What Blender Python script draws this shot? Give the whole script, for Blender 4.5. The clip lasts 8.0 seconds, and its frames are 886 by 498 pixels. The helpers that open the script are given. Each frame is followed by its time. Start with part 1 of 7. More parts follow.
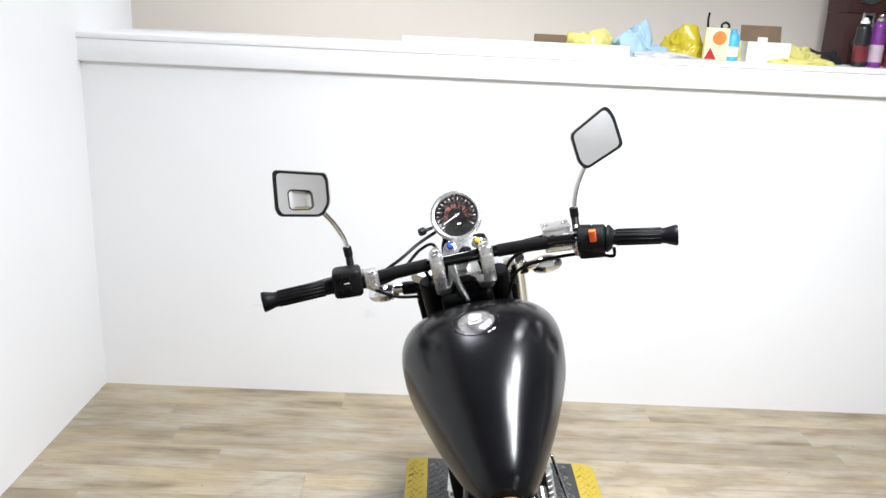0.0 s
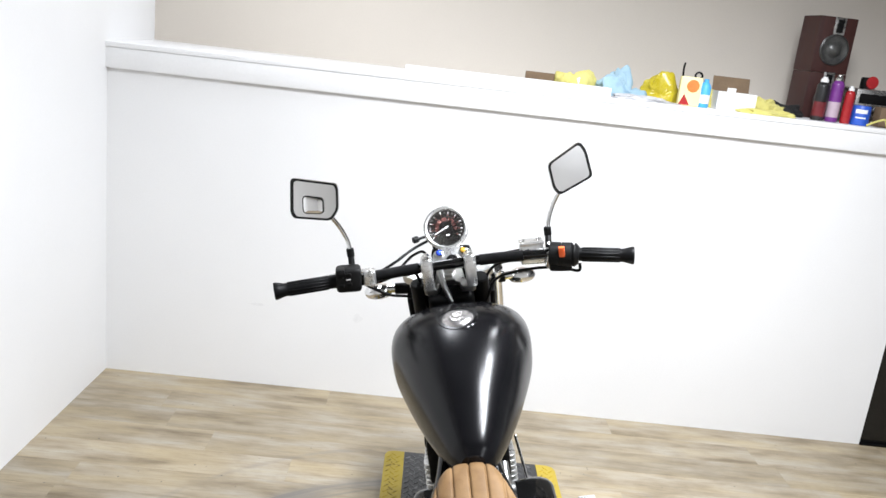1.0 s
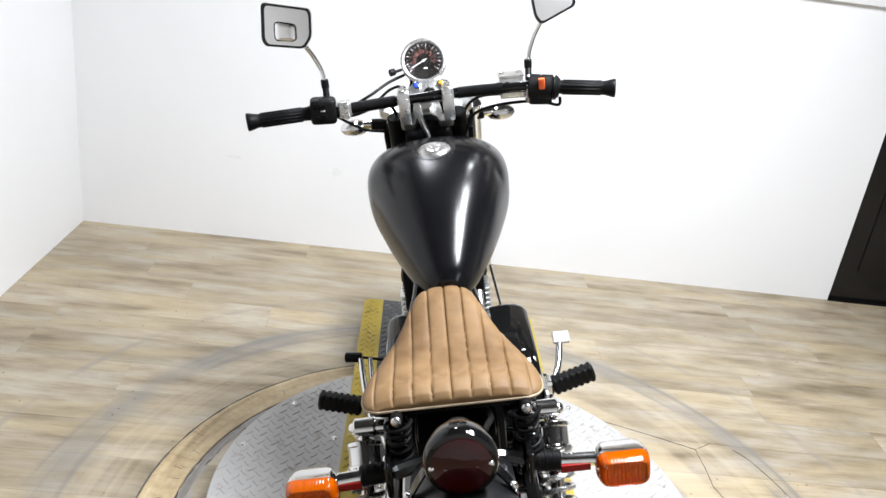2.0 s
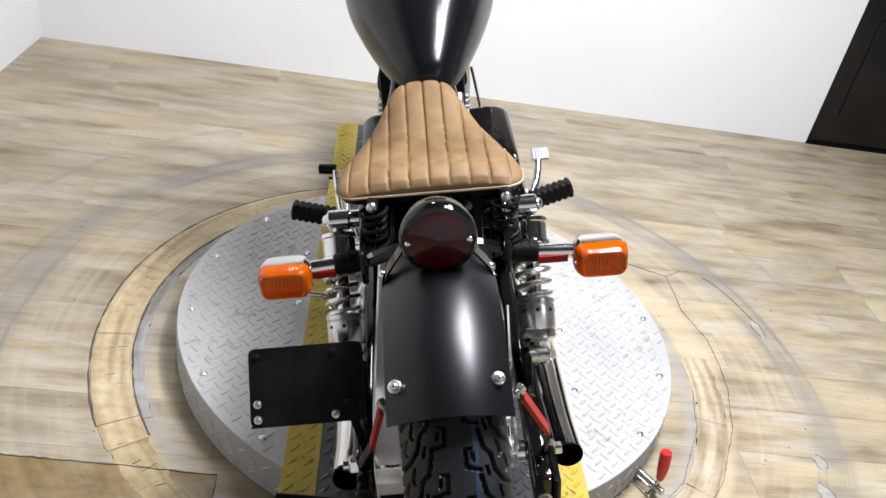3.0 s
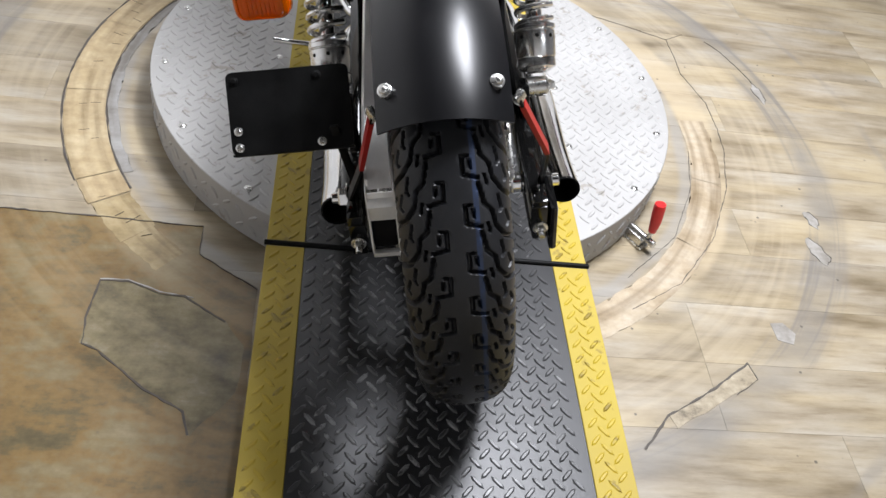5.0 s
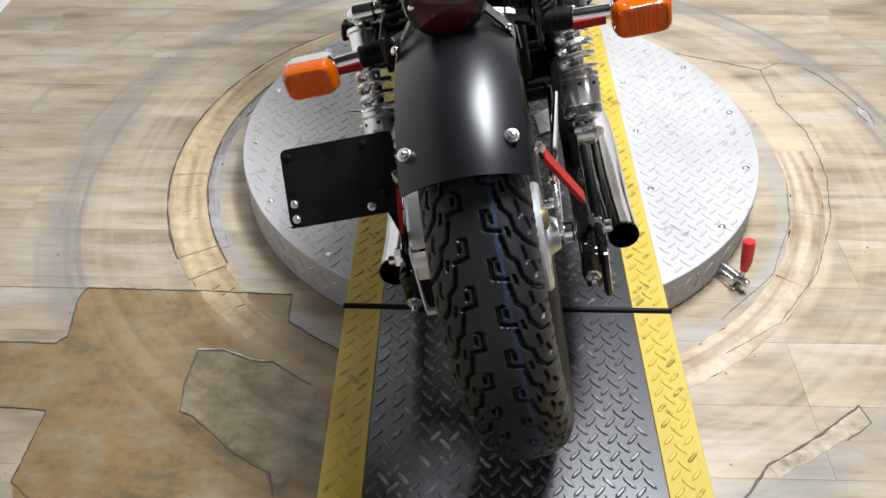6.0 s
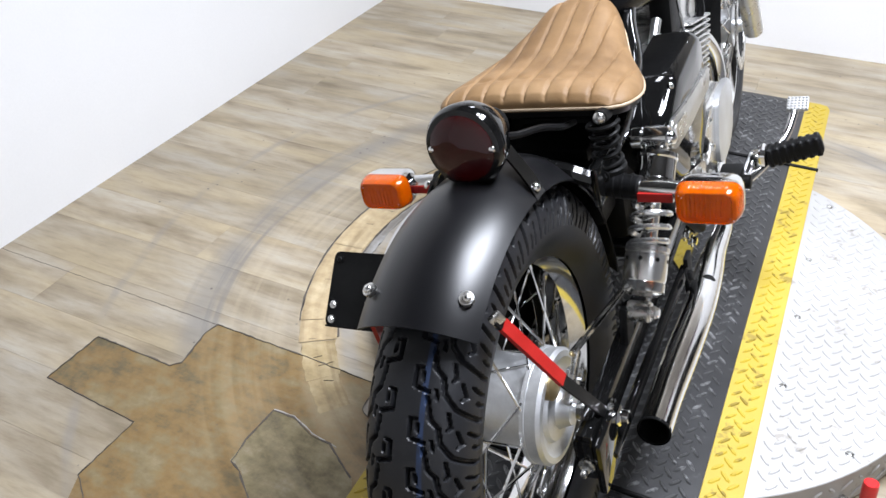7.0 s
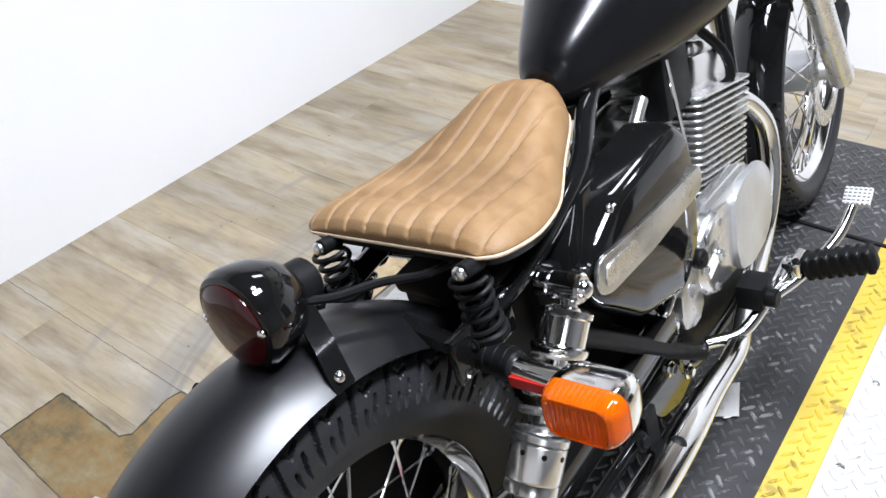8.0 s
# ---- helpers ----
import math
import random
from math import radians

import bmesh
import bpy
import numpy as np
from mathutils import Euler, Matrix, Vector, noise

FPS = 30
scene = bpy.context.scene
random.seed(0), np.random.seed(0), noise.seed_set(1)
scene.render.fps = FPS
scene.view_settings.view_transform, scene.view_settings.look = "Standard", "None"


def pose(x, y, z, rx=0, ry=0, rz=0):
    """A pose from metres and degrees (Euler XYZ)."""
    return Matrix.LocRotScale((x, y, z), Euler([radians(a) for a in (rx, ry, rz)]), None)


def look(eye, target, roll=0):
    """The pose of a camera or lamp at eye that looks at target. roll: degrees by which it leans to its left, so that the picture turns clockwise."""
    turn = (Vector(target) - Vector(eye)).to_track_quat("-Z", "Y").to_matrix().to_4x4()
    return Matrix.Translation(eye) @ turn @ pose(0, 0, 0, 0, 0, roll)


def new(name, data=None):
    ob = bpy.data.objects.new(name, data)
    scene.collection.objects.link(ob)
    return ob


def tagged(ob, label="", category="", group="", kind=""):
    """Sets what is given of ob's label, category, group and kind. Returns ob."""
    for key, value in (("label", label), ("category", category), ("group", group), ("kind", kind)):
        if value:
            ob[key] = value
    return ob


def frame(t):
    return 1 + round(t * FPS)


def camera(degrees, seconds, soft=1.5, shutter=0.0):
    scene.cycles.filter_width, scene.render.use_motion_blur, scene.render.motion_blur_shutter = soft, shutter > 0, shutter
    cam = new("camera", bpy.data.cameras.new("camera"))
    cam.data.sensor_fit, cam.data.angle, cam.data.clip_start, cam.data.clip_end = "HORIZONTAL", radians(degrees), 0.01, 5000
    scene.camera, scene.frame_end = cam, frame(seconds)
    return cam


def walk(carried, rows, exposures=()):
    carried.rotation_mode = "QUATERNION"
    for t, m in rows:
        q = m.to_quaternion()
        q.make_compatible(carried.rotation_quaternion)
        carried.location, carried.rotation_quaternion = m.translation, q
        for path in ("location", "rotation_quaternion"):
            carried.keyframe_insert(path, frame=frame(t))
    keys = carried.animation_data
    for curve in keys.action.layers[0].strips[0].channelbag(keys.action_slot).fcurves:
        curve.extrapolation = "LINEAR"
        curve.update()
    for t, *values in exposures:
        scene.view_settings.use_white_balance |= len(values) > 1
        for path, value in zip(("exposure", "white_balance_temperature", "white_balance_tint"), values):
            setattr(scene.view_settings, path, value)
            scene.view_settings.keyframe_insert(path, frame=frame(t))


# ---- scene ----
cam = camera(57.2, 8.0)
PATH = [
    (0, (-0.254, -0.733, 1.529), (-0.226, 1.183, 0.959), 2.7),
    (0.5, (-0.273, -0.938, 1.575), (-0.181, 0.991, 1.056), 6.5),
    (1, (-0.27, -0.99, 1.567), (-0.206, 0.942, 1.052), 6.6),
    (1.5, (-0.269, -1.0, 1.522), (-0.19, 0.9, 0.905), 7.4),
    (2, (-0.244, -1.003, 1.467), (-0.107, 0.829, 0.677), 7.8),
    (2.2, (-0.241, -1.008, 1.443), (-0.085, 0.791, 0.582), 8.4),
    (3.3, (-0.231, -1.012, 1.315), (0.03, 0.591, 0.149), 11.4),
    (3.5, (-0.229, -1.011, 1.298), (0.042, 0.546, 0.074), 11.4),
    (4, (-0.225, -1.014, 1.267), (0.079, 0.454, -0.056), 12.2),
    (4.5, (-0.223, -1.019, 1.225), (0.098, 0.365, -0.183), 14.0),
    (4.7, (-0.223, -1.025, 1.211), (0.098, 0.334, -0.221), 14.6),
    (5.8, (-0.175, -1.036, 1.217), (-0.054, 0.332, -0.237), 3.7),
    (6, (-0.097, -1.041, 1.234), (-0.13, 0.415, -0.137), 0.0),
    (6.5, (0.144, -1.067, 1.309), (-0.302, 0.501, 0.15), -3.6),
    (7, (0.236, -0.898, 1.27), (-0.481, 0.532, 0.069), -1.4),
    (7.5, (0.287, -0.672, 1.283), (-0.486, 0.664, 0.011), -3.6),
    (8, (0.38, -0.43, 1.268), (-0.642, 0.779, 0.046), -6.0),
]
walk(cam, [(t, look(eye, target, roll)) for t, eye, target, roll in PATH], [(0.0, -0.05, 6500, 10), (2.0, -0.02, 6500, 10), (3.5, -0.18, 6500, 12), (4.5, -0.20, 6500, 12), (6.0, -0.18, 6450, 12), (7.0, -0.02, 6250, 12), (8.0, 0.04, 6200, 12)])

# ---- world and lights ----
world = bpy.data.worlds.new("room_world")
world.use_nodes = True
world.node_tree.nodes["Background"].inputs[0].default_value = (0.9, 0.95, 1.0, 1)
world.node_tree.nodes["Background"].inputs[1].default_value = 0.3
scene.world = world


def overhead_lamp(x, y, z, sx, sy, watts, tint=(0.945, 0.98, 1.04), spread=180):
    data = bpy.data.lights.new("overhead_area_light", "AREA")
    data.shape, data.size, data.size_y, data.energy, data.color = "RECTANGLE", sx, sy, watts, tint
    data.spread = radians(spread)
    ob = new("overhead_area_light", data)
    ob.matrix_world = pose(x, y, z)
    return ob


overhead_lamp(0.22, 0.42, 2.62, 0.20, 0.52, 27)
overhead_lamp(0.58, 0.50, 2.62, 0.32, 1.15, 114, spread=155)
# Fill lamps added without a known fixture: front-left wall, then the room's back.
overhead_lamp(-0.75, 2.05, 2.62, 0.22, 0.8, 17)
overhead_lamp(2.10, -2.05, 2.62, 1.2, 0.22, 16)

# ---- materials ----


def nodes_of(name):
    m = bpy.data.materials.new(name)
    m.use_nodes = True
    return m, m.node_tree.nodes, m.node_tree.links, m.node_tree.nodes["Principled BSDF"]


def noise_tex(n, l, scale, detail=4.0, coords="Object", stretch=(1, 1, 1), rough=0.55):
    tc = n.new("ShaderNodeTexCoord")
    mp = n.new("ShaderNodeMapping")
    mp.inputs["Scale"].default_value = stretch
    tx = n.new("ShaderNodeTexNoise")
    tx.inputs["Scale"].default_value, tx.inputs["Detail"].default_value = scale, detail
    tx.inputs["Roughness"].default_value = rough
    l.new(tc.outputs[coords], mp.inputs[0])
    l.new(mp.outputs[0], tx.inputs["Vector"])
    return tx.outputs["Fac"]


def ramp(n, l, fac, stops):
    r = n.new("ShaderNodeValToRGB")
    r.color_ramp.elements[0].position, r.color_ramp.elements[0].color = stops[0][0], (*stops[0][1], 1)
    r.color_ramp.elements[1].position, r.color_ramp.elements[1].color = stops[-1][0], (*stops[-1][1], 1)
    for p, c in stops[1:-1]:
        e = r.color_ramp.elements.new(p)
        e.color = (*c, 1)
    l.new(fac, r.inputs[0])
    return r.outputs[0]


def grey(n, l, fac, lo, hi, a=0.3, b=0.7):
    mr = n.new("ShaderNodeMapRange")
    mr.inputs[1].default_value, mr.inputs[2].default_value = a, b
    mr.inputs[3].default_value, mr.inputs[4].default_value = lo, hi
    l.new(fac, mr.inputs[0])
    return mr.outputs[0]


def mixc(n, l, fac, a, b, mode="MIX"):
    mx = n.new("ShaderNodeMix")
    mx.data_type, mx.blend_type = "RGBA", mode
    if isinstance(fac, float):
        mx.inputs[0].default_value = fac
    else:
        l.new(fac, mx.inputs[0])
    for i, v in ((6, a), (7, b)):
        if isinstance(v, tuple):
            mx.inputs[i].default_value = (*v, 1)
        else:
            l.new(v, mx.inputs[i])
    return mx.outputs[2]


def bump(n, l, height, strength, dist=0.002):
    b = n.new("ShaderNodeBump")
    b.inputs["Strength"].default_value, b.inputs["Distance"].default_value = strength, dist
    l.new(height, b.inputs["Height"])
    return b.outputs[0]


def surface(name, dark, light, scale=6.0, rough=(0.4, 0.55), metal=0.0, bumps=0.0, fine=90.0, coat=0.0, stretch=(1, 1, 1), coat_rough=0.08, spec=0.5):
    m, n, l, p = nodes_of(name)
    big = noise_tex(n, l, scale, 5, stretch=stretch)
    small = noise_tex(n, l, fine, 3, stretch=stretch)
    both = mixc(n, l, 0.35, big, small)
    l.new(ramp(n, l, both, [(0.32, dark), (0.68, light)]), p.inputs["Base Color"])
    l.new(grey(n, l, both, rough[0], rough[1]), p.inputs["Roughness"])
    p.inputs["Metallic"].default_value = metal
    p.inputs["Specular IOR Level"].default_value = spec
    p.inputs["Coat Weight"].default_value, p.inputs["Coat Roughness"].default_value = coat, coat_rough
    if bumps:
        l.new(bump(n, l, small, bumps, 0.001), p.inputs["Normal"])
    return m


WALL = surface("white_wall_paint", (0.78, 0.78, 0.78), (0.83, 0.83, 0.83), 1.2, (0.5, 0.65), bumps=0.12, fine=160)
UPPER = surface("grey_upper_wall_paint", (0.55, 0.505, 0.445), (0.61, 0.56, 0.495), 1.2, (0.6, 0.7), bumps=0.12, fine=160)
TRIM = surface("white_trim_paint", (0.78, 0.78, 0.78), (0.84, 0.84, 0.84), 3, (0.35, 0.5), bumps=0.06)
# Grey chosen to hold down bounce and darken chrome reflections; the wall is never seen.
EASTWALL = surface("unseen_wall_grey", (0.20, 0.20, 0.205), (0.24, 0.24, 0.245), 1.2, (0.6, 0.7), bumps=0.12, fine=160)
# Dark only to lower the ambient fill; this ceiling stays out of view.
CEIL = surface("unseen_ceiling_dark", (0.035, 0.035, 0.037), (0.05, 0.05, 0.052), 2, (0.7, 0.8))
TANK = surface("satin_black_metallic_paint", (0.0025, 0.0025, 0.003), (0.0045, 0.0045, 0.0052), 3, (0.20, 0.24), 0.0, 0.0, 9, spec=0.30)
FENDERPAINT = surface("satin_black_fender_paint", (0.0030, 0.0030, 0.0036), (0.0050, 0.0050, 0.0058), 3, (0.29, 0.35), 0.0, 0.0, 9, spec=0.33)
GLOSS = surface("gloss_black_enamel", (0.003, 0.003, 0.003), (0.005, 0.005, 0.005), 14, (0.05, 0.09), 0.0, 0.0, 200, coat=0.2, coat_rough=0.03, spec=0.35)
SATIN = surface("satin_black_steel", (0.003, 0.003, 0.003), (0.007, 0.007, 0.007), 30, (0.35, 0.55), 0.0, 0.08, 300, spec=0.09)
PLASTIC = surface("black_plastic", (0.003, 0.003, 0.003), (0.007, 0.007, 0.007), 40, (0.40, 0.55), 0.0, 0.15, 600, spec=0.15)
RUBBER = surface("black_rubber", (0.0022, 0.0022, 0.0024), (0.006, 0.006, 0.0063), 30, (0.36, 0.50), 0.0, 0.2, 500, spec=0.13)
TYRE = surface("tyre_rubber", (0.0058, 0.0061, 0.0073), (0.0120, 0.0125, 0.0146), 12, (0.40, 0.52), 0.0, 0.15, 300, spec=0.40)
CHROME = surface("chrome", (0.72, 0.72, 0.72), (0.82, 0.82, 0.81), 25, (0.06, 0.16), 1.0, 0.02, 300)
ALU = surface("cast_aluminium", (0.48, 0.48, 0.47), (0.68, 0.68, 0.66), 20, (0.24, 0.40), 1.0, 0.12, 220)
POLISH = surface("polished_aluminium_case", (0.66, 0.66, 0.65), (0.78, 0.78, 0.77), 5, (0.17, 0.28), 0.95, 0.0, 14)
FIN = surface("silver_fin_casting", (0.58, 0.58, 0.57), (0.74, 0.74, 0.73), 30, (0.22, 0.36), 0.9, 0.08, 240)
SATINALU = surface("satin_bright_metal", (0.70, 0.69, 0.675), (0.80, 0.79, 0.775), 12, (0.34, 0.46), 0.55, 0.02, 240)
CAPMETAL = surface("polished_cap_metal", (0.58, 0.56, 0.55), (0.68, 0.66, 0.65), 18, (0.20, 0.28), 0.90, 0.05, 160)
HUB = surface("brushed_hub_aluminium", (0.55, 0.56, 0.57), (0.68, 0.69, 0.70), 20, (0.36, 0.5), 0.9, 0.1, 240)
STEEL = surface("zinc_bolt_steel", (0.5, 0.5, 0.48), (0.75, 0.74, 0.72), 60, (0.2, 0.35), 1.0, 0.05, 300)
REDTAPE = surface("red_reflective_tape", (0.27, 0.008, 0.006), (0.36, 0.013, 0.010), 30, (0.40, 0.55), 0.0, 0.1, 300, spec=0.25)
CREAM = surface("cream_piping", (0.30, 0.22, 0.14), (0.46, 0.37, 0.26), 40, (0.5, 0.7), 0, 0.2, 400)
REDHANDLE = surface("red_vinyl_grip", (0.50, 0.010, 0.012), (0.62, 0.02, 0.02), 30, (0.25, 0.4), 0, 0.05, 200)
BLUEPAINT = surface("blue_line", (0.005, 0.010, 0.025), (0.009, 0.026, 0.075), 60, (0.5, 0.7), 0, 0.1, 300)
ORANGE = surface("orange_switch", (0.75, 0.10, 0.02), (0.85, 0.14, 0.03), 40, (0.35, 0.5))
WHITE = surface("white_print", (0.75, 0.75, 0.75), (0.82, 0.82, 0.82), 40, (0.4, 0.6))
PAD = surface("dull_cast_pedal", (0.30, 0.30, 0.295), (0.40, 0.40, 0.39), 30, (0.45, 0.6), 0.3, 0.1, 240)
SCUFF = surface("grey_wall_scuff", (0.74, 0.74, 0.74), (0.80, 0.80, 0.80), 60, (0.5, 0.65))
DIAL = surface("dial_black", (0.006, 0.006, 0.006), (0.012, 0.011, 0.011), 40, (0.35, 0.5))
DIALRED = surface("dial_red", (0.055, 0.013, 0.010), (0.085, 0.022, 0.015), 40, (0.4, 0.5))
BRASS = surface("dull_brass", (0.26, 0.20, 0.10), (0.36, 0.28, 0.15), 40, (0.3, 0.45), 0.8)
BLUEGEM = surface("blue_jewel", (0.02, 0.06, 0.5), (0.04, 0.10, 0.6), 40, (0.1, 0.2))
AMBERGEM = surface("amber_jewel", (0.45, 0.26, 0.03), (0.55, 0.32, 0.05), 40, (0.1, 0.2))
BLACKDOOR = surface("black_door_paint", (0.004, 0.004, 0.004), (0.008, 0.008, 0.008), 3, (0.12, 0.25), 0, 0.03)
MAHOGANY = surface("dark_red_wood_veneer", (0.026, 0.007, 0.0055), (0.060, 0.015, 0.011), 6, (0.5, 0.65), 0, 0.1, 90, stretch=(1, 1, 0.1))


def lens_material(name, col, rough=0.12, trans=0.5, flute=0.0):
    m, n, l, p = nodes_of(name)
    f = noise_tex(n, l, 120, 2)
    l.new(ramp(n, l, f, [(0.3, tuple(c * 0.85 for c in col)), (0.7, col)]), p.inputs["Base Color"])
    p.inputs["Roughness"].default_value = rough
    p.inputs["Transmission Weight"].default_value = trans
    p.inputs["IOR"].default_value = 1.49
    if flute:
        tc, wv = n.new("ShaderNodeTexCoord"), n.new("ShaderNodeTexWave")
        wv.inputs["Scale"].default_value = 0.314 / flute
        l.new(tc.outputs["Object"], wv.inputs["Vector"])
        l.new(bump(n, l, wv.outputs["Fac"], 0.22, 0.0010), p.inputs["Normal"])
    return m


AMBER = lens_material("amber_lens", (0.93, 0.168, 0.0), 0.07, 0.62, 0.0052)
REDLENS = lens_material("dark_red_lens", (0.040, 0.0008, 0.0014), 0.05, 0.10)


def glass_material(name, col=(1, 1, 1)):
    m, n, l, p = nodes_of(name)
    p.inputs["Base Color"].default_value = (*col, 1)
    p.inputs["Roughness"].default_value, p.inputs["Transmission Weight"].default_value = 0.02, 1.0
    return m


GLASS = glass_material("clear_glass")
MIRROR = surface("mirror_glass", (0.95, 0.95, 0.945), (0.97, 0.97, 0.965), 8, (0.015, 0.03), 1.0)


def leather():
    m, n, l, p = nodes_of("tan_leather")
    a = noise_tex(n, l, 7, 5)
    b = noise_tex(n, l, 34, 5)
    vor = n.new("ShaderNodeTexVoronoi")
    vor.inputs["Scale"].default_value = 420
    tc = n.new("ShaderNodeTexCoord")
    l.new(tc.outputs["Object"], vor.inputs["Vector"])
    c1 = ramp(n, l, a, [(0.30, (0.092, 0.048, 0.016)), (0.52, (0.176, 0.101, 0.041)), (0.72, (0.250, 0.158, 0.078))])
    c2 = ramp(n, l, b, [(0.35, (0.120, 0.064, 0.024)), (0.65, (0.230, 0.140, 0.065))])
    l.new(mixc(n, l, 0.35, c1, c2), p.inputs["Base Color"])
    l.new(grey(n, l, b, 0.54, 0.68), p.inputs["Roughness"])
    p.inputs["Specular IOR Level"].default_value = 0.3
    h = mixc(n, l, 0.5, vor.outputs["Distance"], b)
    l.new(bump(n, l, h, 0.25, 0.0012), p.inputs["Normal"])
    return m


LEATHER = leather()


def worn_paint(name, dark, light, scuff, rough, amount=0.62, metal=0.0):
    m, n, l, p = nodes_of(name)
    a = noise_tex(n, l, 4, 6)
    b = noise_tex(n, l, 26, 6, rough=0.65)
    c = noise_tex(n, l, 240, 3)
    base = ramp(n, l, a, [(0.3, dark), (0.7, light)])
    mask = grey(n, l, b, 0.0, 1.0, amount, amount + 0.06)
    l.new(mixc(n, l, mask, base, scuff), p.inputs["Base Color"])
    l.new(grey(n, l, a, rough[0], rough[1]), p.inputs["Roughness"])
    l.new(bump(n, l, c, 0.2, 0.0008), p.inputs["Normal"])
    p.inputs["Metallic"].default_value = metal
    return m


YELLOW = worn_paint("yellow_deck_paint", (0.345, 0.248, 0.022), (0.42, 0.318, 0.042), (0.25, 0.180, 0.028), (0.55, 0.70), 0.60)
DECK = worn_paint("dark_grey_deck_paint", (0.012, 0.012, 0.0125), (0.026, 0.026, 0.0272), (0.042, 0.042, 0.043), (0.31, 0.43), 0.62)
# Deck lugs: worn spots, plus a lightened base that paints in their glints.
LUGDECK = worn_paint("worn_glint_dark_lug", (0.026, 0.026, 0.026), (0.060, 0.060, 0.061), (0.15, 0.15, 0.15), (0.24, 0.40), 0.54)
# Lug yellow with darker blotches spread at random.
LUGYELLOW = worn_paint("blotched_yellow_lug", (0.35, 0.240, 0.009), (0.43, 0.315, 0.018), (0.21, 0.148, 0.012), (0.4, 0.55), 0.52)
PLATE = worn_paint("mill_aluminium_plate", (0.350, 0.342, 0.330), (0.415, 0.407, 0.395), (0.285, 0.267, 0.238), (0.54, 0.66), 0.60, 0.30)


def polar(n, l):
    """Distance from the middle of the turntable, and streaks that run round it."""
    geo = n.new("ShaderNodeNewGeometry")
    off = n.new("ShaderNodeVectorMath")
    off.operation = "SUBTRACT"
    off.inputs[1].default_value = (0.0, 0.60, 0.0)
    l.new(geo.outputs["Position"], off.inputs[0])
    flat = n.new("ShaderNodeVectorMath")
    flat.operation = "MULTIPLY"
    flat.inputs[1].default_value = (1, 1, 0)
    l.new(off.outputs[0], flat.inputs[0])
    size = n.new("ShaderNodeVectorMath")
    size.operation = "LENGTH"
    l.new(flat.outputs[0], size.inputs[0])
    sep = n.new("ShaderNodeSeparateXYZ")
    l.new(off.outputs[0], sep.inputs[0])
    ang = n.new("ShaderNodeMath")
    ang.operation = "ARCTAN2"
    l.new(sep.outputs[1], ang.inputs[0])
    l.new(sep.outputs[0], ang.inputs[1])
    com = n.new("ShaderNodeCombineXYZ")
    l.new(size.outputs["Value"], com.inputs[0])
    l.new(ang.outputs[0], com.inputs[1])
    mp = n.new("ShaderNodeMapping")
    mp.inputs["Scale"].default_value = (38, 1.6, 1)
    l.new(com.outputs[0], mp.inputs[0])
    tx = n.new("ShaderNodeTexNoise")
    tx.inputs["Scale"].default_value, tx.inputs["Detail"].default_value = 1.0, 5.0
    l.new(mp.outputs[0], tx.inputs["Vector"])
    return geo, size.outputs["Value"], tx.outputs["Fac"]


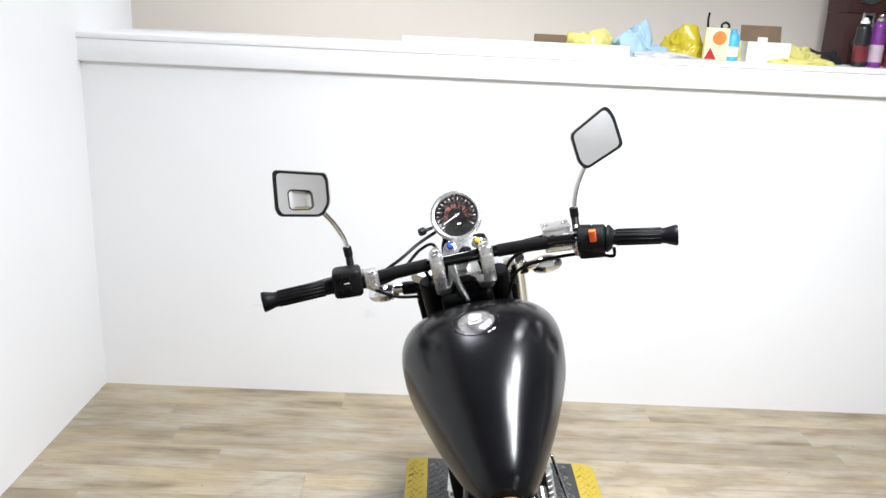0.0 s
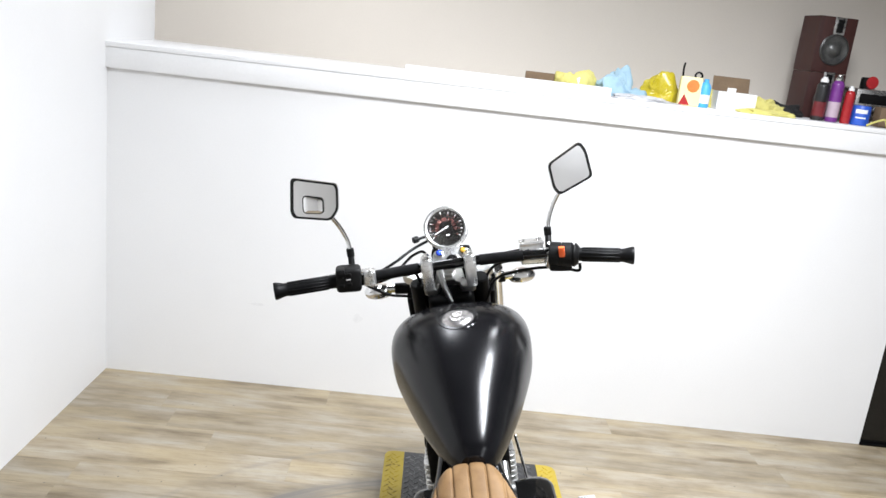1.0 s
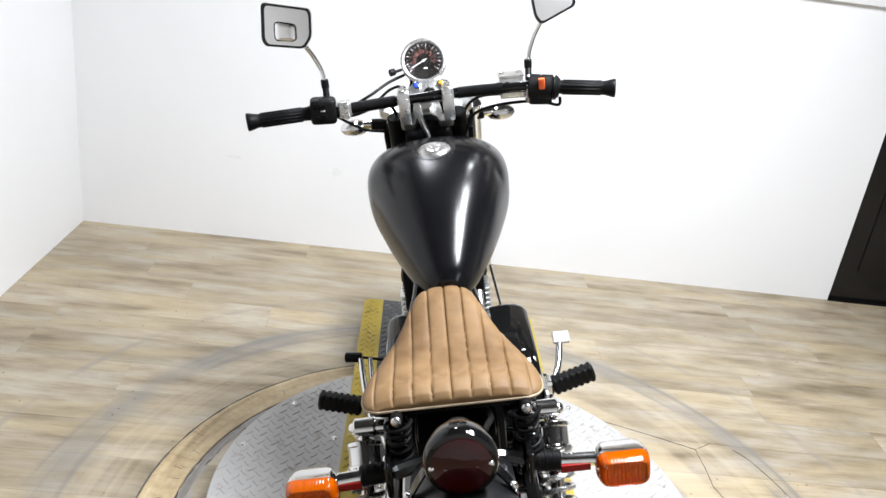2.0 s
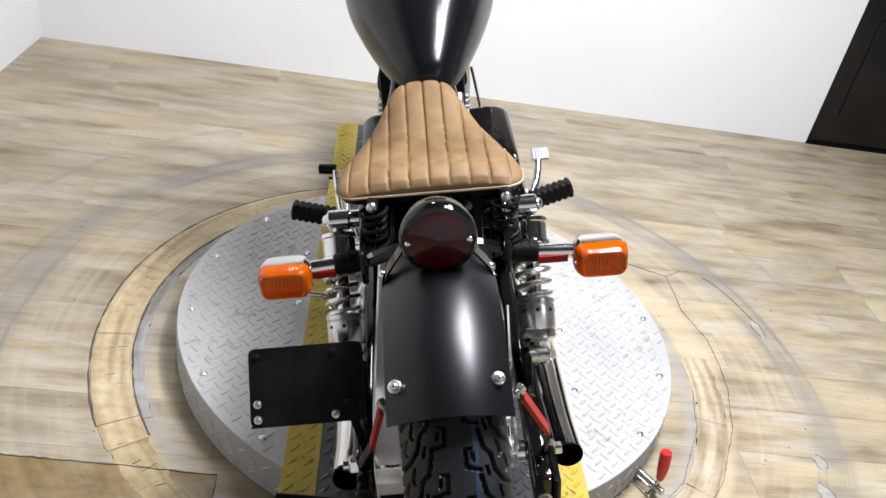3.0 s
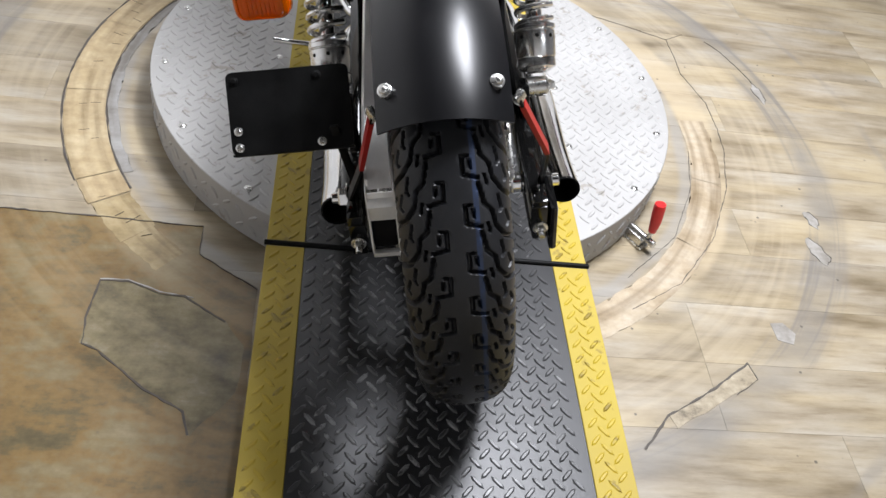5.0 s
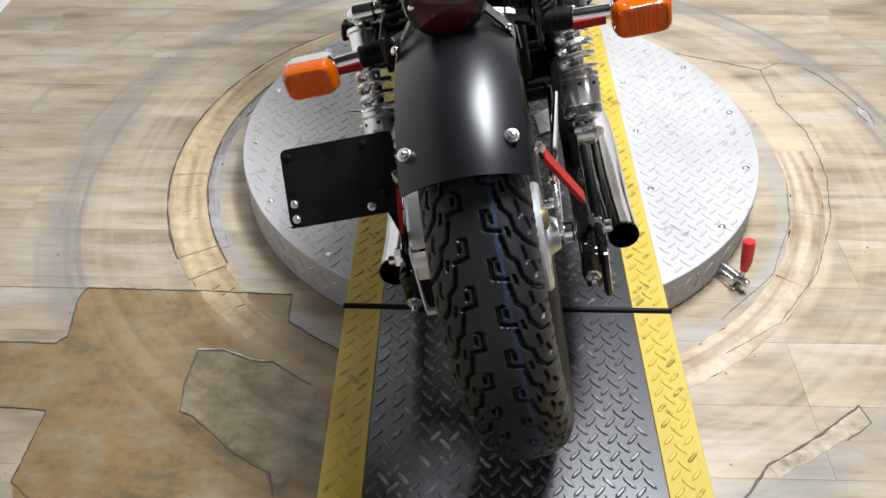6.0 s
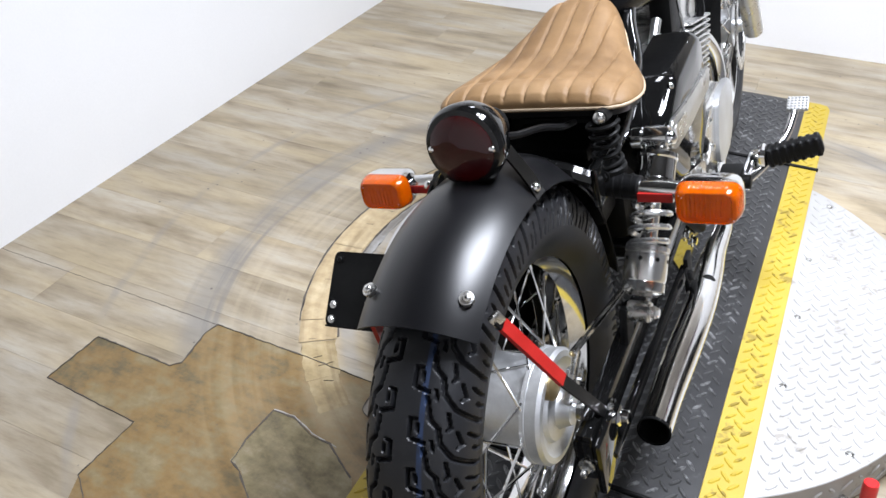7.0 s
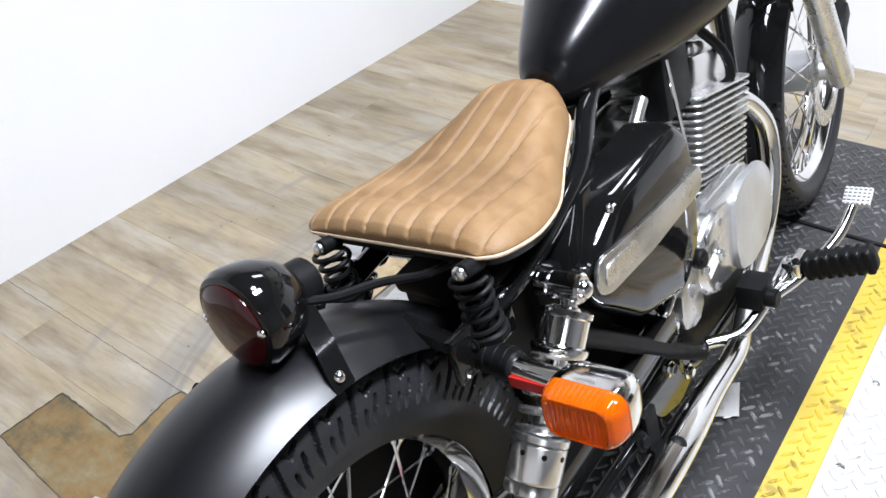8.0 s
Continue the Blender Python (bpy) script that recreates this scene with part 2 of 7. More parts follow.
def ring_wear(n, l, c, strength=1.0, dark=1.0, arcs=()):
    """The rings that the turntable's wheels have worn into the floor, over the colour c."""
    geo, dist, streak = polar(n, l)
    wob = n.new("ShaderNodeTexNoise")
    wob.inputs["Scale"].default_value, wob.inputs["Detail"].default_value = 3.0, 3.0
    l.new(geo.outputs["Position"], wob.inputs["Vector"])
    wadd = n.new("ShaderNodeMath")
    wadd.operation = "MULTIPLY_ADD"
    l.new(wob.outputs["Fac"], wadd.inputs[0])
    wadd.inputs[1].default_value = 0.05
    l.new(dist, wadd.inputs[2])

    def band(r, half, soft):
        s = n.new("ShaderNodeMath")
        s.operation = "SUBTRACT"
        l.new(wadd.outputs[0], s.inputs[0])
        s.inputs[1].default_value = r + 0.025
        a = n.new("ShaderNodeMath")
        a.operation = "ABSOLUTE"
        l.new(s.outputs[0], a.inputs[0])
        mr = n.new("ShaderNodeMapRange")
        mr.interpolation_type = "SMOOTHSTEP"
        mr.inputs[1].default_value, mr.inputs[2].default_value = half - soft, half + soft
        mr.inputs[3].default_value, mr.inputs[4].default_value = 1.0, 0.0
        l.new(a.outputs[0], mr.inputs[0])
        return mr.outputs[0]

    def fade(mask, k, lo=0.35, hi=0.65, scale=5.0, by=None):
        if by is None:
            tx = n.new("ShaderNodeTexNoise")
            tx.inputs["Scale"].default_value, tx.inputs["Detail"].default_value = scale, 5.0
            l.new(geo.outputs["Position"], tx.inputs["Vector"])
            by = tx.outputs["Fac"]
        mr = grey(n, l, by, 0.0, k * strength, lo, hi)
        mu = n.new("ShaderNodeMath")
        mu.operation = "MULTIPLY"
        l.new(mask, mu.inputs[0])
        l.new(mr, mu.inputs[1])
        return mu.outputs[0]

    c = mixc(n, l, fade(band(0.755, 0.045, 0.01), 0.55, 0.3, 0.6), c, (0.47, 0.38, 0.25))
    c = mixc(n, l, fade(band(0.90, 0.06, 0.03), 0.30, 0.42, 0.60, by=streak), c, (0.47, 0.39, 0.27))
    c = mixc(n, l, fade(band(1.035, 0.035, 0.03), 0.72 * dark, 0.25, 0.60), c, (0.185, 0.175, 0.16))
    c = mixc(n, l, fade(band(1.03, 0.05, 0.02), 0.6 * dark, 0.50, 0.62, by=streak), c, (0.15, 0.14, 0.13))
    c = mixc(n, l, fade(band(0.690, 0.016, 0.010), 0.5 * dark, 0.25, 0.5), c, (0.27, 0.265, 0.255))
    c = mixc(n, l, fade(band(1.27, 0.010, 0.008), 0.5, 0.40, 0.6), c, (0.20, 0.185, 0.165))
    for r, half, soft, k, colour in arcs:
        c = mixc(n, l, fade(band(r, half, soft), k, 0.36, 0.58, by=streak), c, colour)
    # Speckles and nicks.
    sp = n.new("ShaderNodeTexVoronoi")
    sp.inputs["Scale"].default_value = 26
    l.new(geo.outputs["Position"], sp.inputs["Vector"])
    spots = grey(n, l, sp.outputs["Distance"], 1.0, 0.0, 0.07, 0.10)
    return mixc(n, l, fade(spots, 0.8, 0.54, 0.58, 7.0), c, (0.08, 0.07, 0.06))


def floor_vinyl():
    m, n, l, p = nodes_of("wood_look_vinyl_plank")
    geo = n.new("ShaderNodeNewGeometry")
    info = n.new("ShaderNodeObjectInfo")
    add = n.new("ShaderNodeVectorMath")
    add.operation = "MULTIPLY_ADD"
    l.new(info.outputs["Random"], add.inputs[0])
    add.inputs[1].default_value = (7.0, 3.0, 0.0)
    l.new(geo.outputs["Position"], add.inputs[2])

    def tex(scale, stretch, detail=5.0, rough=0.6):
        mp = n.new("ShaderNodeMapping")
        mp.inputs["Scale"].default_value = stretch
        tx = n.new("ShaderNodeTexNoise")
        tx.inputs["Scale"].default_value, tx.inputs["Detail"].default_value, tx.inputs["Roughness"].default_value = scale, detail, rough
        l.new(add.outputs[0], mp.inputs[0])
        l.new(mp.outputs[0], tx.inputs["Vector"])
        return tx.outputs["Fac"]

    broad = tex(3.0, (1.0, 4.0, 1), 5, 0.55)
    yellow = tex(2.1, (1.0, 5.5, 1), 4, 0.5)
    grain = tex(10, (1.0, 9, 1), 5)
    fine = tex(70, (1.0, 8, 1), 4)
    c = ramp(n, l, broad, [(0.32, (0.205, 0.160, 0.097)), (0.44, (0.325, 0.268, 0.185)), (0.53, (0.395, 0.338, 0.250)), (0.66, (0.455, 0.410, 0.335))])
    c = mixc(n, l, grey(n, l, yellow, 0.0, 0.75, 0.46, 0.66), c, (0.47, 0.385, 0.245))
    g = ramp(n, l, grain, [(0.32, (0.56, 0.50, 0.42)), (0.48, (0.90, 0.88, 0.84)), (0.68, (1.06, 1.06, 1.06))])
    c = mixc(n, l, 0.50, c, g, "MULTIPLY")
    f = ramp(n, l, fine, [(0.3, (0.84, 0.83, 0.81)), (0.6, (1.0, 1.0, 1.0))])
    c = mixc(n, l, 0.5, c, f, "MULTIPLY")
    tone = n.new("ShaderNodeMapRange")
    tone.inputs[3].default_value, tone.inputs[4].default_value = 0.76, 0.95
    l.new(info.outputs["Random"], tone.inputs[0])
    c = mixc(n, l, 1.0, c, tone.outputs[0], "MULTIPLY")
    dirt = n.new("ShaderNodeTexNoise")
    dirt.inputs["Scale"].default_value, dirt.inputs["Detail"].default_value, dirt.inputs["Roughness"].default_value = 2.6, 7.0, 0.65
    l.new(geo.outputs["Position"], dirt.inputs["Vector"])
    c = mixc(n, l, grey(n, l, dirt.outputs["Fac"], 0.0, 0.45, 0.53, 0.72), c, (0.17, 0.14, 0.095))
    l.new(ring_wear(n, l, c), p.inputs["Base Color"])
    l.new(grey(n, l, grain, 0.34, 0.50), p.inputs["Roughness"])
    l.new(bump(n, l, fine, 0.12, 0.001), p.inputs["Normal"])
    return m


def worn_floor(name, stops, rings_on, streaks, arcs=(), blotch=6.5):
    """Bare or patched floor: soft blotches, wood streaks along x and round the turntable."""
    m, n, l, p = nodes_of(name)
    a = noise_tex(n, l, blotch, 8, rough=0.68)
    b = noise_tex(n, l, 9, 6, stretch=(1, 4, 1), rough=0.65)
    d = noise_tex(n, l, 60, 4)
    c = ramp(n, l, mixc(n, l, 0.30, a, b), stops)
    geo, dist, streak = polar(n, l)
    s = ramp(n, l, streak, [(0.34, (0.62, 0.58, 0.52)), (0.5, (0.97, 0.96, 0.95)), (0.68, (1.14, 1.14, 1.14))])
    c = mixc(n, l, streaks, c, s, "MULTIPLY")
    f = ramp(n, l, d, [(0.35, (0.82, 0.80, 0.78)), (0.55, (1.0, 1.0, 1.0))])
    c = mixc(n, l, 0.6, c, f, "MULTIPLY")
    if rings_on:
        c = ring_wear(n, l, c, rings_on, 0.12, arcs)
    l.new(c, p.inputs["Base Color"])
    l.new(grey(n, l, a, 0.36, 0.52), p.inputs["Roughness"])
    l.new(bump(n, l, d, 0.2, 0.001), p.inputs["Normal"])
    return m


VINYL = floor_vinyl()
RINGWOOD = worn_floor("worn_ring_vinyl", [(0.32, (0.255, 0.185, 0.098)), (0.48, (0.385, 0.295, 0.165)), (0.66, (0.48, 0.392, 0.245))], 0.0, 1.0, (), 12.0)
RINGDUST = worn_floor("grey_ring_dust", [(0.34, (0.17, 0.155, 0.13)), (0.5, (0.25, 0.24, 0.225)), (0.66, (0.33, 0.325, 0.315))], 0.0, 0.9)
PATCHWOOD = worn_floor("bare_brown_patch", [(0.34, (0.058, 0.047, 0.021)), (0.42, (0.108, 0.082, 0.036)), (0.49, (0.185, 0.114, 0.037)), (0.55, (0.180, 0.136, 0.063)), (0.66, (0.25, 0.205, 0.118))], 0.35, 0.25, ((0.985, 0.045, 0.035, 0.40, (0.31, 0.235, 0.125)), (0.752, 0.040, 0.015, 0.6, (0.38, 0.295, 0.165))), 5.0)
BARERING = worn_floor("bare_ring_wood", [(0.34, (0.19, 0.145, 0.072)), (0.48, (0.31, 0.235, 0.118)), (0.64, (0.42, 0.345, 0.205))], 0.0, 1.0)
GREYPATCH = worn_floor("scraped_grey_patch", [(0.36, (0.055, 0.044, 0.020)), (0.45, (0.120, 0.096, 0.043)), (0.53, (0.185, 0.150, 0.074)), (0.60, (0.225, 0.192, 0.118)), (0.68, (0.36, 0.335, 0.28))], 0.35, 0.3, (), 13.0)
GOUGE = worn_floor("speckled_gouge", [(0.36, (0.10, 0.085, 0.065)), (0.45, (0.27, 0.225, 0.155)), (0.60, (0.40, 0.345, 0.25))], 0.0, 0.3, (), 26.0)
PALECHIP = worn_floor("pale_scraped_floor", [(0.34, (0.17, 0.155, 0.13)), (0.48, (0.28, 0.262, 0.235)), (0.64, (0.40, 0.385, 0.36))], 0.0, 0.2, (), 16.0)
SEAM = surface("dark_seam_dirt", (0.05, 0.042, 0.035), (0.10, 0.085, 0.07), 20, (0.6, 0.8))
WHITECHIP = surface("pale_filler", (0.33, 0.32, 0.30), (0.46, 0.45, 0.43), 30, (0.5, 0.7), 0, 0.2, 300)

# ---- building tools ----


def finish(bm, sharp=38):
    bmesh.ops.recalc_face_normals(bm, faces=bm.faces[:])
    for f in bm.faces:
        f.smooth = True
    for e in bm.edges:
        e.smooth = not (len(e.link_faces) == 2 and e.calc_face_angle(0) > radians(sharp))


def part(name, bm, material, parent=None, label="", sharp=38):
    finish(bm, sharp)
    me = bpy.data.meshes.new(name)
    bm.to_mesh(me)
    bm.free()
    for m in material if isinstance(material, (list, tuple)) else [material]:
        me.materials.append(m)
    ob = new(name, me)
    ob.parent = parent
    return tagged(ob, label)


def join(*bms):
    """All the given meshes in one."""
    out = bms[0]
    for b in bms[1:]:
        me = bpy.data.meshes.new("scrap")
        b.to_mesh(me)
        b.free()
        out.from_mesh(me)
        bpy.data.meshes.remove(me)
    return out


def moved(bm, m):
    bmesh.ops.transform(bm, matrix=m, verts=bm.verts[:])
    return bm


def box(sx, sy, sz, m=None, bevel=0.0, seg=2):
    bm = bmesh.new()
    bmesh.ops.create_cube(bm, size=1.0, matrix=Matrix.Diagonal((sx, sy, sz, 1)))
    if bevel:
        bmesh.ops.bevel(bm, geom=bm.edges[:], offset=bevel, segments=seg, profile=0.6, affect="EDGES")
    return moved(bm, m) if m else bm


def span(x0, x1, y0, y1, z0, z1, bevel=0.0, seg=2):
    return box(x1 - x0, y1 - y0, z1 - z0, Matrix.Translation(((x0 + x1) / 2, (y0 + y1) / 2, (z0 + z1) / 2)), bevel, seg)


def rings(sections, close_u=True, caps=True):
    """A skin over rings of equal count."""
    bm = bmesh.new()
    vs = [[bm.verts.new(p) for p in s] for s in sections]
    k = len(vs[0])
    for a, b in zip(vs, vs[1:]):
        for i in range(k if close_u else k - 1):
            j = (i + 1) % k
            bm.faces.new((a[i], a[j], b[j], b[i]))
    if caps and close_u:
        bm.faces.new(list(reversed(vs[0])))
        bm.faces.new(vs[-1])
    return bm


def lathe(profile, m=None, seg=24, caps=True):
    """A turned form about z from rows of radius and height."""
    secs = [[(max(r, 1e-5) * math.cos(2 * math.pi * i / seg), max(r, 1e-5) * math.sin(2 * math.pi * i / seg), h) for i in range(seg)] for r, h in profile]
    bm = rings(secs, True, caps)
    return moved(bm, m) if m else bm


def along(a, b):
    """The pose whose z runs from a towards b."""
    a, b = Vector(a), Vector(b)
    return Matrix.Translation(a) @ (b - a).to_track_quat("Z", "Y").to_matrix().to_4x4()


def rod(a, b, r, seg=12, bevel=0.15):
    h = (Vector(b) - Vector(a)).length
    e = min(r * bevel, h * 0.2)
    return lathe([(r - e, 0), (r, e), (r, h - e), (r - e, h)], along(a, b), seg)


def curve_points(pts, steps=6):
    """A smooth line through the points."""
    p = [Vector(q) for q in pts]
    if len(p) < 3 or steps < 2:
        return p
    p = [p[0] * 2 - p[1], *p, p[-1] * 2 - p[-2]]
    out = []
    for i in range(1, len(p) - 2):
        a, b, c, d = p[i - 1 : i + 3]
        for s in range(steps):
            t = s / steps
            out.append(0.5 * ((2 * b) + (c - a) * t + (2 * a - 5 * b + 4 * c - d) * t * t + (3 * b - a - 3 * c + d) * t**3))
    return [*out, p[-2]]


def tube(pts, r, seg=10, steps=6, closed=False, caps=True, radii=None):
    p = curve_points(pts, steps)
    if closed:
        p = p[:-1] if (p[0] - p[-1]).length < 1e-6 else p
    secs, side = [], None
    for i, q in enumerate(p):
        a = p[i - 1] if i or closed else p[i]
        b = p[(i + 1) % len(p)] if i < len(p) - 1 or closed else p[i]
        t = (b - a).normalized()
        if side is None:
            side = t.orthogonal().normalized()
        side = (side - t * side.dot(t)).normalized()
        up = t.cross(side)
        rr = radii(i / (len(p) - 1)) if radii else r
        secs.append([q + rr * (math.cos(2 * math.pi * k / seg) * side + math.sin(2 * math.pi * k / seg) * up) for k in range(seg)])
    if closed:
        secs.append(secs[0])
        bm = rings(secs, True, False)
        bmesh.ops.remove_doubles(bm, verts=bm.verts[:], dist=1e-6)
        return bm
    return rings(secs, True, caps)


def prism(outline, depth, m=None, bevel=0.0, seg=2):
    """An outline in x and y, drawn up along z."""
    bm = rings([[(x, y, 0) for x, y in outline], [(x, y, depth) for x, y in outline]])
    if bevel:
        rim = [e for e in bm.edges if abs(e.verts[0].co.z - e.verts[1].co.z) < 1e-9]
        bmesh.ops.bevel(bm, geom=rim, offset=bevel, segments=seg, profile=0.6, affect="EDGES")
    return moved(bm, m) if m else bm


def rounded(points, r, steps=4):
    """A closed outline with its corners rounded."""
    out, k = [], len(points)
    for i in range(k):
        a, b, c = (Vector(points[j % k]) for j in (i - 1, i, i + 1))
        u, v = (a - b), (c - b)
        d = min(r, u.length * 0.45, v.length * 0.45)
        s, e = b + u.normalized() * d, b + v.normalized() * d
        for n in range(steps + 1):
            t = n / steps
            q = s * (1 - t) ** 2 + b * 2 * t * (1 - t) + e * t * t
            out.append(tuple(q))
    return out


def side_plane(x):
    """A pose that lays x, y of an outline on y, z at x, drawn up towards +x."""
    return Matrix(((0, 0, 1, x), (1, 0, 0, 0), (0, 1, 0, 0), (0, 0, 0, 1)))


def bolt(at, way, r=0.006, h=0.006):
    hexa = lathe([(r, 0), (r, h * 0.8), (r * 0.8, h)], None, 6)
    wash = lathe([(r * 1.45, -0.001), (r * 1.45, 0.001), (r * 1.2, 0.0015)], None, 14)
    return moved(join(hexa, wash), along(at, Vector(at) + Vector(way)))


def dome(at, way, r, h):
    return lathe([(r, 0), (r * 0.96, h * 0.35), (r * 0.75, h * 0.75), (r * 0.35, h * 0.97), (0.0001, h)], along(at, Vector(at) + Vector(way)), 18)


def smooth_table(rows, t):
    """Catmull-Rom through rows of t and values."""
    ts = [r[0] for r in rows]
    t = max(ts[0], min(ts[-1], t))
    i = max(0, min(len(rows) - 2, next((k for k in range(len(ts) - 1) if t <= ts[k + 1]), len(rows) - 2)))
    a, b, c, d = rows[max(i - 1, 0)], rows[i], rows[i + 1], rows[min(i + 2, len(rows) - 1)]
    k, h = (t - b[0]) / (c[0] - b[0]), c[0] - b[0]
    out = []
    for j in range(1, len(b)):
        m0 = (c[j] - a[j]) / (c[0] - a[0]) * h
        m1 = (d[j] - b[j]) / (d[0] - b[0]) * h
        out.append((2 * k**3 - 3 * k**2 + 1) * b[j] + (k**3 - 2 * k**2 + k) * m0 + (3 * k**2 - 2 * k**3) * c[j] + (k**3 - k**2) * m1)
    return out

# ---- the room ----
WALL_Y, LEDGE_Z, BAND_Z = 2.288, 1.386, 1.286
FLOOR = part("floor", span(-1.75, 3.3, -2.62, 2.4, -0.06, -0.0045), SEAM)
tagged(FLOOR, "wood-look vinyl plank floor, worn in rings round a turntable", "floor", kind="structure")


def left_x(y):
    return -1.556 - 0.017 * (WALL_Y - y)


def structure(name, bm, material, label, category="wall"):
    return tagged(part(name, bm, material), label, category, kind="structure")


NORTH = structure("wall_north", span(-1.75, 1.788, WALL_Y, WALL_Y + 0.12, -0.05, LEDGE_Z - 0.02), WALL, "white painted half-height wall below a ledge")
for x, z, w, h in ((-0.919, 0.365, 0.070, 0.010), (-0.491, 0.348, 0.040, 0.034)):
    o = [(x + w / 2 * math.cos(a) * (1 + 0.25 * math.sin(3 * a + x * 9)), z + h / 2 * math.sin(a) * (1 + 0.3 * math.cos(2 * a + z * 9))) for a in [2 * math.pi * k / 18 for k in range(18)]]
    part("scuff_mark", prism(o, 0.0006, Matrix(((1, 0, 0, 0), (0, 0, -1, WALL_Y - 0.0001), (0, 1, 0, 0), (0, 0, 0, 1)))), SCUFF, NORTH)
structure("wall_north_return", span(2.706, 3.3, WALL_Y, WALL_Y + 0.12, -0.05, LEDGE_Z - 0.02), WALL, "white painted half-height wall beside a black door")
structure("lintel", span(1.788, 2.706, WALL_Y, WALL_Y + 0.12, BAND_Z - 0.01, LEDGE_Z - 0.02), WALL, "white painted strip of wall above a black door")
structure("ledge", span(-1.75, 3.3, WALL_Y - 0.022, 2.85, LEDGE_Z - 0.02, LEDGE_Z, 0.002), TRIM, "white painted ledge on top of a half-height wall", "ledge")
structure("trim", span(-1.575, 3.3, WALL_Y - 0.020, WALL_Y - 0.0005, BAND_Z, LEDGE_Z - 0.021, 0.002), TRIM, "white painted fascia board below a ledge", "trim")
structure("wall_upper", span(-1.75, 3.3, 2.80, 2.92, LEDGE_Z - 0.2, 2.75), UPPER, "warm grey upper wall set back behind a ledge")
WEST = prism([(left_x(2.95), 2.95), (left_x(-2.62), -2.62), (left_x(-2.62) - 0.15, -2.62), (left_x(2.95) - 0.15, 2.95)], 2.80, pose(0, 0, -0.05))
structure("wall_west", WEST, WALL, "plain white painted wall")
# Unseen wall added to close the room, grey to limit bounced light.
structure("wall_east", span(3.2, 3.32, -2.6, 2.9, -0.05, 2.75), EASTWALL, "added unseen wall, kept grey to cut bounce light")
structure("wall_south", span(-1.80, 3.3, -2.62, -2.50, -0.05, 2.75), WALL, "plain white painted wall")
# Unseen ceiling added to close the room, dark for deeper contrast.
structure("ceiling", span(-1.85, 3.35, -2.65, 2.95, 2.70, 2.82), CEIL, "added unseen ceiling, kept dark to reduce ambient fill", "ceiling")

DOOR = part("door_1", span(1.792, 2.701, WALL_Y + 0.012, WALL_Y + 0.052, 0.004, BAND_Z - 0.014, 0.003), BLACKDOOR)
tagged(DOOR, "glossy black low door in a white wall", "door", kind="structure")
for x0, x1, z0, z1 in ((1.886, 2.216, 0.15, 0.58), (2.286, 2.616, 0.15, 0.58), (1.886, 2.216, 0.66, 1.16), (2.286, 2.616, 0.66, 1.16)):
    part("door_panel", span(x0, x1, WALL_Y + 0.002, WALL_Y + 0.0125, z0, z1, 0.005), BLACKDOOR, DOOR)
part("threshold", span(1.788, 2.706, WALL_Y - 0.01, WALL_Y + 0.06, 0.0003, 0.0038), SATIN, DOOR, "black threshold strip")

# ---- the turntable ----
MID = (0.0, 0.600)
DISC_R, DISC_Z, DECK_Z = 0.610, 0.0985, 0.1020


def lugs(inside, x0, x1, y0, y1, z, pitch=0.032, size=(0.0145, 0.0042, 0.0026)):
    """Raised lozenges, turned by turns to one side and the other."""
    bm = bmesh.new()
    a, b, h = size
    rows = int((y1 - y0) / pitch * 2) + 2
    for j in range(rows):
        for i in range(int((x1 - x0) / pitch) + 2):
            x, y = x0 + (i + 0.5 * (j % 2)) * pitch, y0 + j * pitch / 2
            if not inside(x, y):
                continue
            s = radians(48 if j % 2 else -48)
            u, v = Vector((math.cos(s), math.sin(s), 0)), Vector((-math.sin(s), math.cos(s), 0))
            c = Vector((x, y, z))
            low = [c + u * a * p + v * b * q for p, q in ((1, 0), (0.55, 0.9), (-0.55, 0.9), (-1, 0), (-0.55, -0.9), (0.55, -0.9))]
            top = [c + u * a * 0.72 * p + v * b * 0.5 * q + Vector((0, 0, h)) for p, q in ((1, 0), (0.55, 0.9), (-0.55, 0.9), (-1, 0), (-0.55, -0.9), (0.55, -0.9))]
            lo, hi = [bm.verts.new(q) for q in low], [bm.verts.new(q) for q in top]
            for k in range(6):
                bm.faces.new((lo[k], lo[(k + 1) % 6], hi[(k + 1) % 6], hi[k]))
            bm.faces.new(hi)
    return bm


TURN = tagged(new("turntable"), "round aluminium tread-plate turntable with a dark deck", "turntable")
TURN.location = (0, 0, 0)
part("disc", lathe([(DISC_R - 0.004, 0.003), (DISC_R, 0.006), (DISC_R, DISC_Z - 0.0015), (DISC_R - 0.0015, DISC_Z)], pose(*MID, 0), 128), PLATE, TURN, "mill-finish aluminium tread plate disc")


def on_disc(x, y):
    return math.hypot(x - MID[0], y - MID[1]) < DISC_R - 0.013 and abs(x) > 0.318


tagged(part("disc_tread", lugs(on_disc, -0.61, 0.61, MID[1] - 0.61, MID[1] + 0.61, DISC_Z, 0.036, (0.0145, 0.0040, 0.0019)), PLATE, TURN), kind="stuff")


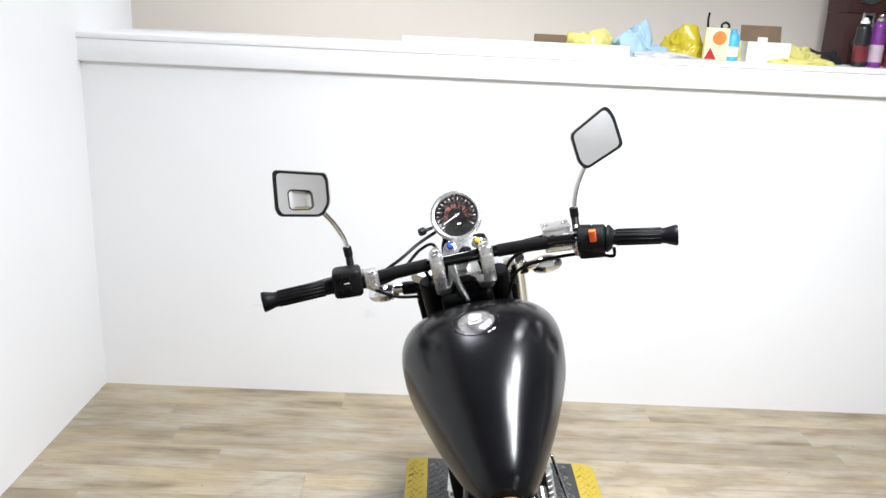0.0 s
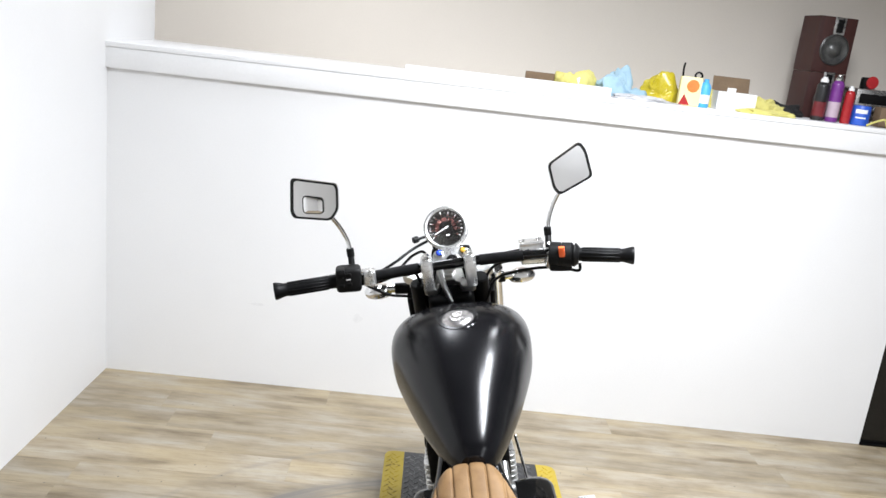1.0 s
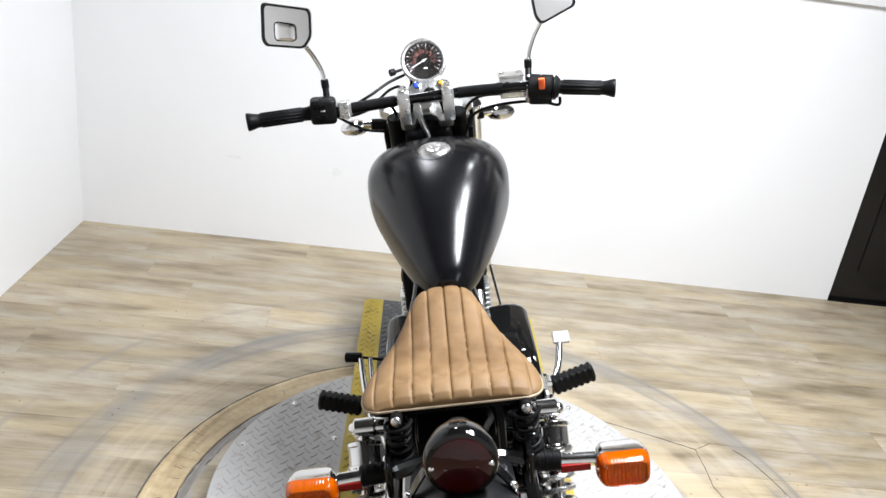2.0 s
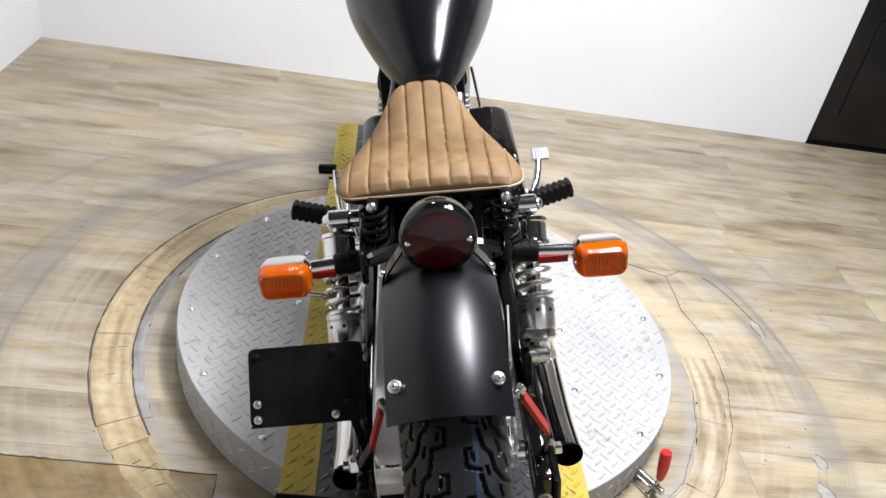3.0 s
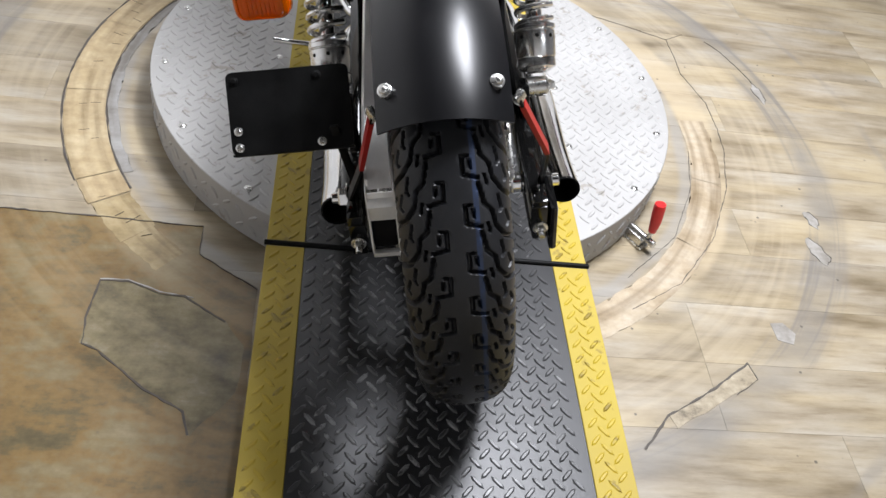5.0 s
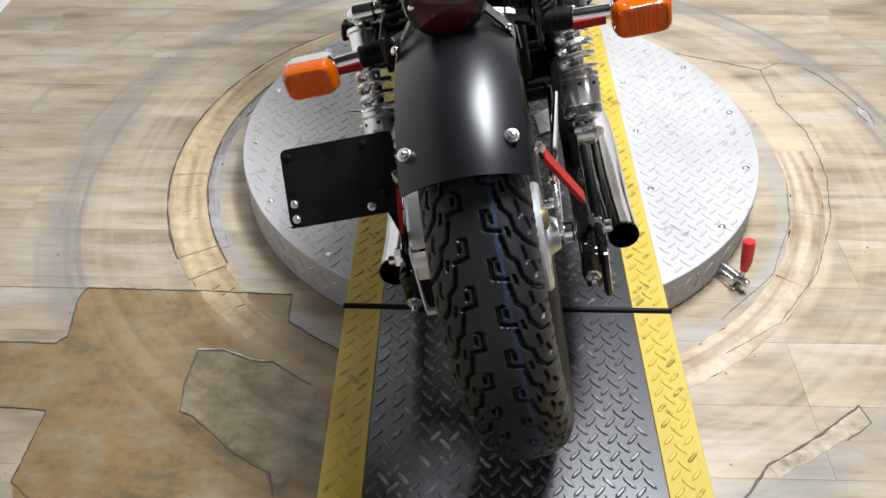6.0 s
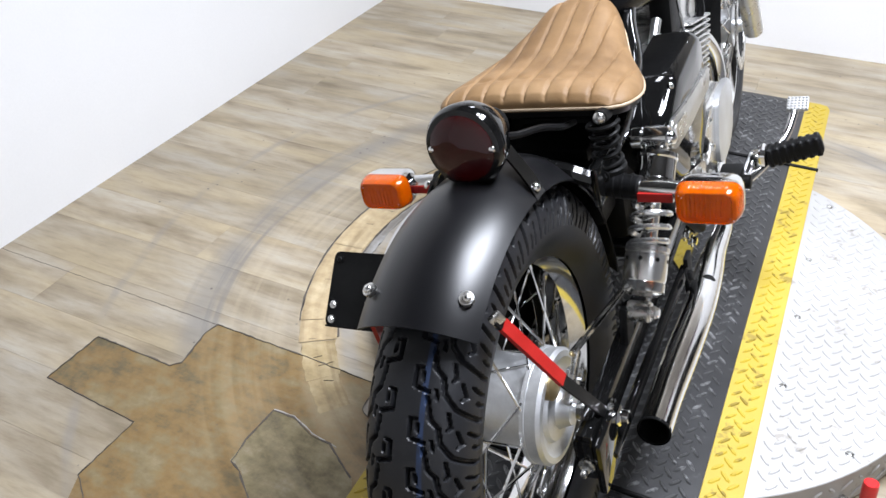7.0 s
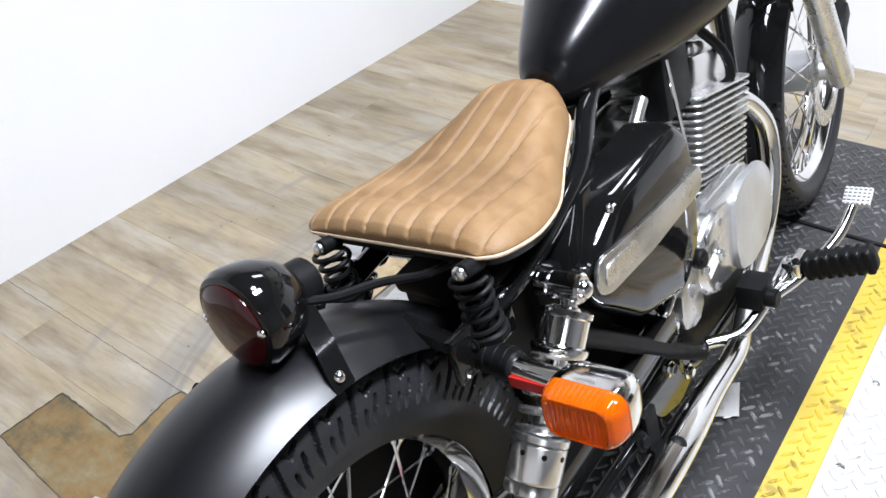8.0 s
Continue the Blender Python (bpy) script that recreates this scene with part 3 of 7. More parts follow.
def rim_tread():
    bm = bmesh.new()
    count = 112
    for i in range(count):
        for j in range(2):
            s = 2 * math.pi * (i + 0.5) / count
            g = lugs(lambda x, y: abs(x) < 0.003 and abs(y) < 0.003, 0.0, 0.01, 0.0, 0.01, 0, 0.032, (0.0150, 0.0042, 0.0026))
            m = pose(*MID, 0) @ pose(0, 0, 0, 0, 0, math.degrees(s)) @ pose(DISC_R, 0, 0.030 + 0.036 * j) @ pose(0, 0, 0, 0, 90, 0) @ pose(0, 0, 0, 0, 0, 90 * ((i + j) % 2))
            moved(g, m)
            bm = join(bm, g)
    return bm


tagged(part("rim_tread", rim_tread(), PLATE, TURN), kind="stuff")
for k in range(16):
    s = 2 * math.pi * k / 16 + 0.13
    for r in (0.580,):
        x, y = MID[0] + r * math.cos(s), MID[1] + r * math.sin(s)
        if abs(x) > 0.325:
            part("bolt", bolt((x, y, DISC_Z), (0, 0, 1), 0.0062, 0.004), STEEL, TURN)
for y in (0.37, 0.59, 0.81):
    for x in (-0.331, 0.331):
        part("bolt", bolt((x, y, DISC_Z), (0, 0, 1), 0.0055, 0.004), STEEL, TURN)


def deck(name, y0, y1, label, front=False):
    """A length of the deck: a dark middle between two yellow edges, with its raised lugs."""
    top = new(name)
    tagged(top, label, "deck plate")
    z0 = DECK_Z - 0.0045 if name == "deck_plate" else DECK_Z - 0.006
    for side in (-1, 1):
        pts = [(0.2365, y0), (0.305, y0), (0.305, y1), (0.2365, y1)]
        if front:
            pts = [(0.2365, y0), (0.305, y0), (0.305, y1 - 0.03), (0.296, y1 - 0.008), (0.275, y1), (0.2365, y1)]
        pts = [(side * x, y) for x, y in pts]
        part("yellow_edge", prism(pts, DECK_Z + 0.0004 - z0, pose(0, 0, z0), 0.001, 1), YELLOW, top, "worn yellow-painted edge strip")
        tread = lugs(lambda x, y: 0.245 < side * x < 0.297 and y0 + 0.012 < y < y1 - 0.012, min(side * 0.237, side * 0.305), max(side * 0.237, side * 0.305), y0, y1, DECK_Z + 0.0004, 0.032, (0.0145, 0.0040, 0.0018))
        tagged(part("yellow_tread", tread, LUGYELLOW, top), kind="stuff")
    part("dark_middle", span(-0.236, 0.236, y0, y1, z0, DECK_Z, 0.0008, 1), DECK, top, "dark grey painted tread plate")
    tagged(part("dark_tread", lugs(lambda x, y: abs(x) < 0.225 and y0 + 0.012 < y < y1 - 0.012, -0.238, 0.238, y0, y1, DECK_Z), LUGDECK, top), kind="stuff")
    if name == "ramp_plate":
        for side in (-1, 1):
            part("side_skirt", span(min(side * 0.285, side * 0.300), max(side * 0.285, side * 0.300), y0 + 0.03, y1 - 0.03, 0.0005, z0), SATIN, top, "black steel side skirt")
    return top


deck("deck_plate", 0.006, 1.221, "dark tread-plate deck with yellow edges on the turntable")
deck("ramp_plate", -1.10, -0.006, "dark tread-plate run-up with yellow edges")
deck("ramp_plate", 1.231, 1.640, "short dark tread-plate end piece with yellow edges", True)
for y in (0.0, 1.226):
    seam = part("hinge_bar", rod((-0.309, y, DECK_Z + 0.001), (0.309, y, DECK_Z + 0.001), 0.0052, 10), SATIN)
    tagged(seam, "thin black hinge rod across the deck plates", "hinge")

SCRAP = part("tread_plate_offcut", prism([(0.098, 0.560), (0.156, 0.598), (0.128, 0.676), (0.088, 0.640)], 0.003, pose(0, 0, DECK_Z + 0.0030), 0.0006, 1), PLATE)
tagged(SCRAP, "small aluminium tread-plate offcut lying on the dark deck", "metal plate")
tagged(part("offcut_tread", lugs(lambda x, y: abs((x - 0.118) * 1.2 + (y - 0.618) * 0.3) < 0.024 and abs(y - 0.618) < 0.034, 0.08, 0.16, 0.55, 0.68, DECK_Z + 0.0058, 0.024, (0.010, 0.003, 0.0012)), PLATE, SCRAP), kind="stuff")

# The quick clamp with the red handle.
CLAMP = tagged(new("toggle_clamp"), "steel toggle clamp with a red handle beside the turntable", "clamp")
CL = pose(0.476, 0.192, 0.0, 0, 0, 35)
part("base", moved(join(box(0.030, 0.075, 0.006, pose(0, 0, 0.0035), 0.0015), box(0.006, 0.06, 0.022, pose(-0.010, 0, 0.0165), 0.002), box(0.006, 0.06, 0.022, pose(0.010, 0, 0.0165), 0.002)), CL), STEEL, CLAMP)
part("plunger", moved(join(rod((0, -0.055, 0.028), (0, 0.065, 0.028), 0.008), rod((0, 0.062, 0.028), (0, 0.074, 0.028), 0.011)), CL), STEEL, CLAMP)
part("lever", moved(join(tube([(0, -0.030, 0.022), (0.0, -0.036, 0.045), (0, -0.036, 0.070)], 0.0052), rod((-0.016, -0.028, 0.024), (0.016, -0.028, 0.024), 0.005)), CL), STEEL, CLAMP)
part("grip", moved(tube([(0, -0.036, 0.055), (0, -0.034, 0.080), (0, -0.028, 0.115), (0, -0.026, 0.128)], 0.011, 14, 5, radii=lambda t: 0.0085 + 0.0045 * math.sin(min(t * 1.05, 1) * math.pi * 0.72)), CL), REDHANDLE, CLAMP, "red vinyl handle")

# ---- the motorcycle: its own axes, y ahead from the rear axle, z up from the tyres ----
BIKE = tagged(new("motorcycle"), "black bobber motorcycle with tan leather seat leaning on its side stand", "motorcycle")
BIKE.matrix_basis = Matrix.Translation((0.035, -0.150, 0.1055)) @ Matrix.Rotation(radians(0.8), 4, "Z") @ Matrix.Rotation(radians(-13), 4, "Y") @ Matrix.Scale(1.02, 4)
AXLE_Z, REAR_R, FRONT_Y, FRONT_R = 0.306, 0.308, 1.44, 0.303


def wheel_pose(y, z):
    """A pose whose z is the wheel's axle, towards the right."""
    return Matrix(((0, 0, 1, 0), (1, 0, 0, y), (0, 1, 0, z), (0, 0, 0, 1)))


def seg_dist(px, py, s):
    ax, ay, bx, by = s
    dx, dy = bx - ax, by - ay
    t = max(0.0, min(1.0, ((px - ax) * dx + (py - ay) * dy) / (dx * dx + dy * dy)))
    return math.hypot(px - ax - t * dx, py - ay - t * dy)


def tyre_mesh(radius, half, rim_r, repeats, around, m, grooves, line=False):
    """A tyre with its tread cut in: rows from bead to bead, and the grooves of one repeat in mm."""
    shape = [(rim_r - 0.004, -half * 0.62), (rim_r + 0.006, -half * 0.76), (rim_r + (radius - rim_r) * 0.25, -half * 0.95), (rim_r + (radius - rim_r) * 0.38, -half)]
    arc, flat = [], half * 1.02
    crown = radius
    n = len(grooves) and 92 or 18
    for i in range(n + 1):
        q = -1 + 2 * i / n
        arc.append((crown - (radius - rim_r) * 0.52 * abs(q) ** 2.4, flat * math.sin(q * math.pi / 2 * 0.93) / math.sin(math.pi / 2 * 0.93), q))
    prof = [(r, h, None) for r, h in shape] + arc + [(r, -h, None) for r, h in reversed(shape)]
    length = 2 * math.pi * radius / repeats * 1000
    half_mm = half * 1.28 * 1000
    bm = bmesh.new()
    table, cell = {}, around // repeats
    for j in range(cell):
        v = (j / cell) * length
        for i, (r, h, q) in enumerate(prof):
            if q is None or not grooves:
                table[i, j] = 0.0
                continue
            u = q * half_mm
            shift = length * 0.5 if u < 0 else 0.0
            d = 99.0
            for s in grooves:
                for k in (-1, 0, 1, 2):
                    d = min(d, seg_dist(abs(u), v + shift, (s[0], s[1] + (k - 1) * length, s[2], s[3] + (k - 1) * length)) - s[4])
            table[i, j] = max(0.0, min(1.0, (0.8 - d) / 1.6)) * 0.0068
    norms = []
    for i in range(len(prof)):
        p, q = prof[max(i - 1, 0)], prof[min(i + 1, len(prof) - 1)]
        dr, dh = q[0] - p[0], q[1] - p[1]
        k = math.hypot(dr, dh)
        norms.append((dh / k, -dr / k))
    cols = []
    for a in range(repeats * cell):
        s = 2 * math.pi * a / (repeats * cell)
        col = []
        for i, (r, h, q) in enumerate(prof):
            cut = table[i, a % cell]
            rr, hh = r - cut * norms[i][0], h - cut * norms[i][1]
            col.append(bm.verts.new((rr * math.cos(s), rr * math.sin(s), hh)))
        cols.append(col)
    for a in range(len(cols)):
        c, d = cols[a], cols[(a + 1) % len(cols)]
        for i in range(len(prof) - 1):
            f = bm.faces.new((c[i], d[i], d[i + 1], c[i + 1]))
            q = prof[i][2]
            if line and q is not None and 0.215 < q < 0.265:
                f.material_index = 1
    return moved(bm, m)


REAR_TREAD = [
    (10, 3, 16, 2, 1.5), (10, 3, 11, 23, 1.9), (11, 23, 26, 27, 1.9), (18, 8, 19, 16, 1.3),
    (26, -20, 31, 2, 2.1), (31, 2, 40, 10, 2.1), (40, 10, 44, 28, 2.2), (44, 28, 58, 43, 2.4), (58, 43, 78, 51, 2.6), (78, 51, 96, 58, 2.8),
    (50, -6, 54, 9, 1.6), (54, 9, 50, 13, 1.3), (62, 14, 69, 28, 1.8), (69, 28, 63, 32, 1.3), (76, 16, 90, 23, 2.0), (84, 34, 95, 39, 2.0), (34, 24, 36, 34, 1.3)]


def wheel(name, y, z, radius, half, rim_r, hub_r, hub_half, rim_half, repeats, around, grooves, label, line=False):
    m = wheel_pose(y, z)
    hub = part(name, lathe([(0.018, -hub_half - 0.02), (0.022, -hub_half), (hub_r, -hub_half + 0.002), (hub_r, -hub_half + 0.008), (hub_r * 0.8, -hub_half + 0.014), (hub_r * 0.8, hub_half - 0.014), (hub_r, hub_half - 0.008), (hub_r, hub_half - 0.002), (0.022, hub_half), (0.018, hub_half + 0.02)], m, 40), HUB, BIKE, label)
    tyre = part("tyre", tyre_mesh(radius, half, rim_r, repeats, around, m, grooves, line), [TYRE, BLUEPAINT], hub, "black treaded rubber tyre", 30)
    if line:
        tyre.matrix_basis = Matrix.Translation((0.005, 0, 0)) @ Matrix.Diagonal((0.93, 1, 1, 1))
    w = rim_half
    rim = [(rim_r + 0.006, -w), (rim_r + 0.007, -w + 0.003), (rim_r - 0.004, -w + 0.006), (rim_r - 0.008, -w * 0.6), (rim_r - 0.017, -w * 0.35), (rim_r - 0.017, w * 0.35), (rim_r - 0.008, w * 0.6), (rim_r - 0.004, w - 0.006), (rim_r + 0.007, w - 0.003), (rim_r + 0.006, w)]
    bm = rings([[(r * math.cos(2 * math.pi * i / 96), r * math.sin(2 * math.pi * i / 96), h) for i in range(96)] for r, h in rim], True, False)
    part("rim", moved(bm, m), CHROME, hub, "chrome spoked rim")
    spokes = 36
    for k in range(spokes):
        side = 1 if k % 2 else -1
        lean_way = 1 if (k // 2) % 2 else -1
        a = 2 * math.pi * k / spokes
        b = a + lean_way * 0.62
        p = m @ Vector((hub_r * 0.95 * math.cos(b), hub_r * 0.95 * math.sin(b), side * (hub_half - 0.005)))
        q = m @ Vector(((rim_r - 0.015) * math.cos(a), (rim_r - 0.015) * math.sin(a), side * 0.006))
        e = p.lerp(q, 0.93)
        part("spoke", join(rod(p, q, 0.0021, 6), rod(e, q, 0.0034, 6)), CHROME, hub)
    return hub


REAR = wheel("rear_wheel", 0, AXLE_Z, REAR_R, 0.069, 0.205, 0.080, 0.052, 0.046, 36, 36 * 32, REAR_TREAD, "spoked rear wheel with a brushed drum hub", True)
part("brake_plate", lathe([(0.079, 0.050), (0.080, 0.066), (0.076, 0.071), (0.068, 0.072), (0.062, 0.066), (0.050, 0.064), (0.046, 0.070), (0.030, 0.074), (0.022, 0.090), (0.0001, 0.091)], wheel_pose(0, AXLE_Z), 40), HUB, REAR, "grey brake backing plate")
part("cam_spring", lathe([(0.017, 0.064), (0.017, 0.076), (0.012, 0.080), (0.0001, 0.081)], wheel_pose(-0.018, AXLE_Z + 0.050), 20), BRASS, REAR, "brassy brake cam nut")
part("brake_arm", join(rod((0.074, 0.035, AXLE_Z + 0.03), (0.098, 0.035, AXLE_Z + 0.03), 0.009), box(0.008, 0.075, 0.016, pose(0.094, 0.005, AXLE_Z + 0.052, 35), 0.003)), STEEL, REAR, "steel brake arm")
part("sprocket", join(lathe([(0.088, -0.074), (0.092, -0.071), (0.088, -0.068)], wheel_pose(0, AXLE_Z), 64), lathe([(0.05, -0.068), (0.05, -0.050)], wheel_pose(0, AXLE_Z), 32)), STEEL, REAR)
wheel("front_wheel", FRONT_Y, FRONT_R, FRONT_R, 0.043, 0.243, 0.055, 0.045, 0.034, 40, 40 * 8, [(14, 6, 40, 30, 1.6), (24, -10, 44, 0, 1.4), (2, 0, 2, 45, 0.8)], "spoked front wheel")


def fender(radius, half, drop, a0, a1, m, steps=40, thick=0.0022):
    """An arched mudguard about the wheel's axle, from angle to angle (0: straight up, + ahead)."""
    secs = []
    for i in range(steps + 1):
        s = radians(a0 + (a1 - a0) * i / steps)
        outer, inner = [], []
        for k in range(25):
            q = -1 + 2 * k / 24
            r = radius - drop * abs(q) ** 2.1
            x = half * q
            outer.append((math.sin(s) * r, math.cos(s) * r, x))
            inner.append((math.sin(s) * (r - thick), math.cos(s) * (r - thick), x * 0.975))
        secs.append(outer + inner[::-1])
    return moved(rings(secs), m)


def strap(points, width, thick, upright=False):
    """A bent flat strip whose width lies along y, or across a run that faces sideways."""
    pts = [Vector(q) for q in points]
    secs = []
    for i, q in enumerate(pts):
        t = (pts[min(i + 1, len(pts) - 1)] - pts[max(i - 1, 0)]).normalized()
        n = t.cross(Vector((0, 1, 0))).normalized() * thick / 2
        w = Vector((0, width / 2, 0))
        if upright:
            w = t.cross(Vector((1, 0, 0))).normalized() * width / 2
            n = w.cross(t).normalized() * thick / 2
        secs.append([q + n + w, q + n - w, q - n - w, q - n + w])
    return rings(secs)


FEND = part("rear_fender", moved(fender(0.338, 0.075, 0.034, -34.5, 58, wheel_pose(0, AXLE_Z)), pose(0.003, 0, 0)), FENDERPAINT, BIKE, "satin black rear mudguard")
for x in (-0.059, 0.062):
    part("fender_bolt", join(lathe([(0.0082, -0.004), (0.0082, 0.0016), (0.0068, 0.0026)], along((x, -0.1455, 0.5935), (x * 1.75, -0.255, 0.806)), 20), dome((x * 1.02, -0.1468, 0.5958), (x * 0.75, -0.110, 0.213), 0.0052, 0.0036)), STEEL, FEND, "steel dome bolt and washer")
for side in (-1, 1):
    a, b, c = (Vector((0.087, -0.138, 0.564)), Vector((0.129, -0.094, 0.444)), Vector((0.138, -0.010, 0.316))) if side > 0 else (Vector((-0.077, -0.135, 0.556)), Vector((-0.104, -0.094, 0.444)), Vector((-0.138, -0.010, 0.316)))
    stay = part("fender_stay", strap([a, a.lerp(b, 0.5), b, b.lerp(c, 0.5), c], 0.0150, 0.004, True), SATIN, BIKE, "flat black mudguard stay")
    part("reflective_tape", strap([a.lerp(b, 0.08), a.lerp(b, 0.5), a.lerp(b, 0.97)], 0.0156, 0.0060, True), REDTAPE, stay, "red reflective tape")
    part("stay_clip", box(0.008, 0.015, 0.014, along(a, b) @ pose(0, 0, 0.0), 0.002), STEEL, stay)


# Tail lamp: a round bullet with a dark red lens.
LAMP_AT, LAMP_WAY = Vector((0.006, 0.036, 0.684)), Vector((0, -1, 0.08))
LM = along(LAMP_AT, LAMP_AT + LAMP_WAY) @ Matrix.Diagonal((0.935, 0.935, 0.76, 1))
LAMP = part("tail_lamp", lathe([(0.0001, -0.062), (0.016, -0.060), (0.030, -0.052), (0.042, -0.036), (0.050, -0.014), (0.0535, 0.008), (0.0535, 0.022), (0.050, 0.029), (0.0435, 0.031)], LM, 48), GLOSS, BIKE, "gloss black bullet tail lamp")
part("lens", lathe([(0.0435, 0.027), (0.0432, 0.0325), (0.038, 0.0355), (0.025, 0.039), (0.0001, 0.0405)], LM, 48), REDLENS, LAMP, "dark red round lens")
for x in (-0.0415, 0.0415):
    part("screw", moved(dome((x, 0, 0.0320), (0, 0, 1), 0.0048, 0.0045), LM), CHROME, LAMP)
part("lamp_neck", rod(LAMP_AT + Vector((0, 0.034, -0.004)), LAMP_AT + Vector((0, 0.066, -0.010)), 0.024, 20), SATIN, LAMP, "black lamp neck")
BR = part("lamp_bracket", join(box(0.034, 0.055, 0.005, pose(0, 0.055, 0.672, -8), 0.001), box(0.036, 0.005, 0.06, pose(0, 0.050, 0.690, 12), 0.001), strap([(0.020, 0.070, 0.680), (0.036, 0.066, 0.656), (0.054, 0.058, 0.638), (0.068, 0.050, 0.624), (0.0775, 0.046, 0.606)], 0.024, 0.003), strap([(-0.020, 0.070, 0.680), (-0.036, 0.066, 0.656), (-0.052, 0.058, 0.638), (-0.064, 0.050, 0.624), (-0.0725, 0.046, 0.606)], 0.024, 0.003)), GLOSS, BIKE, "black steel lamp bracket")
for side in (-1, 1):
    part("bolt", dome((side * 0.0735, 0.047, 0.6175), (side * 0.75, -0.05, 0.65), 0.0062, 0.005), CHROME, BR)


def indicator(at, side, name, rear=True):
    """A turn signal: rubber foot, chrome stalk, chrome shell and amber lens; the lens looks back at the rear, ahead at the front."""
    x, y, z = at
    inner = side * 0.112 if rear else side * 0.095
    foot = part(name, join(rod((inner, y + 0.03, z + 0.002), (side * 0.158, y + 0.024, z + 0.002), 0.0165, 18), *[rod((inner + side * d, y + 0.03 - d * 0.1, z + 0.002), (inner + side * (d + 0.004), y + 0.03 - d * 0.1, z + 0.002), 0.0178, 18) for d in (0.008, 0.020, 0.032)]), RUBBER, BIKE, "amber turn signal on a chrome stalk")
    part("stalk", rod((side * 0.150, y + 0.0245, z + 0.002), (x - side * 0.02, y + 0.020, z), 0.0120, 18), CHROME, foot, "chrome stalk")
    part("reflector", moved(box(0.046, 0.004, 0.013, None, 0.0015), pose(side * 0.178, y + 0.0105, z - 0.0045, 0)), REDTAPE, foot, "red reflector strip")
    o = rounded([(-0.041, -0.0258), (0.041, -0.0258), (0.041, 0.0258), (-0.041, 0.0258)], 0.017, 6)
    secs = []
    for k, d in ((1.0, 0.0), (1.0, 0.004), (0.985, 0.012), (0.93, 0.024), (0.80, 0.036), (0.55, 0.044), (0.2, 0.047)):
        secs.append([(px * k, d, pz * k) for px, pz in o])
    flip = 1 if rear else -1
    m = Matrix.Translation((x, y, z)) @ Matrix.Rotation(radians(-4), 4, "X") @ Matrix.Diagonal((1, flip, 1, 1))
    part("shell", moved(rings(secs), m), CHROME, foot, "chrome lamp shell")
    secs = [[(px * k, d, pz * k) for px, pz in o] for k, d in ((0.985, 0.001), (0.975, -0.006), (0.94, -0.014), (0.88, -0.0205), (0.80, -0.0240), (0.76, -0.0243), (0.73, -0.0228), (0.4, -0.0232), (0.1, -0.0234))]
    lens = rings(secs)
    ribs = [box(0.0022, 0.002, 0.030, pose(u, -0.0230, 0), 0.0006, 1) for u in (-0.018, -0.012, -0.006, 0.0, 0.006, 0.012, 0.018)]
    part("lens", moved(lens, m), AMBER, foot, "orange ribbed lens")
    for rib in ribs:
        part("lens_rib", moved(rib, m), AMBER, foot)
    for u in (-0.030, 0.030):
        part("screw", moved(dome((u, -0.0205, 0.0145 if u < 0 else -0.0145), (0, -1, 0), 0.0035, 0.003), m), STEEL, foot)
    return foot


indicator((-0.231, 0.175, 0.534), -1, "turn_signal")
indicator((0.248, 0.160, 0.538), 1, "turn_signal")

# The bare plate holder on the left.
PM = Matrix.Translation((-0.2015, 0.040, 0.440)) @ Matrix.Rotation(radians(46), 4, "X") @ Matrix.Rotation(radians(0), 4, "Z")
HOLD = part("plate_holder", join(moved(prism(rounded([(-0.083, -0.056), (0.083, -0.056), (0.083, 0.056), (-0.083, 0.056)], 0.009), 0.004, None, 0.0008, 1), PM), moved(box(0.166, 0.003, 0.014, pose(0, -0.056, -0.004), 0.001), PM)), SATIN, BIKE, "black number plate holder without a plate")
for u, v in ((-0.072, -0.046), (0.040, -0.046), (-0.072, -0.024), (-0.072, 0.044), (0.040, 0.044)):
    part("bolt", moved(bolt((u, v, 0.0042), (0, 0, 1), 0.0042, 0.0035), PM), STEEL if v < 0 else SATIN, HOLD)
part("plate_arm", join(box(0.012, 0.006, 0.12, pose(-0.135, 0.012, 0.37, 0, -8), 0.002), rod((-0.145, 0.005, 0.31), (-0.120, 0.005, 0.31), 0.01), box(0.03, 0.05, 0.006, pose(-0.135, 0.04, 0.428, 46), 0.001)), SATIN, HOLD)

# ---- seat ----
SEAT_W = [(0.213, 0.118), (0.222, 0.133), (0.240, 0.1415), (0.275, 0.144), (0.31, 0.139), (0.35, 0.127), (0.39, 0.108), (0.43, 0.089), (0.47, 0.074), (0.495, 0.064), (0.512, 0.052), (0.523, 0.032), (0.527, 0.014)]
SEAT_Z = [(0.213, 0.652), (0.235, 0.661), (0.27, 0.662), (0.31, 0.659), (0.36, 0.662), (0.41, 0.674), (0.45, 0.686), (0.485, 0.694), (0.51, 0.691), (0.527, 0.680)]
SEAT_LOW = [(0.213, 0.645), (0.24, 0.641), (0.30, 0.631), (0.40, 0.625), (0.527, 0.658)]


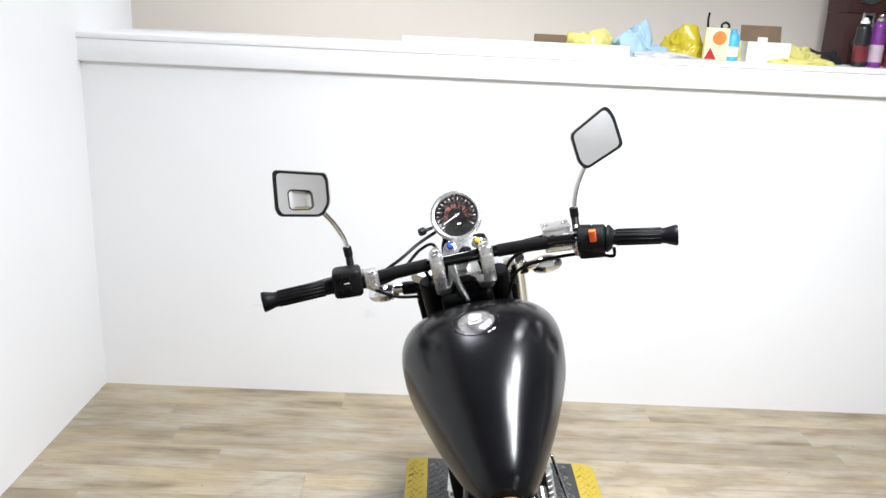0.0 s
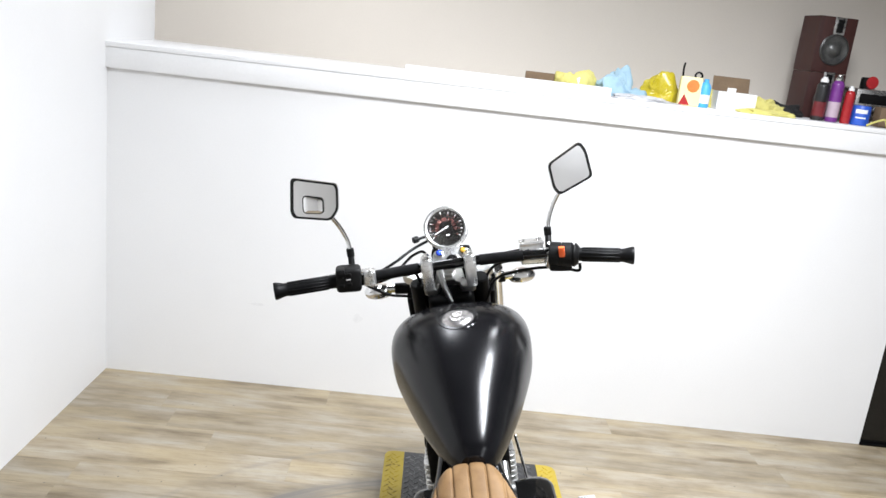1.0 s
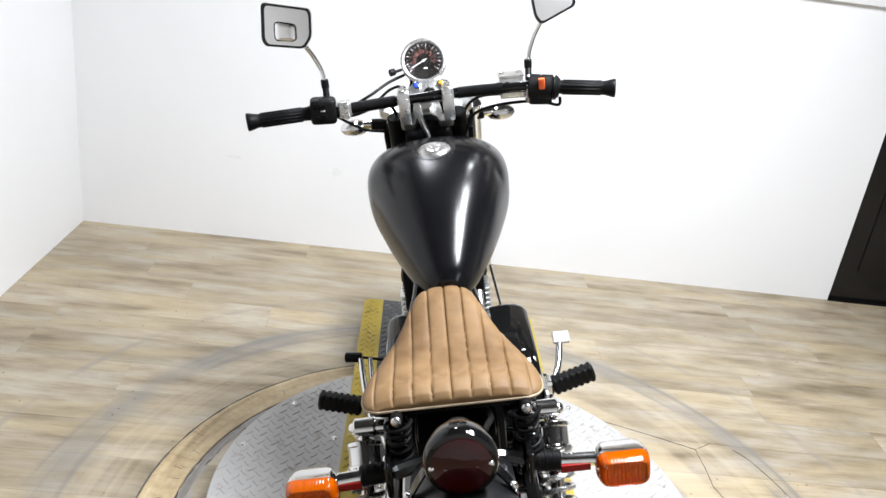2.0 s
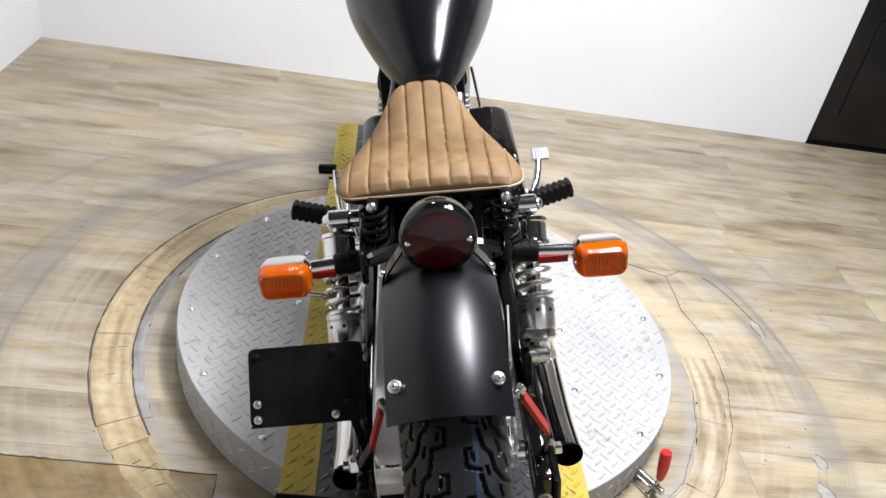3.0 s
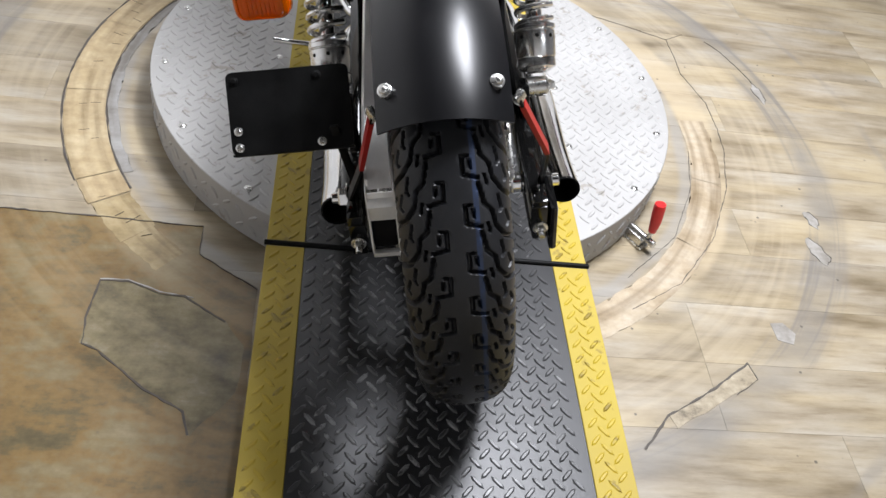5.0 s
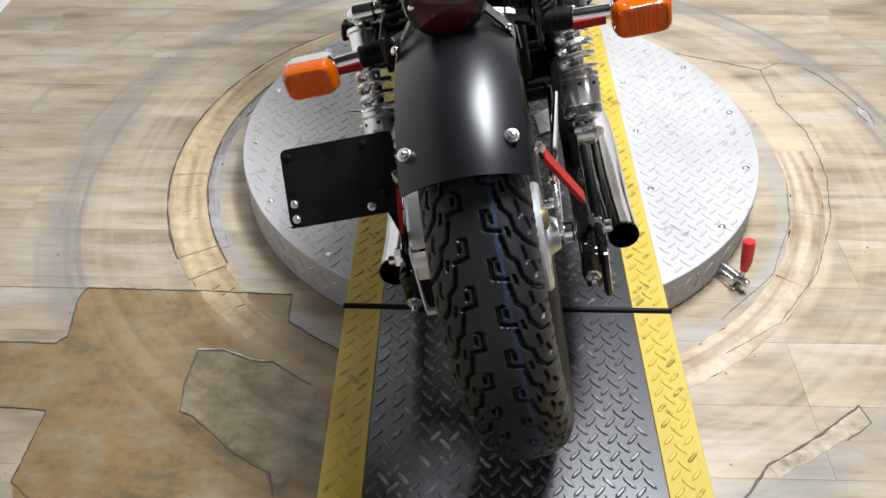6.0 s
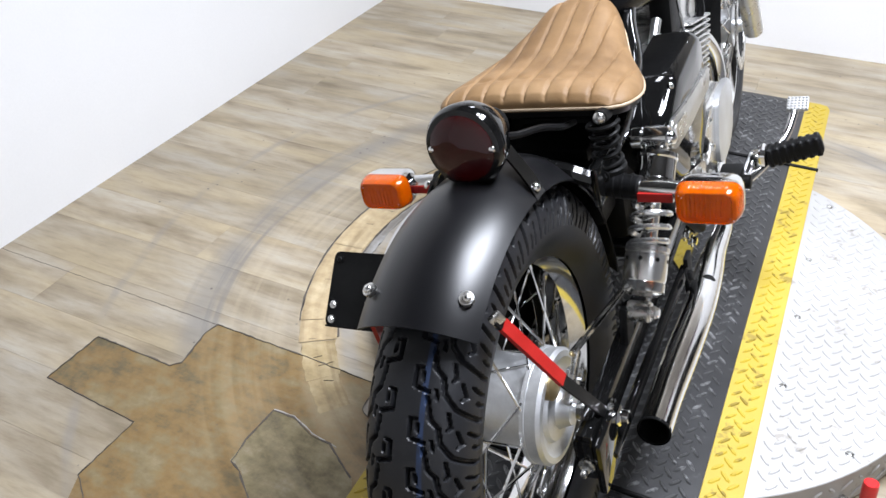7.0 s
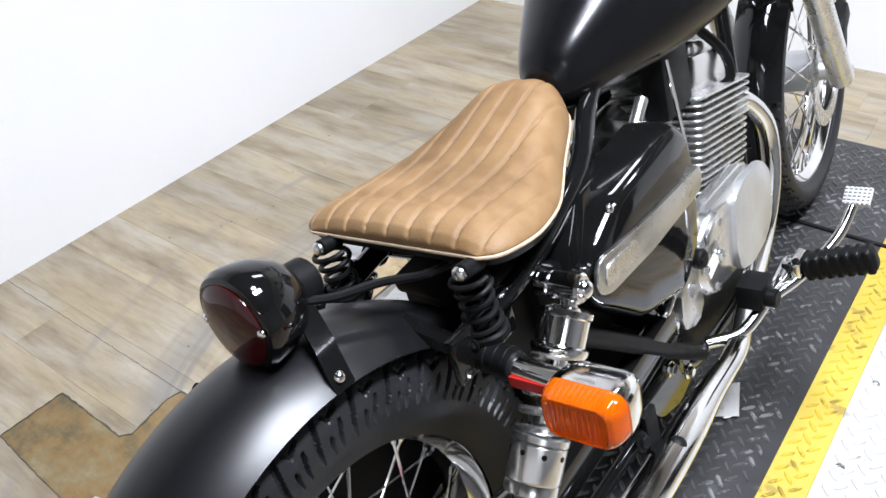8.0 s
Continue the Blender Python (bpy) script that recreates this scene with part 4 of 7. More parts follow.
def seat_cover():
    bm = bmesh.new()
    n, k = 100, 168
    grid = []
    for i in range(n + 1):
        t = i / n
        y = 0.213 + (0.527 - 0.213) * (0.5 - 0.5 * math.cos(math.pi * t))
        w, top, low = smooth_table(SEAT_W, y)[0], smooth_table(SEAT_Z, y)[0], smooth_table(SEAT_LOW, y)[0]
        row = []
        for j in range(k + 1):
            q = -1 + 2 * j / k
            s = abs(q)
            x = w * math.sin(q * math.pi / 2) if s < 1 else w * q
            c = abs(x) / w
            z = low + ((top - low) * (1 - c**5.0) ** 0.62 + 0.006 * (1 - c * c) * (1 if w > 0.05 else w / 0.05)) * min(1.0, t / 0.10) ** 0.5
            cell = (x / 0.0305) % 1.0
            d = min(cell, 1 - cell) * 0.0305
            ridge = 0.0019 * (abs(math.sin(math.pi * cell)) ** 0.7) - 0.0036 * math.exp(-((d / 0.0017) ** 2))
            crease = math.exp(-(((y - 0.268 + 0.008 * math.sin(math.pi * cell)) / 0.006) ** 2)) * 0.0030 * abs(math.sin(math.pi * cell)) * max(0.0, min(1.0, (0.125 - abs(x)) / 0.03))
            edge = max(0.0, 1 - c**8) * min(1.0, t * 12, (1 - t) * 9)
            row.append(bm.verts.new((x, y, z + (ridge - crease) * edge)))
        grid.append(row)
    for a, b in zip(grid, grid[1:]):
        for j in range(k):
            bm.faces.new((a[j], a[j + 1], b[j + 1], b[j]))
    rim = [r[0] for r in grid] + [v for v in grid[-1][1:-1]] + [r[-1] for r in reversed(grid)] + [v for v in reversed(grid[0][1:-1])]
    low = [bm.verts.new(v.co + Vector((0, 0, -0.006))) for v in rim]
    for i in range(len(rim)):
        j = (i + 1) % len(rim)
        bm.faces.new((rim[i], rim[j], low[j], low[i]))
    bm.faces.new(low)
    return bm, [v.co.copy() for v in low]


SEAT_BM, SEAT_RIM = seat_cover()
SEAT = part("seat", SEAT_BM, LEATHER, BIKE, "tan leather solo seat with stitched channels", 60)
part("piping", tube([p + Vector((0, 0, 0.003)) for p in SEAT_RIM[::4]], 0.0021, 8, 1, True), CREAM, SEAT, "cream edge piping")
part("seat_pan", moved(rings([[(p.x * s, 0.36 + (p.y - 0.36) * s, p.z - 0.002 - d) for p in SEAT_RIM[::3]] for s, d in ((0.98, 0.0), (0.95, 0.010), (0.9, 0.012))]), Matrix()), PLASTIC, SEAT, "black seat pan")


def coil(a, b, r, wire, turns, seg=8, steps=16, taper=None):
    m, h = along(a, b), (Vector(b) - Vector(a)).length
    pts = []
    for i in range(int(turns * steps) + 1):
        t = i / (turns * steps)
        rr = r * (taper(t) if taper else 1)
        pts.append(m @ Vector((rr * math.cos(2 * math.pi * i / steps), rr * math.sin(2 * math.pi * i / steps), h * t)))
    return tube(pts, wire, seg, 1)


for side in (-1, 1):
    spring = part("seat_spring", coil((side * (0.110 if side > 0 else 0.088), 0.205, 0.564), (side * (0.110 if side > 0 else 0.088), 0.205, 0.628), 0.0215, 0.0032, 4.5, taper=lambda t: 1 - 0.22 * math.sin(math.pi * t)), SATIN, BIKE, "black coil spring under the seat")
    part("spring_cap", rod((side * (0.111 if side > 0 else 0.088), 0.1925, 0.637), (side * (0.111 if side > 0 else 0.088), 0.222, 0.632), 0.0095, 14), SATIN, spring)
    part("bolt", dome((side * (0.111 if side > 0 else 0.088), 0.1915, 0.637), (0, -1, 0), 0.0085, 0.006), STEEL, spring)
    part("spring_foot", join(rod((side * (0.110 if side > 0 else 0.088), 0.205, 0.552), (side * (0.110 if side > 0 else 0.088), 0.205, 0.565), 0.025, 18), bolt((side * 0.110, 0.180, 0.558), (0, -1, 0.2), 0.006, 0.005)), SATIN, spring)

part("seat_tray", box(0.130, 0.230, 0.024, pose(0, 0.370, 0.556, 4), 0.008), SATIN, BIKE, "black tray under the seat")

# ---- frame ----
FRAME = part("frame", join(
    tube([(0.098, 0.17, 0.560), (0.105, 0.30, 0.575), (0.085, 0.46, 0.60), (0.045, 0.60, 0.66), (0.03, 0.90, 0.78), (0.0, 1.04, 0.83)], 0.0135, 10),
    tube([(-0.098, 0.17, 0.560), (-0.105, 0.30, 0.575), (-0.085, 0.46, 0.60), (-0.045, 0.60, 0.66), (-0.03, 0.90, 0.78), (0.0, 1.04, 0.83)], 0.0135, 10),
    tube([(0.105, 0.30, 0.570), (0.115, 0.42, 0.47), (0.115, 0.53, 0.33), (0.11, 0.58, 0.20), (0.10, 0.72, 0.155), (0.09, 0.90, 0.165), (0.05, 1.03, 0.40), (0.02, 1.06, 0.74)], 0.0135, 10),
    tube([(-0.105, 0.30, 0.570), (-0.115, 0.42, 0.47), (-0.115, 0.53, 0.33), (-0.11, 0.58, 0.20), (-0.10, 0.72, 0.155), (-0.09, 0.90, 0.165), (-0.05, 1.03, 0.40), (-0.02, 1.06, 0.74)], 0.0135, 10),
    tube([(0.098, 0.17, 0.560), (0.06, 0.165, 0.575), (0.0, 0.163, 0.585), (-0.06, 0.165, 0.575), (-0.098, 0.17, 0.560)], 0.012, 8),
    box(0.165, 0.10, 0.006, pose(0, 0.36, 0.592, 6), 0.002),
    rod((0, 1.075, 0.745), (0, 1.025, 0.865), 0.027, 18),
    box(0.010, 0.10, 0.055, pose(0.108, 0.20, 0.556), 0.003), box(0.010, 0.10, 0.055, pose(-0.108, 0.20, 0.556), 0.003)), GLOSS, BIKE, "black steel tube frame")
for side in (-1, 1):
    part("frame_bolt", dome((side * 0.114, 0.212, 0.552), (side, 0, 0), 0.0095, 0.007), CHROME, FRAME)
part("battery_box", join(span(-0.085, 0.085, 0.33, 0.52, 0.36, 0.575, 0.012), span(-0.07, 0.07, 0.27, 0.34, 0.42, 0.55, 0.010)), PLASTIC, BIKE, "black battery box under the seat")
part("inner_guard", fender(0.332, 0.070, 0.03, 40, 88, wheel_pose(0, AXLE_Z), 20), PLASTIC, BIKE, "black inner mudguard")
SWING = part("swingarm", join(
    box(0.026, 0.62, 0.052, pose(0.126, 0.235, 0.312, 2.0), 0.006), box(0.026, 0.62, 0.040, pose(-0.126, 0.235, 0.312, 2.0), 0.006),
    rod((-0.13, 0.53, 0.322), (0.13, 0.53, 0.322), 0.022, 16), rod((-0.12, 0.40, 0.318), (0.12, 0.40, 0.318), 0.018, 16),
    box(0.022, 0.036, 0.075, pose(0.128, -0.055, 0.298), 0.004), box(0.022, 0.036, 0.075, pose(-0.128, -0.055, 0.298), 0.004)), GLOSS, BIKE, "gloss black swingarm")
part("torque_arm", join(rod((0.147, -0.035, 0.268), (0.150, 0.40, 0.262), 0.0085, 10), box(0.012, 0.07, 0.085, pose(0.146, -0.045, 0.285), 0.006)), GLOSS, SWING, "black brake torque arm")
for side in (-1, 1):
    part("axle_nut", join(rod((side * 0.085, 0, AXLE_Z), (side * 0.165, 0, AXLE_Z), 0.009, 14), bolt((side * 0.141, 0, AXLE_Z), (side, 0, 0), 0.015, 0.014), rod((side * 0.095, 0, AXLE_Z), (side * 0.111, 0, AXLE_Z), 0.016, 16)), CHROME, SWING, "chrome axle nut")
    part("chain_adjuster", join(rod((side * 0.128, -0.035, 0.288), (side * 0.128, -0.092, 0.285), 0.0045), bolt((side * 0.128, -0.075, 0.286), (0, -1, 0), 0.0075, 0.008)), STEEL, SWING)


def shock(side):
    top, low = Vector((side * 0.157, 0.298, 0.556)), Vector((side * 0.152, 0.136, 0.372))
    w = (low - top).normalized()
    p = lambda d: top + w * d
    n = (low - top).length
    body = part("shock_absorber", join(rod(p(0.0), p(0.03), 0.010), lathe([(0.018, 0), (0.0285, 0.004), (0.029, 0.007), (0.029, 0.010), (0.0268, 0.012), (0.0268, 0.040), (0.0305, 0.042), (0.0312, 0.046), (0.029, 0.052)], along(p(0.020), low), 32), rod(p(0.07), p(n - 0.04), 0.012)), CHROME, BIKE, "chrome rear shock absorber with a coil spring")
    part("spring", coil(p(0.068), p(n - 0.080), 0.0255, 0.0045, 5.0, 8, 18), POLISH, body, "chrome coil spring")
    can = part("lower_cover", lathe([(0.024, 0), (0.0306, 0.003), (0.0306, 0.009), (0.0280, 0.011), (0.0298, 0.013), (0.0298, 0.048), (0.0280, 0.051), (0.0289, 0.053), (0.0289, 0.064), (0.019, 0.071)], along(p(n - 0.092), low), 28), POLISH, body, "chrome lower shock cover")
    m = along(p(n - 0.092), low)
    for k in range(8):
        s = 2 * math.pi * k / 8
        part("adjuster_hole", moved(rod((0.0290 * math.cos(s), 0.0290 * math.sin(s), 0.021), (0.0302 * math.cos(s), 0.0302 * math.sin(s), 0.021), 0.0030, 10), m), PLASTIC, can)
    part("top_eye", join(rod(top + Vector((-side * 0.022, 0, 0)), top + Vector((side * 0.014, 0, 0)), 0.017, 20), rod(top + Vector((-side * 0.04, 0, 0)), top + Vector((-side * 0.022, 0, 0)), 0.015, 18), dome(top + Vector((side * 0.014, 0, 0)), (side, 0, 0), 0.011, 0.010)), CHROME, body)
    part("bottom_eye", join(rod(low + Vector((-side * 0.018, 0, 0)), low + Vector((side * 0.014, 0, 0)), 0.015, 18), bolt(low + Vector((side * 0.014, 0, 0)), (side, 0, 0), 0.009, 0.008), bolt(low + Vector((side * 0.014, 0, 0)), (side, 0, 0), 0.0075, 0.012)), STEEL, body)
    part("shock_bracket", box(0.012, 0.034, 0.105, Matrix.Translation(low + Vector((-side * 0.020, -0.010, -0.042))) @ pose(0, 0, 0, -12), 0.004), SATIN, body, "black lower shock bracket")


shock(1)
shock(-1)


def guard():
    """A chrome channel over the chain that ends in an open box at the sprocket."""
    secs = []
    for i in range(33):
        t = i / 32
        if t < 0.4:
            a = radians(-48 + 52 * t / 0.4)
            y, z, n = math.sin(a) * 0.118, AXLE_Z + math.cos(a) * 0.118, (math.sin(a), math.cos(a))
        else:
            k = (t - 0.4) / 0.6
            y, z, n = 0.01 + 0.42 * k, AXLE_Z + 0.118 - 0.02 * k, (0.03, 1)
        secs.append([(-0.112, y + n[0] * -0.03, z + n[1] * -0.03), (-0.114, y, z), (-0.110, y + n[0] * 0.004, z + n[1] * 0.004), (-0.080, y + n[0] * 0.004, z + n[1] * 0.004), (-0.076, y, z), (-0.078, y - n[0] * 0.03, z - n[1] * 0.03), (-0.080, y - n[0] * 0.002, z - n[1] * 0.002), (-0.110, y - n[0] * 0.002, z - n[1] * 0.002)])
    cheek = rounded([(-0.098, 0.388), (-0.104, 0.352), (-0.116, 0.300), (-0.112, 0.286), (-0.060, 0.290), (-0.04, 0.36), (-0.05, 0.398)], 0.008)
    sides = [prism(cheek, 0.0025, side_plane(x), 0.0006, 1) for x in (-0.1145, -0.0785)]
    bars = [span(-0.1135, -0.0765, -0.117, -0.108, 0.286, 0.293, 0.001), box(0.037, 0.014, 0.003, pose(-0.095, -0.100, 0.372, 50), 0.0008)]
    return join(rings(secs), *sides, *bars)


GUARD = part("chain_guard", guard(), SATINALU, BIKE, "bright chrome chain guard with an open end")
# Solid dark block added in place of shade within the guard's open end.
part("guard_shade_block", box(0.033, 0.050, 0.048, pose(-0.0955, -0.078, 0.314, -10), 0.004), SATIN, GUARD, "dark block standing in for shade inside the chain guard")
part("guard_end", box(0.034, 0.0025, 0.044, pose(-0.0955, -0.0985, 0.364, -10), 0.001), SATINALU, GUARD, "pale end plate of the chain guard")
GUARD.location = (0.009, 0, 0.014)
part("chain_case", prism(rounded([(-0.120, 0.262), (-0.095, 0.395), (-0.010, 0.470), (0.150, 0.495), (0.300, 0.470), (0.320, 0.270), (0.02, 0.212), (-0.07, 0.222)], 0.03), 0.002, side_plane(-0.065), 0.0005, 1), SATIN, BIKE, "black plate beside the chain")
part("chain", join(tube([(-0.071, -0.088, AXLE_Z), (-0.071, 0.0, AXLE_Z + 0.09), (-0.071, 0.55, AXLE_Z + 0.03)], 0.006, 8, 10), tube([(-0.071, -0.088, AXLE_Z), (-0.071, 0.0, AXLE_Z - 0.09), (-0.071, 0.55, AXLE_Z - 0.03)], 0.006, 8, 10)), STEEL, BIKE)

# ---- exhaust ----
for side, end, reach in ((1, Vector((0.183, 0.034, 0.250)), 0.66), (-1, Vector((-0.160, -0.010, 0.290)), 0.60)):
    a = Vector((side * 0.165, reach, 0.185))
    mid = end.lerp(a, 0.5) + Vector((side * 0.006, 0, 0.004))
    pipe = part("exhaust_pipe", tube([end, end.lerp(a, 0.2), mid, end.lerp(a, 0.8), a, (side * 0.135, reach + 0.12, 0.165), (side * 0.10, 0.98, 0.185), (side * 0.095, 1.055, 0.27), (side * 0.088, 1.065, 0.37), (side * 0.070, 1.01, 0.445), (side * 0.06, 0.95, 0.455)], 0.024, 18, 8, caps=False, radii=lambda t: 0.0232 + 0.0030 * math.exp(-(((t - 0.18) / 0.10) ** 4)) - 0.0062 * max(0.0, min(1.0, (t - 0.27) / 0.09))), CHROME, BIKE, "chrome exhaust pipe")
    m = along(end, a)
    part("outlet", moved(rings([[(r * math.cos(2 * math.pi * i / 24), r * math.sin(2 * math.pi * i / 24), h) for i in range(24)] for r, h in ((0.0233, -0.001), (0.0233, 0.004), (0.0209, 0.004), (0.0206, -0.001), (0.0202, 0.05), (0.0001, 0.052))], True, False), m), SATIN, pipe, "dark hollow outlet")
    part("hanger", join(box(0.008, 0.03, 0.07, pose(side * 0.155, 0.40, 0.255), 0.002), bolt((side * 0.165, 0.36, 0.276), (side, 0, 0.3), 0.009, 0.008)), SATIN, pipe)
    for k, r in ((0.60, 0.013), (0.50, 0.008)):
        part("rubber_stop", dome(end.lerp(a, k) + Vector((side * 0.012, 0, 0.0195)), (side * 0.5, 0, 0.85), r, r * 0.75), PLASTIC, pipe, "black rubber stop")

# ---- engine ----
ENG = part("engine", join(
    prism(rounded([(0.52, 0.19), (0.56, 0.17), (0.86, 0.17), (0.92, 0.23), (0.92, 0.34), (0.86, 0.38), (0.74, 0.40), (0.60, 0.40), (0.52, 0.34)], 0.03), 0.21, side_plane(-0.105), 0.008)), SATIN, BIKE, "air-cooled twin engine with polished covers and silver fins")
for side in (1, -1):
    x0 = 0.112 if side > 0 else -0.112
    m = side_plane(0) @ Matrix.Identity(4)
    o = rounded([(0.628, 0.325), (0.652, 0.285), (0.80, 0.262), (0.872, 0.268), (0.898, 0.30), (0.894, 0.372), (0.862, 0.402), (0.690, 0.412), (0.640, 0.388)], 0.018, 4)
    cy, cz = 0.765, 0.335
    secs = [[(side * x, cy + (y - cy) * k, cz + (z - cz) * k) for y, z in o] for x, k in ((0.100, 1.0), (0.130, 1.0), (0.136, 0.985), (0.141, 0.94), (0.143, 0.90), (0.143, 0.5), (0.143, 0.05))]
    cover = part("side_case", rings(secs), POLISH, ENG, "polished engine side case")
    part("case_rim", rings([[(side * x, cy + (y - cy) * k, cz + (z - cz) * k) for y, z in o] for x, k in ((0.112, 1.0), (0.112, 1.03), (0.119, 1.03), (0.119, 1.0))], True, False), POLISH, cover)
    part("clutch_cover", prism(rounded([(0.752, 0.398), (0.742, 0.320), (0.752, 0.272), (0.80, 0.256), (0.866, 0.262), (0.902, 0.300), (0.899, 0.370), (0.868, 0.406), (0.79, 0.412)], 0.010, 4), 0.012, side_plane(0.138 if side > 0 else -0.150), 0.004, 2), HUB, cover, "raised polished clutch cover")
    part("case_lid", prism(rounded([(0.655, 0.392), (0.650, 0.372), (0.735, 0.382), (0.742, 0.404), (0.700, 0.410)], 0.006), 0.008, side_plane(0.136 if side > 0 else -0.144), 0.003), POLISH, cover)
    part("cover_screw", bolt((side * 0.146, 0.690, 0.340), (side, 0, 0), 0.0080, 0.006), STEEL, cover)
    for k in range(7):
        s = 2 * math.pi * k / 7 + 0.3
        part("case_bolt", bolt((side * 0.141, cy + 0.122 * math.cos(s), cz + 0.062 * math.sin(s)), (side, 0, 0), 0.006, 0.006), STEEL, cover)
part("oil_cap", join(lathe([(0.015, 0), (0.015, 0.010), (0.012, 0.013), (0.0001, 0.014)], along((0.140, 0.622, 0.378), (1.0, 0.60, 0.47)), 24), box(0.006, 0.022, 0.008, pose(0.152, 0.621, 0.381), 0.002)), PLASTIC, ENG, "black oil filler cap")
part("spec_tag", box(0.003, 0.034, 0.018, pose(0.1445, 0.662, 0.338, 18), 0.0006, 1), WHITE, ENG, "small white tag")
part("sprocket_cover", join(prism(rounded([(0.567, 0.295), (0.587, 0.272), (0.638, 0.272), (0.642, 0.362), (0.617, 0.378), (0.574, 0.356)], 0.014), 0.035, side_plane(0.100), 0.008), bolt((0.135, 0.604, 0.333), (1, 0, 0), 0.010, 0.008)), ALU, ENG)
CYL = Matrix.Translation((0, 0.845, 0.385)) @ Matrix.Rotation(radians(-13), 4, "X")
BARREL = part("cylinder", moved(box(0.150, 0.150, 0.13, pose(0, 0, 0.055), 0.012), CYL), ALU, ENG, "finned cylinder barrel")
for k in range(14):
    w = 0.204 if k > 1 else 0.196
    o = rounded([(-w / 2, -0.098), (w / 2, -0.098), (w / 2, 0.100 + (0.012 if k > 7 else 0)), (-w / 2, 0.100 + (0.012 if k > 7 else 0))], 0.018)
    part("fin", moved(prism(o, 0.0034, pose(0, 0, -0.004 + k * 0.0112), 0.0008, 1), CYL), FIN, BARREL)
part("cylinder_head", moved(join(box(0.158, 0.135, 0.06, pose(0, 0, 0.172), 0.010), box(0.135, 0.09, 0.030, pose(0, 0.0, 0.205), 0.012, 3), rod((-0.055, -0.065, 0.150), (-0.055, 0.068, 0.150), 0.022), rod((0.055, -0.065, 0.150), (0.055, 0.068, 0.150), 0.022)), CYL), POLISH, ENG, "polished cylinder head")
for side in (-1, 1):
    part("plug_cap", tube([CYL @ Vector((side * 0.080, 0.03, 0.135)), CYL @ Vector((side * 0.095, 0.035, 0.155)), CYL @ Vector((side * 0.085, 0.02, 0.20)), (side * 0.05, 0.84, 0.66)], 0.008, 10, 5), RUBBER, ENG, "black spark plug lead")
part("carburettor", join(rod((0.035, 0.66, 0.515), (0.035, 0.77, 0.520), 0.026, 18), rod((-0.035, 0.66, 0.515), (-0.035, 0.77, 0.520), 0.026, 18), box(0.12, 0.06, 0.08, pose(0, 0.70, 0.50), 0.012), rod((0.06, 0.69, 0.52), (0.095, 0.69, 0.52), 0.018), rod((0.07, 0.625, 0.565), (0.07, 0.67, 0.60), 0.009)), ALU, ENG, "carburettor behind the cylinders")
for side in (-1, 1):
    part("coil_cover", box(0.04, 0.085, 0.10, pose(side * 0.066, 0.752, 0.592), 0.008), PLASTIC, ENG, "black coil cover")
part("shift_shaft_rod", join(tube([(-0.155, 0.70, 0.25), (-0.19, 0.72, 0.26), (-0.20, 0.82, 0.29), (-0.205, 0.905, 0.325)], 0.006, 10)), CHROME, ENG)

PLATEB = part("engine_mount", prism(rounded([(0.40, 0.300), (0.46, 0.335), (0.53, 0.345), (0.57, 0.300), (0.60, 0.180), (0.55, 0.165), (0.49, 0.185)], 0.014), 0.006, side_plane(0.116), 0.001, 1), GLOSS, BIKE, "black engine mounting plate")
for y, z in ((0.558, 0.303), (0.532, 0.243), (0.585, 0.195), (0.468, 0.300)):
    part("bolt", bolt((0.1225, y, z), (1, 0, 0), 0.0085, 0.008), CHROME, PLATEB)
part("breather_elbow", tube([(0.124, 0.515, 0.330), (0.132, 0.530, 0.350), (0.132, 0.550, 0.360), (0.128, 0.575, 0.352)], 0.0068, 10, 5), CHROME, ENG)
part("rear_subframe_tube", tube([(0.128, 0.285, 0.500), (0.131, 0.40, 0.398), (0.131, 0.52, 0.290), (0.128, 0.62, 0.205)], 0.0125, 10, 5), SATIN, BIKE, "black frame tube beside the shock")
part("rear_brake_pivot", join(box(0.044, 0.052, 0.044, pose(0.170, 0.742, 0.244), 0.008), rod((0.15, 0.735, 0.24), (0.208, 0.735, 0.24), 0.015, 16)), SATIN, BIKE, "black pedal pivot block")
part("choke_rod", rod((0.100, 0.694, 0.645), (0.121, 0.678, 0.515), 0.0030, 8), CHROME, ENG)


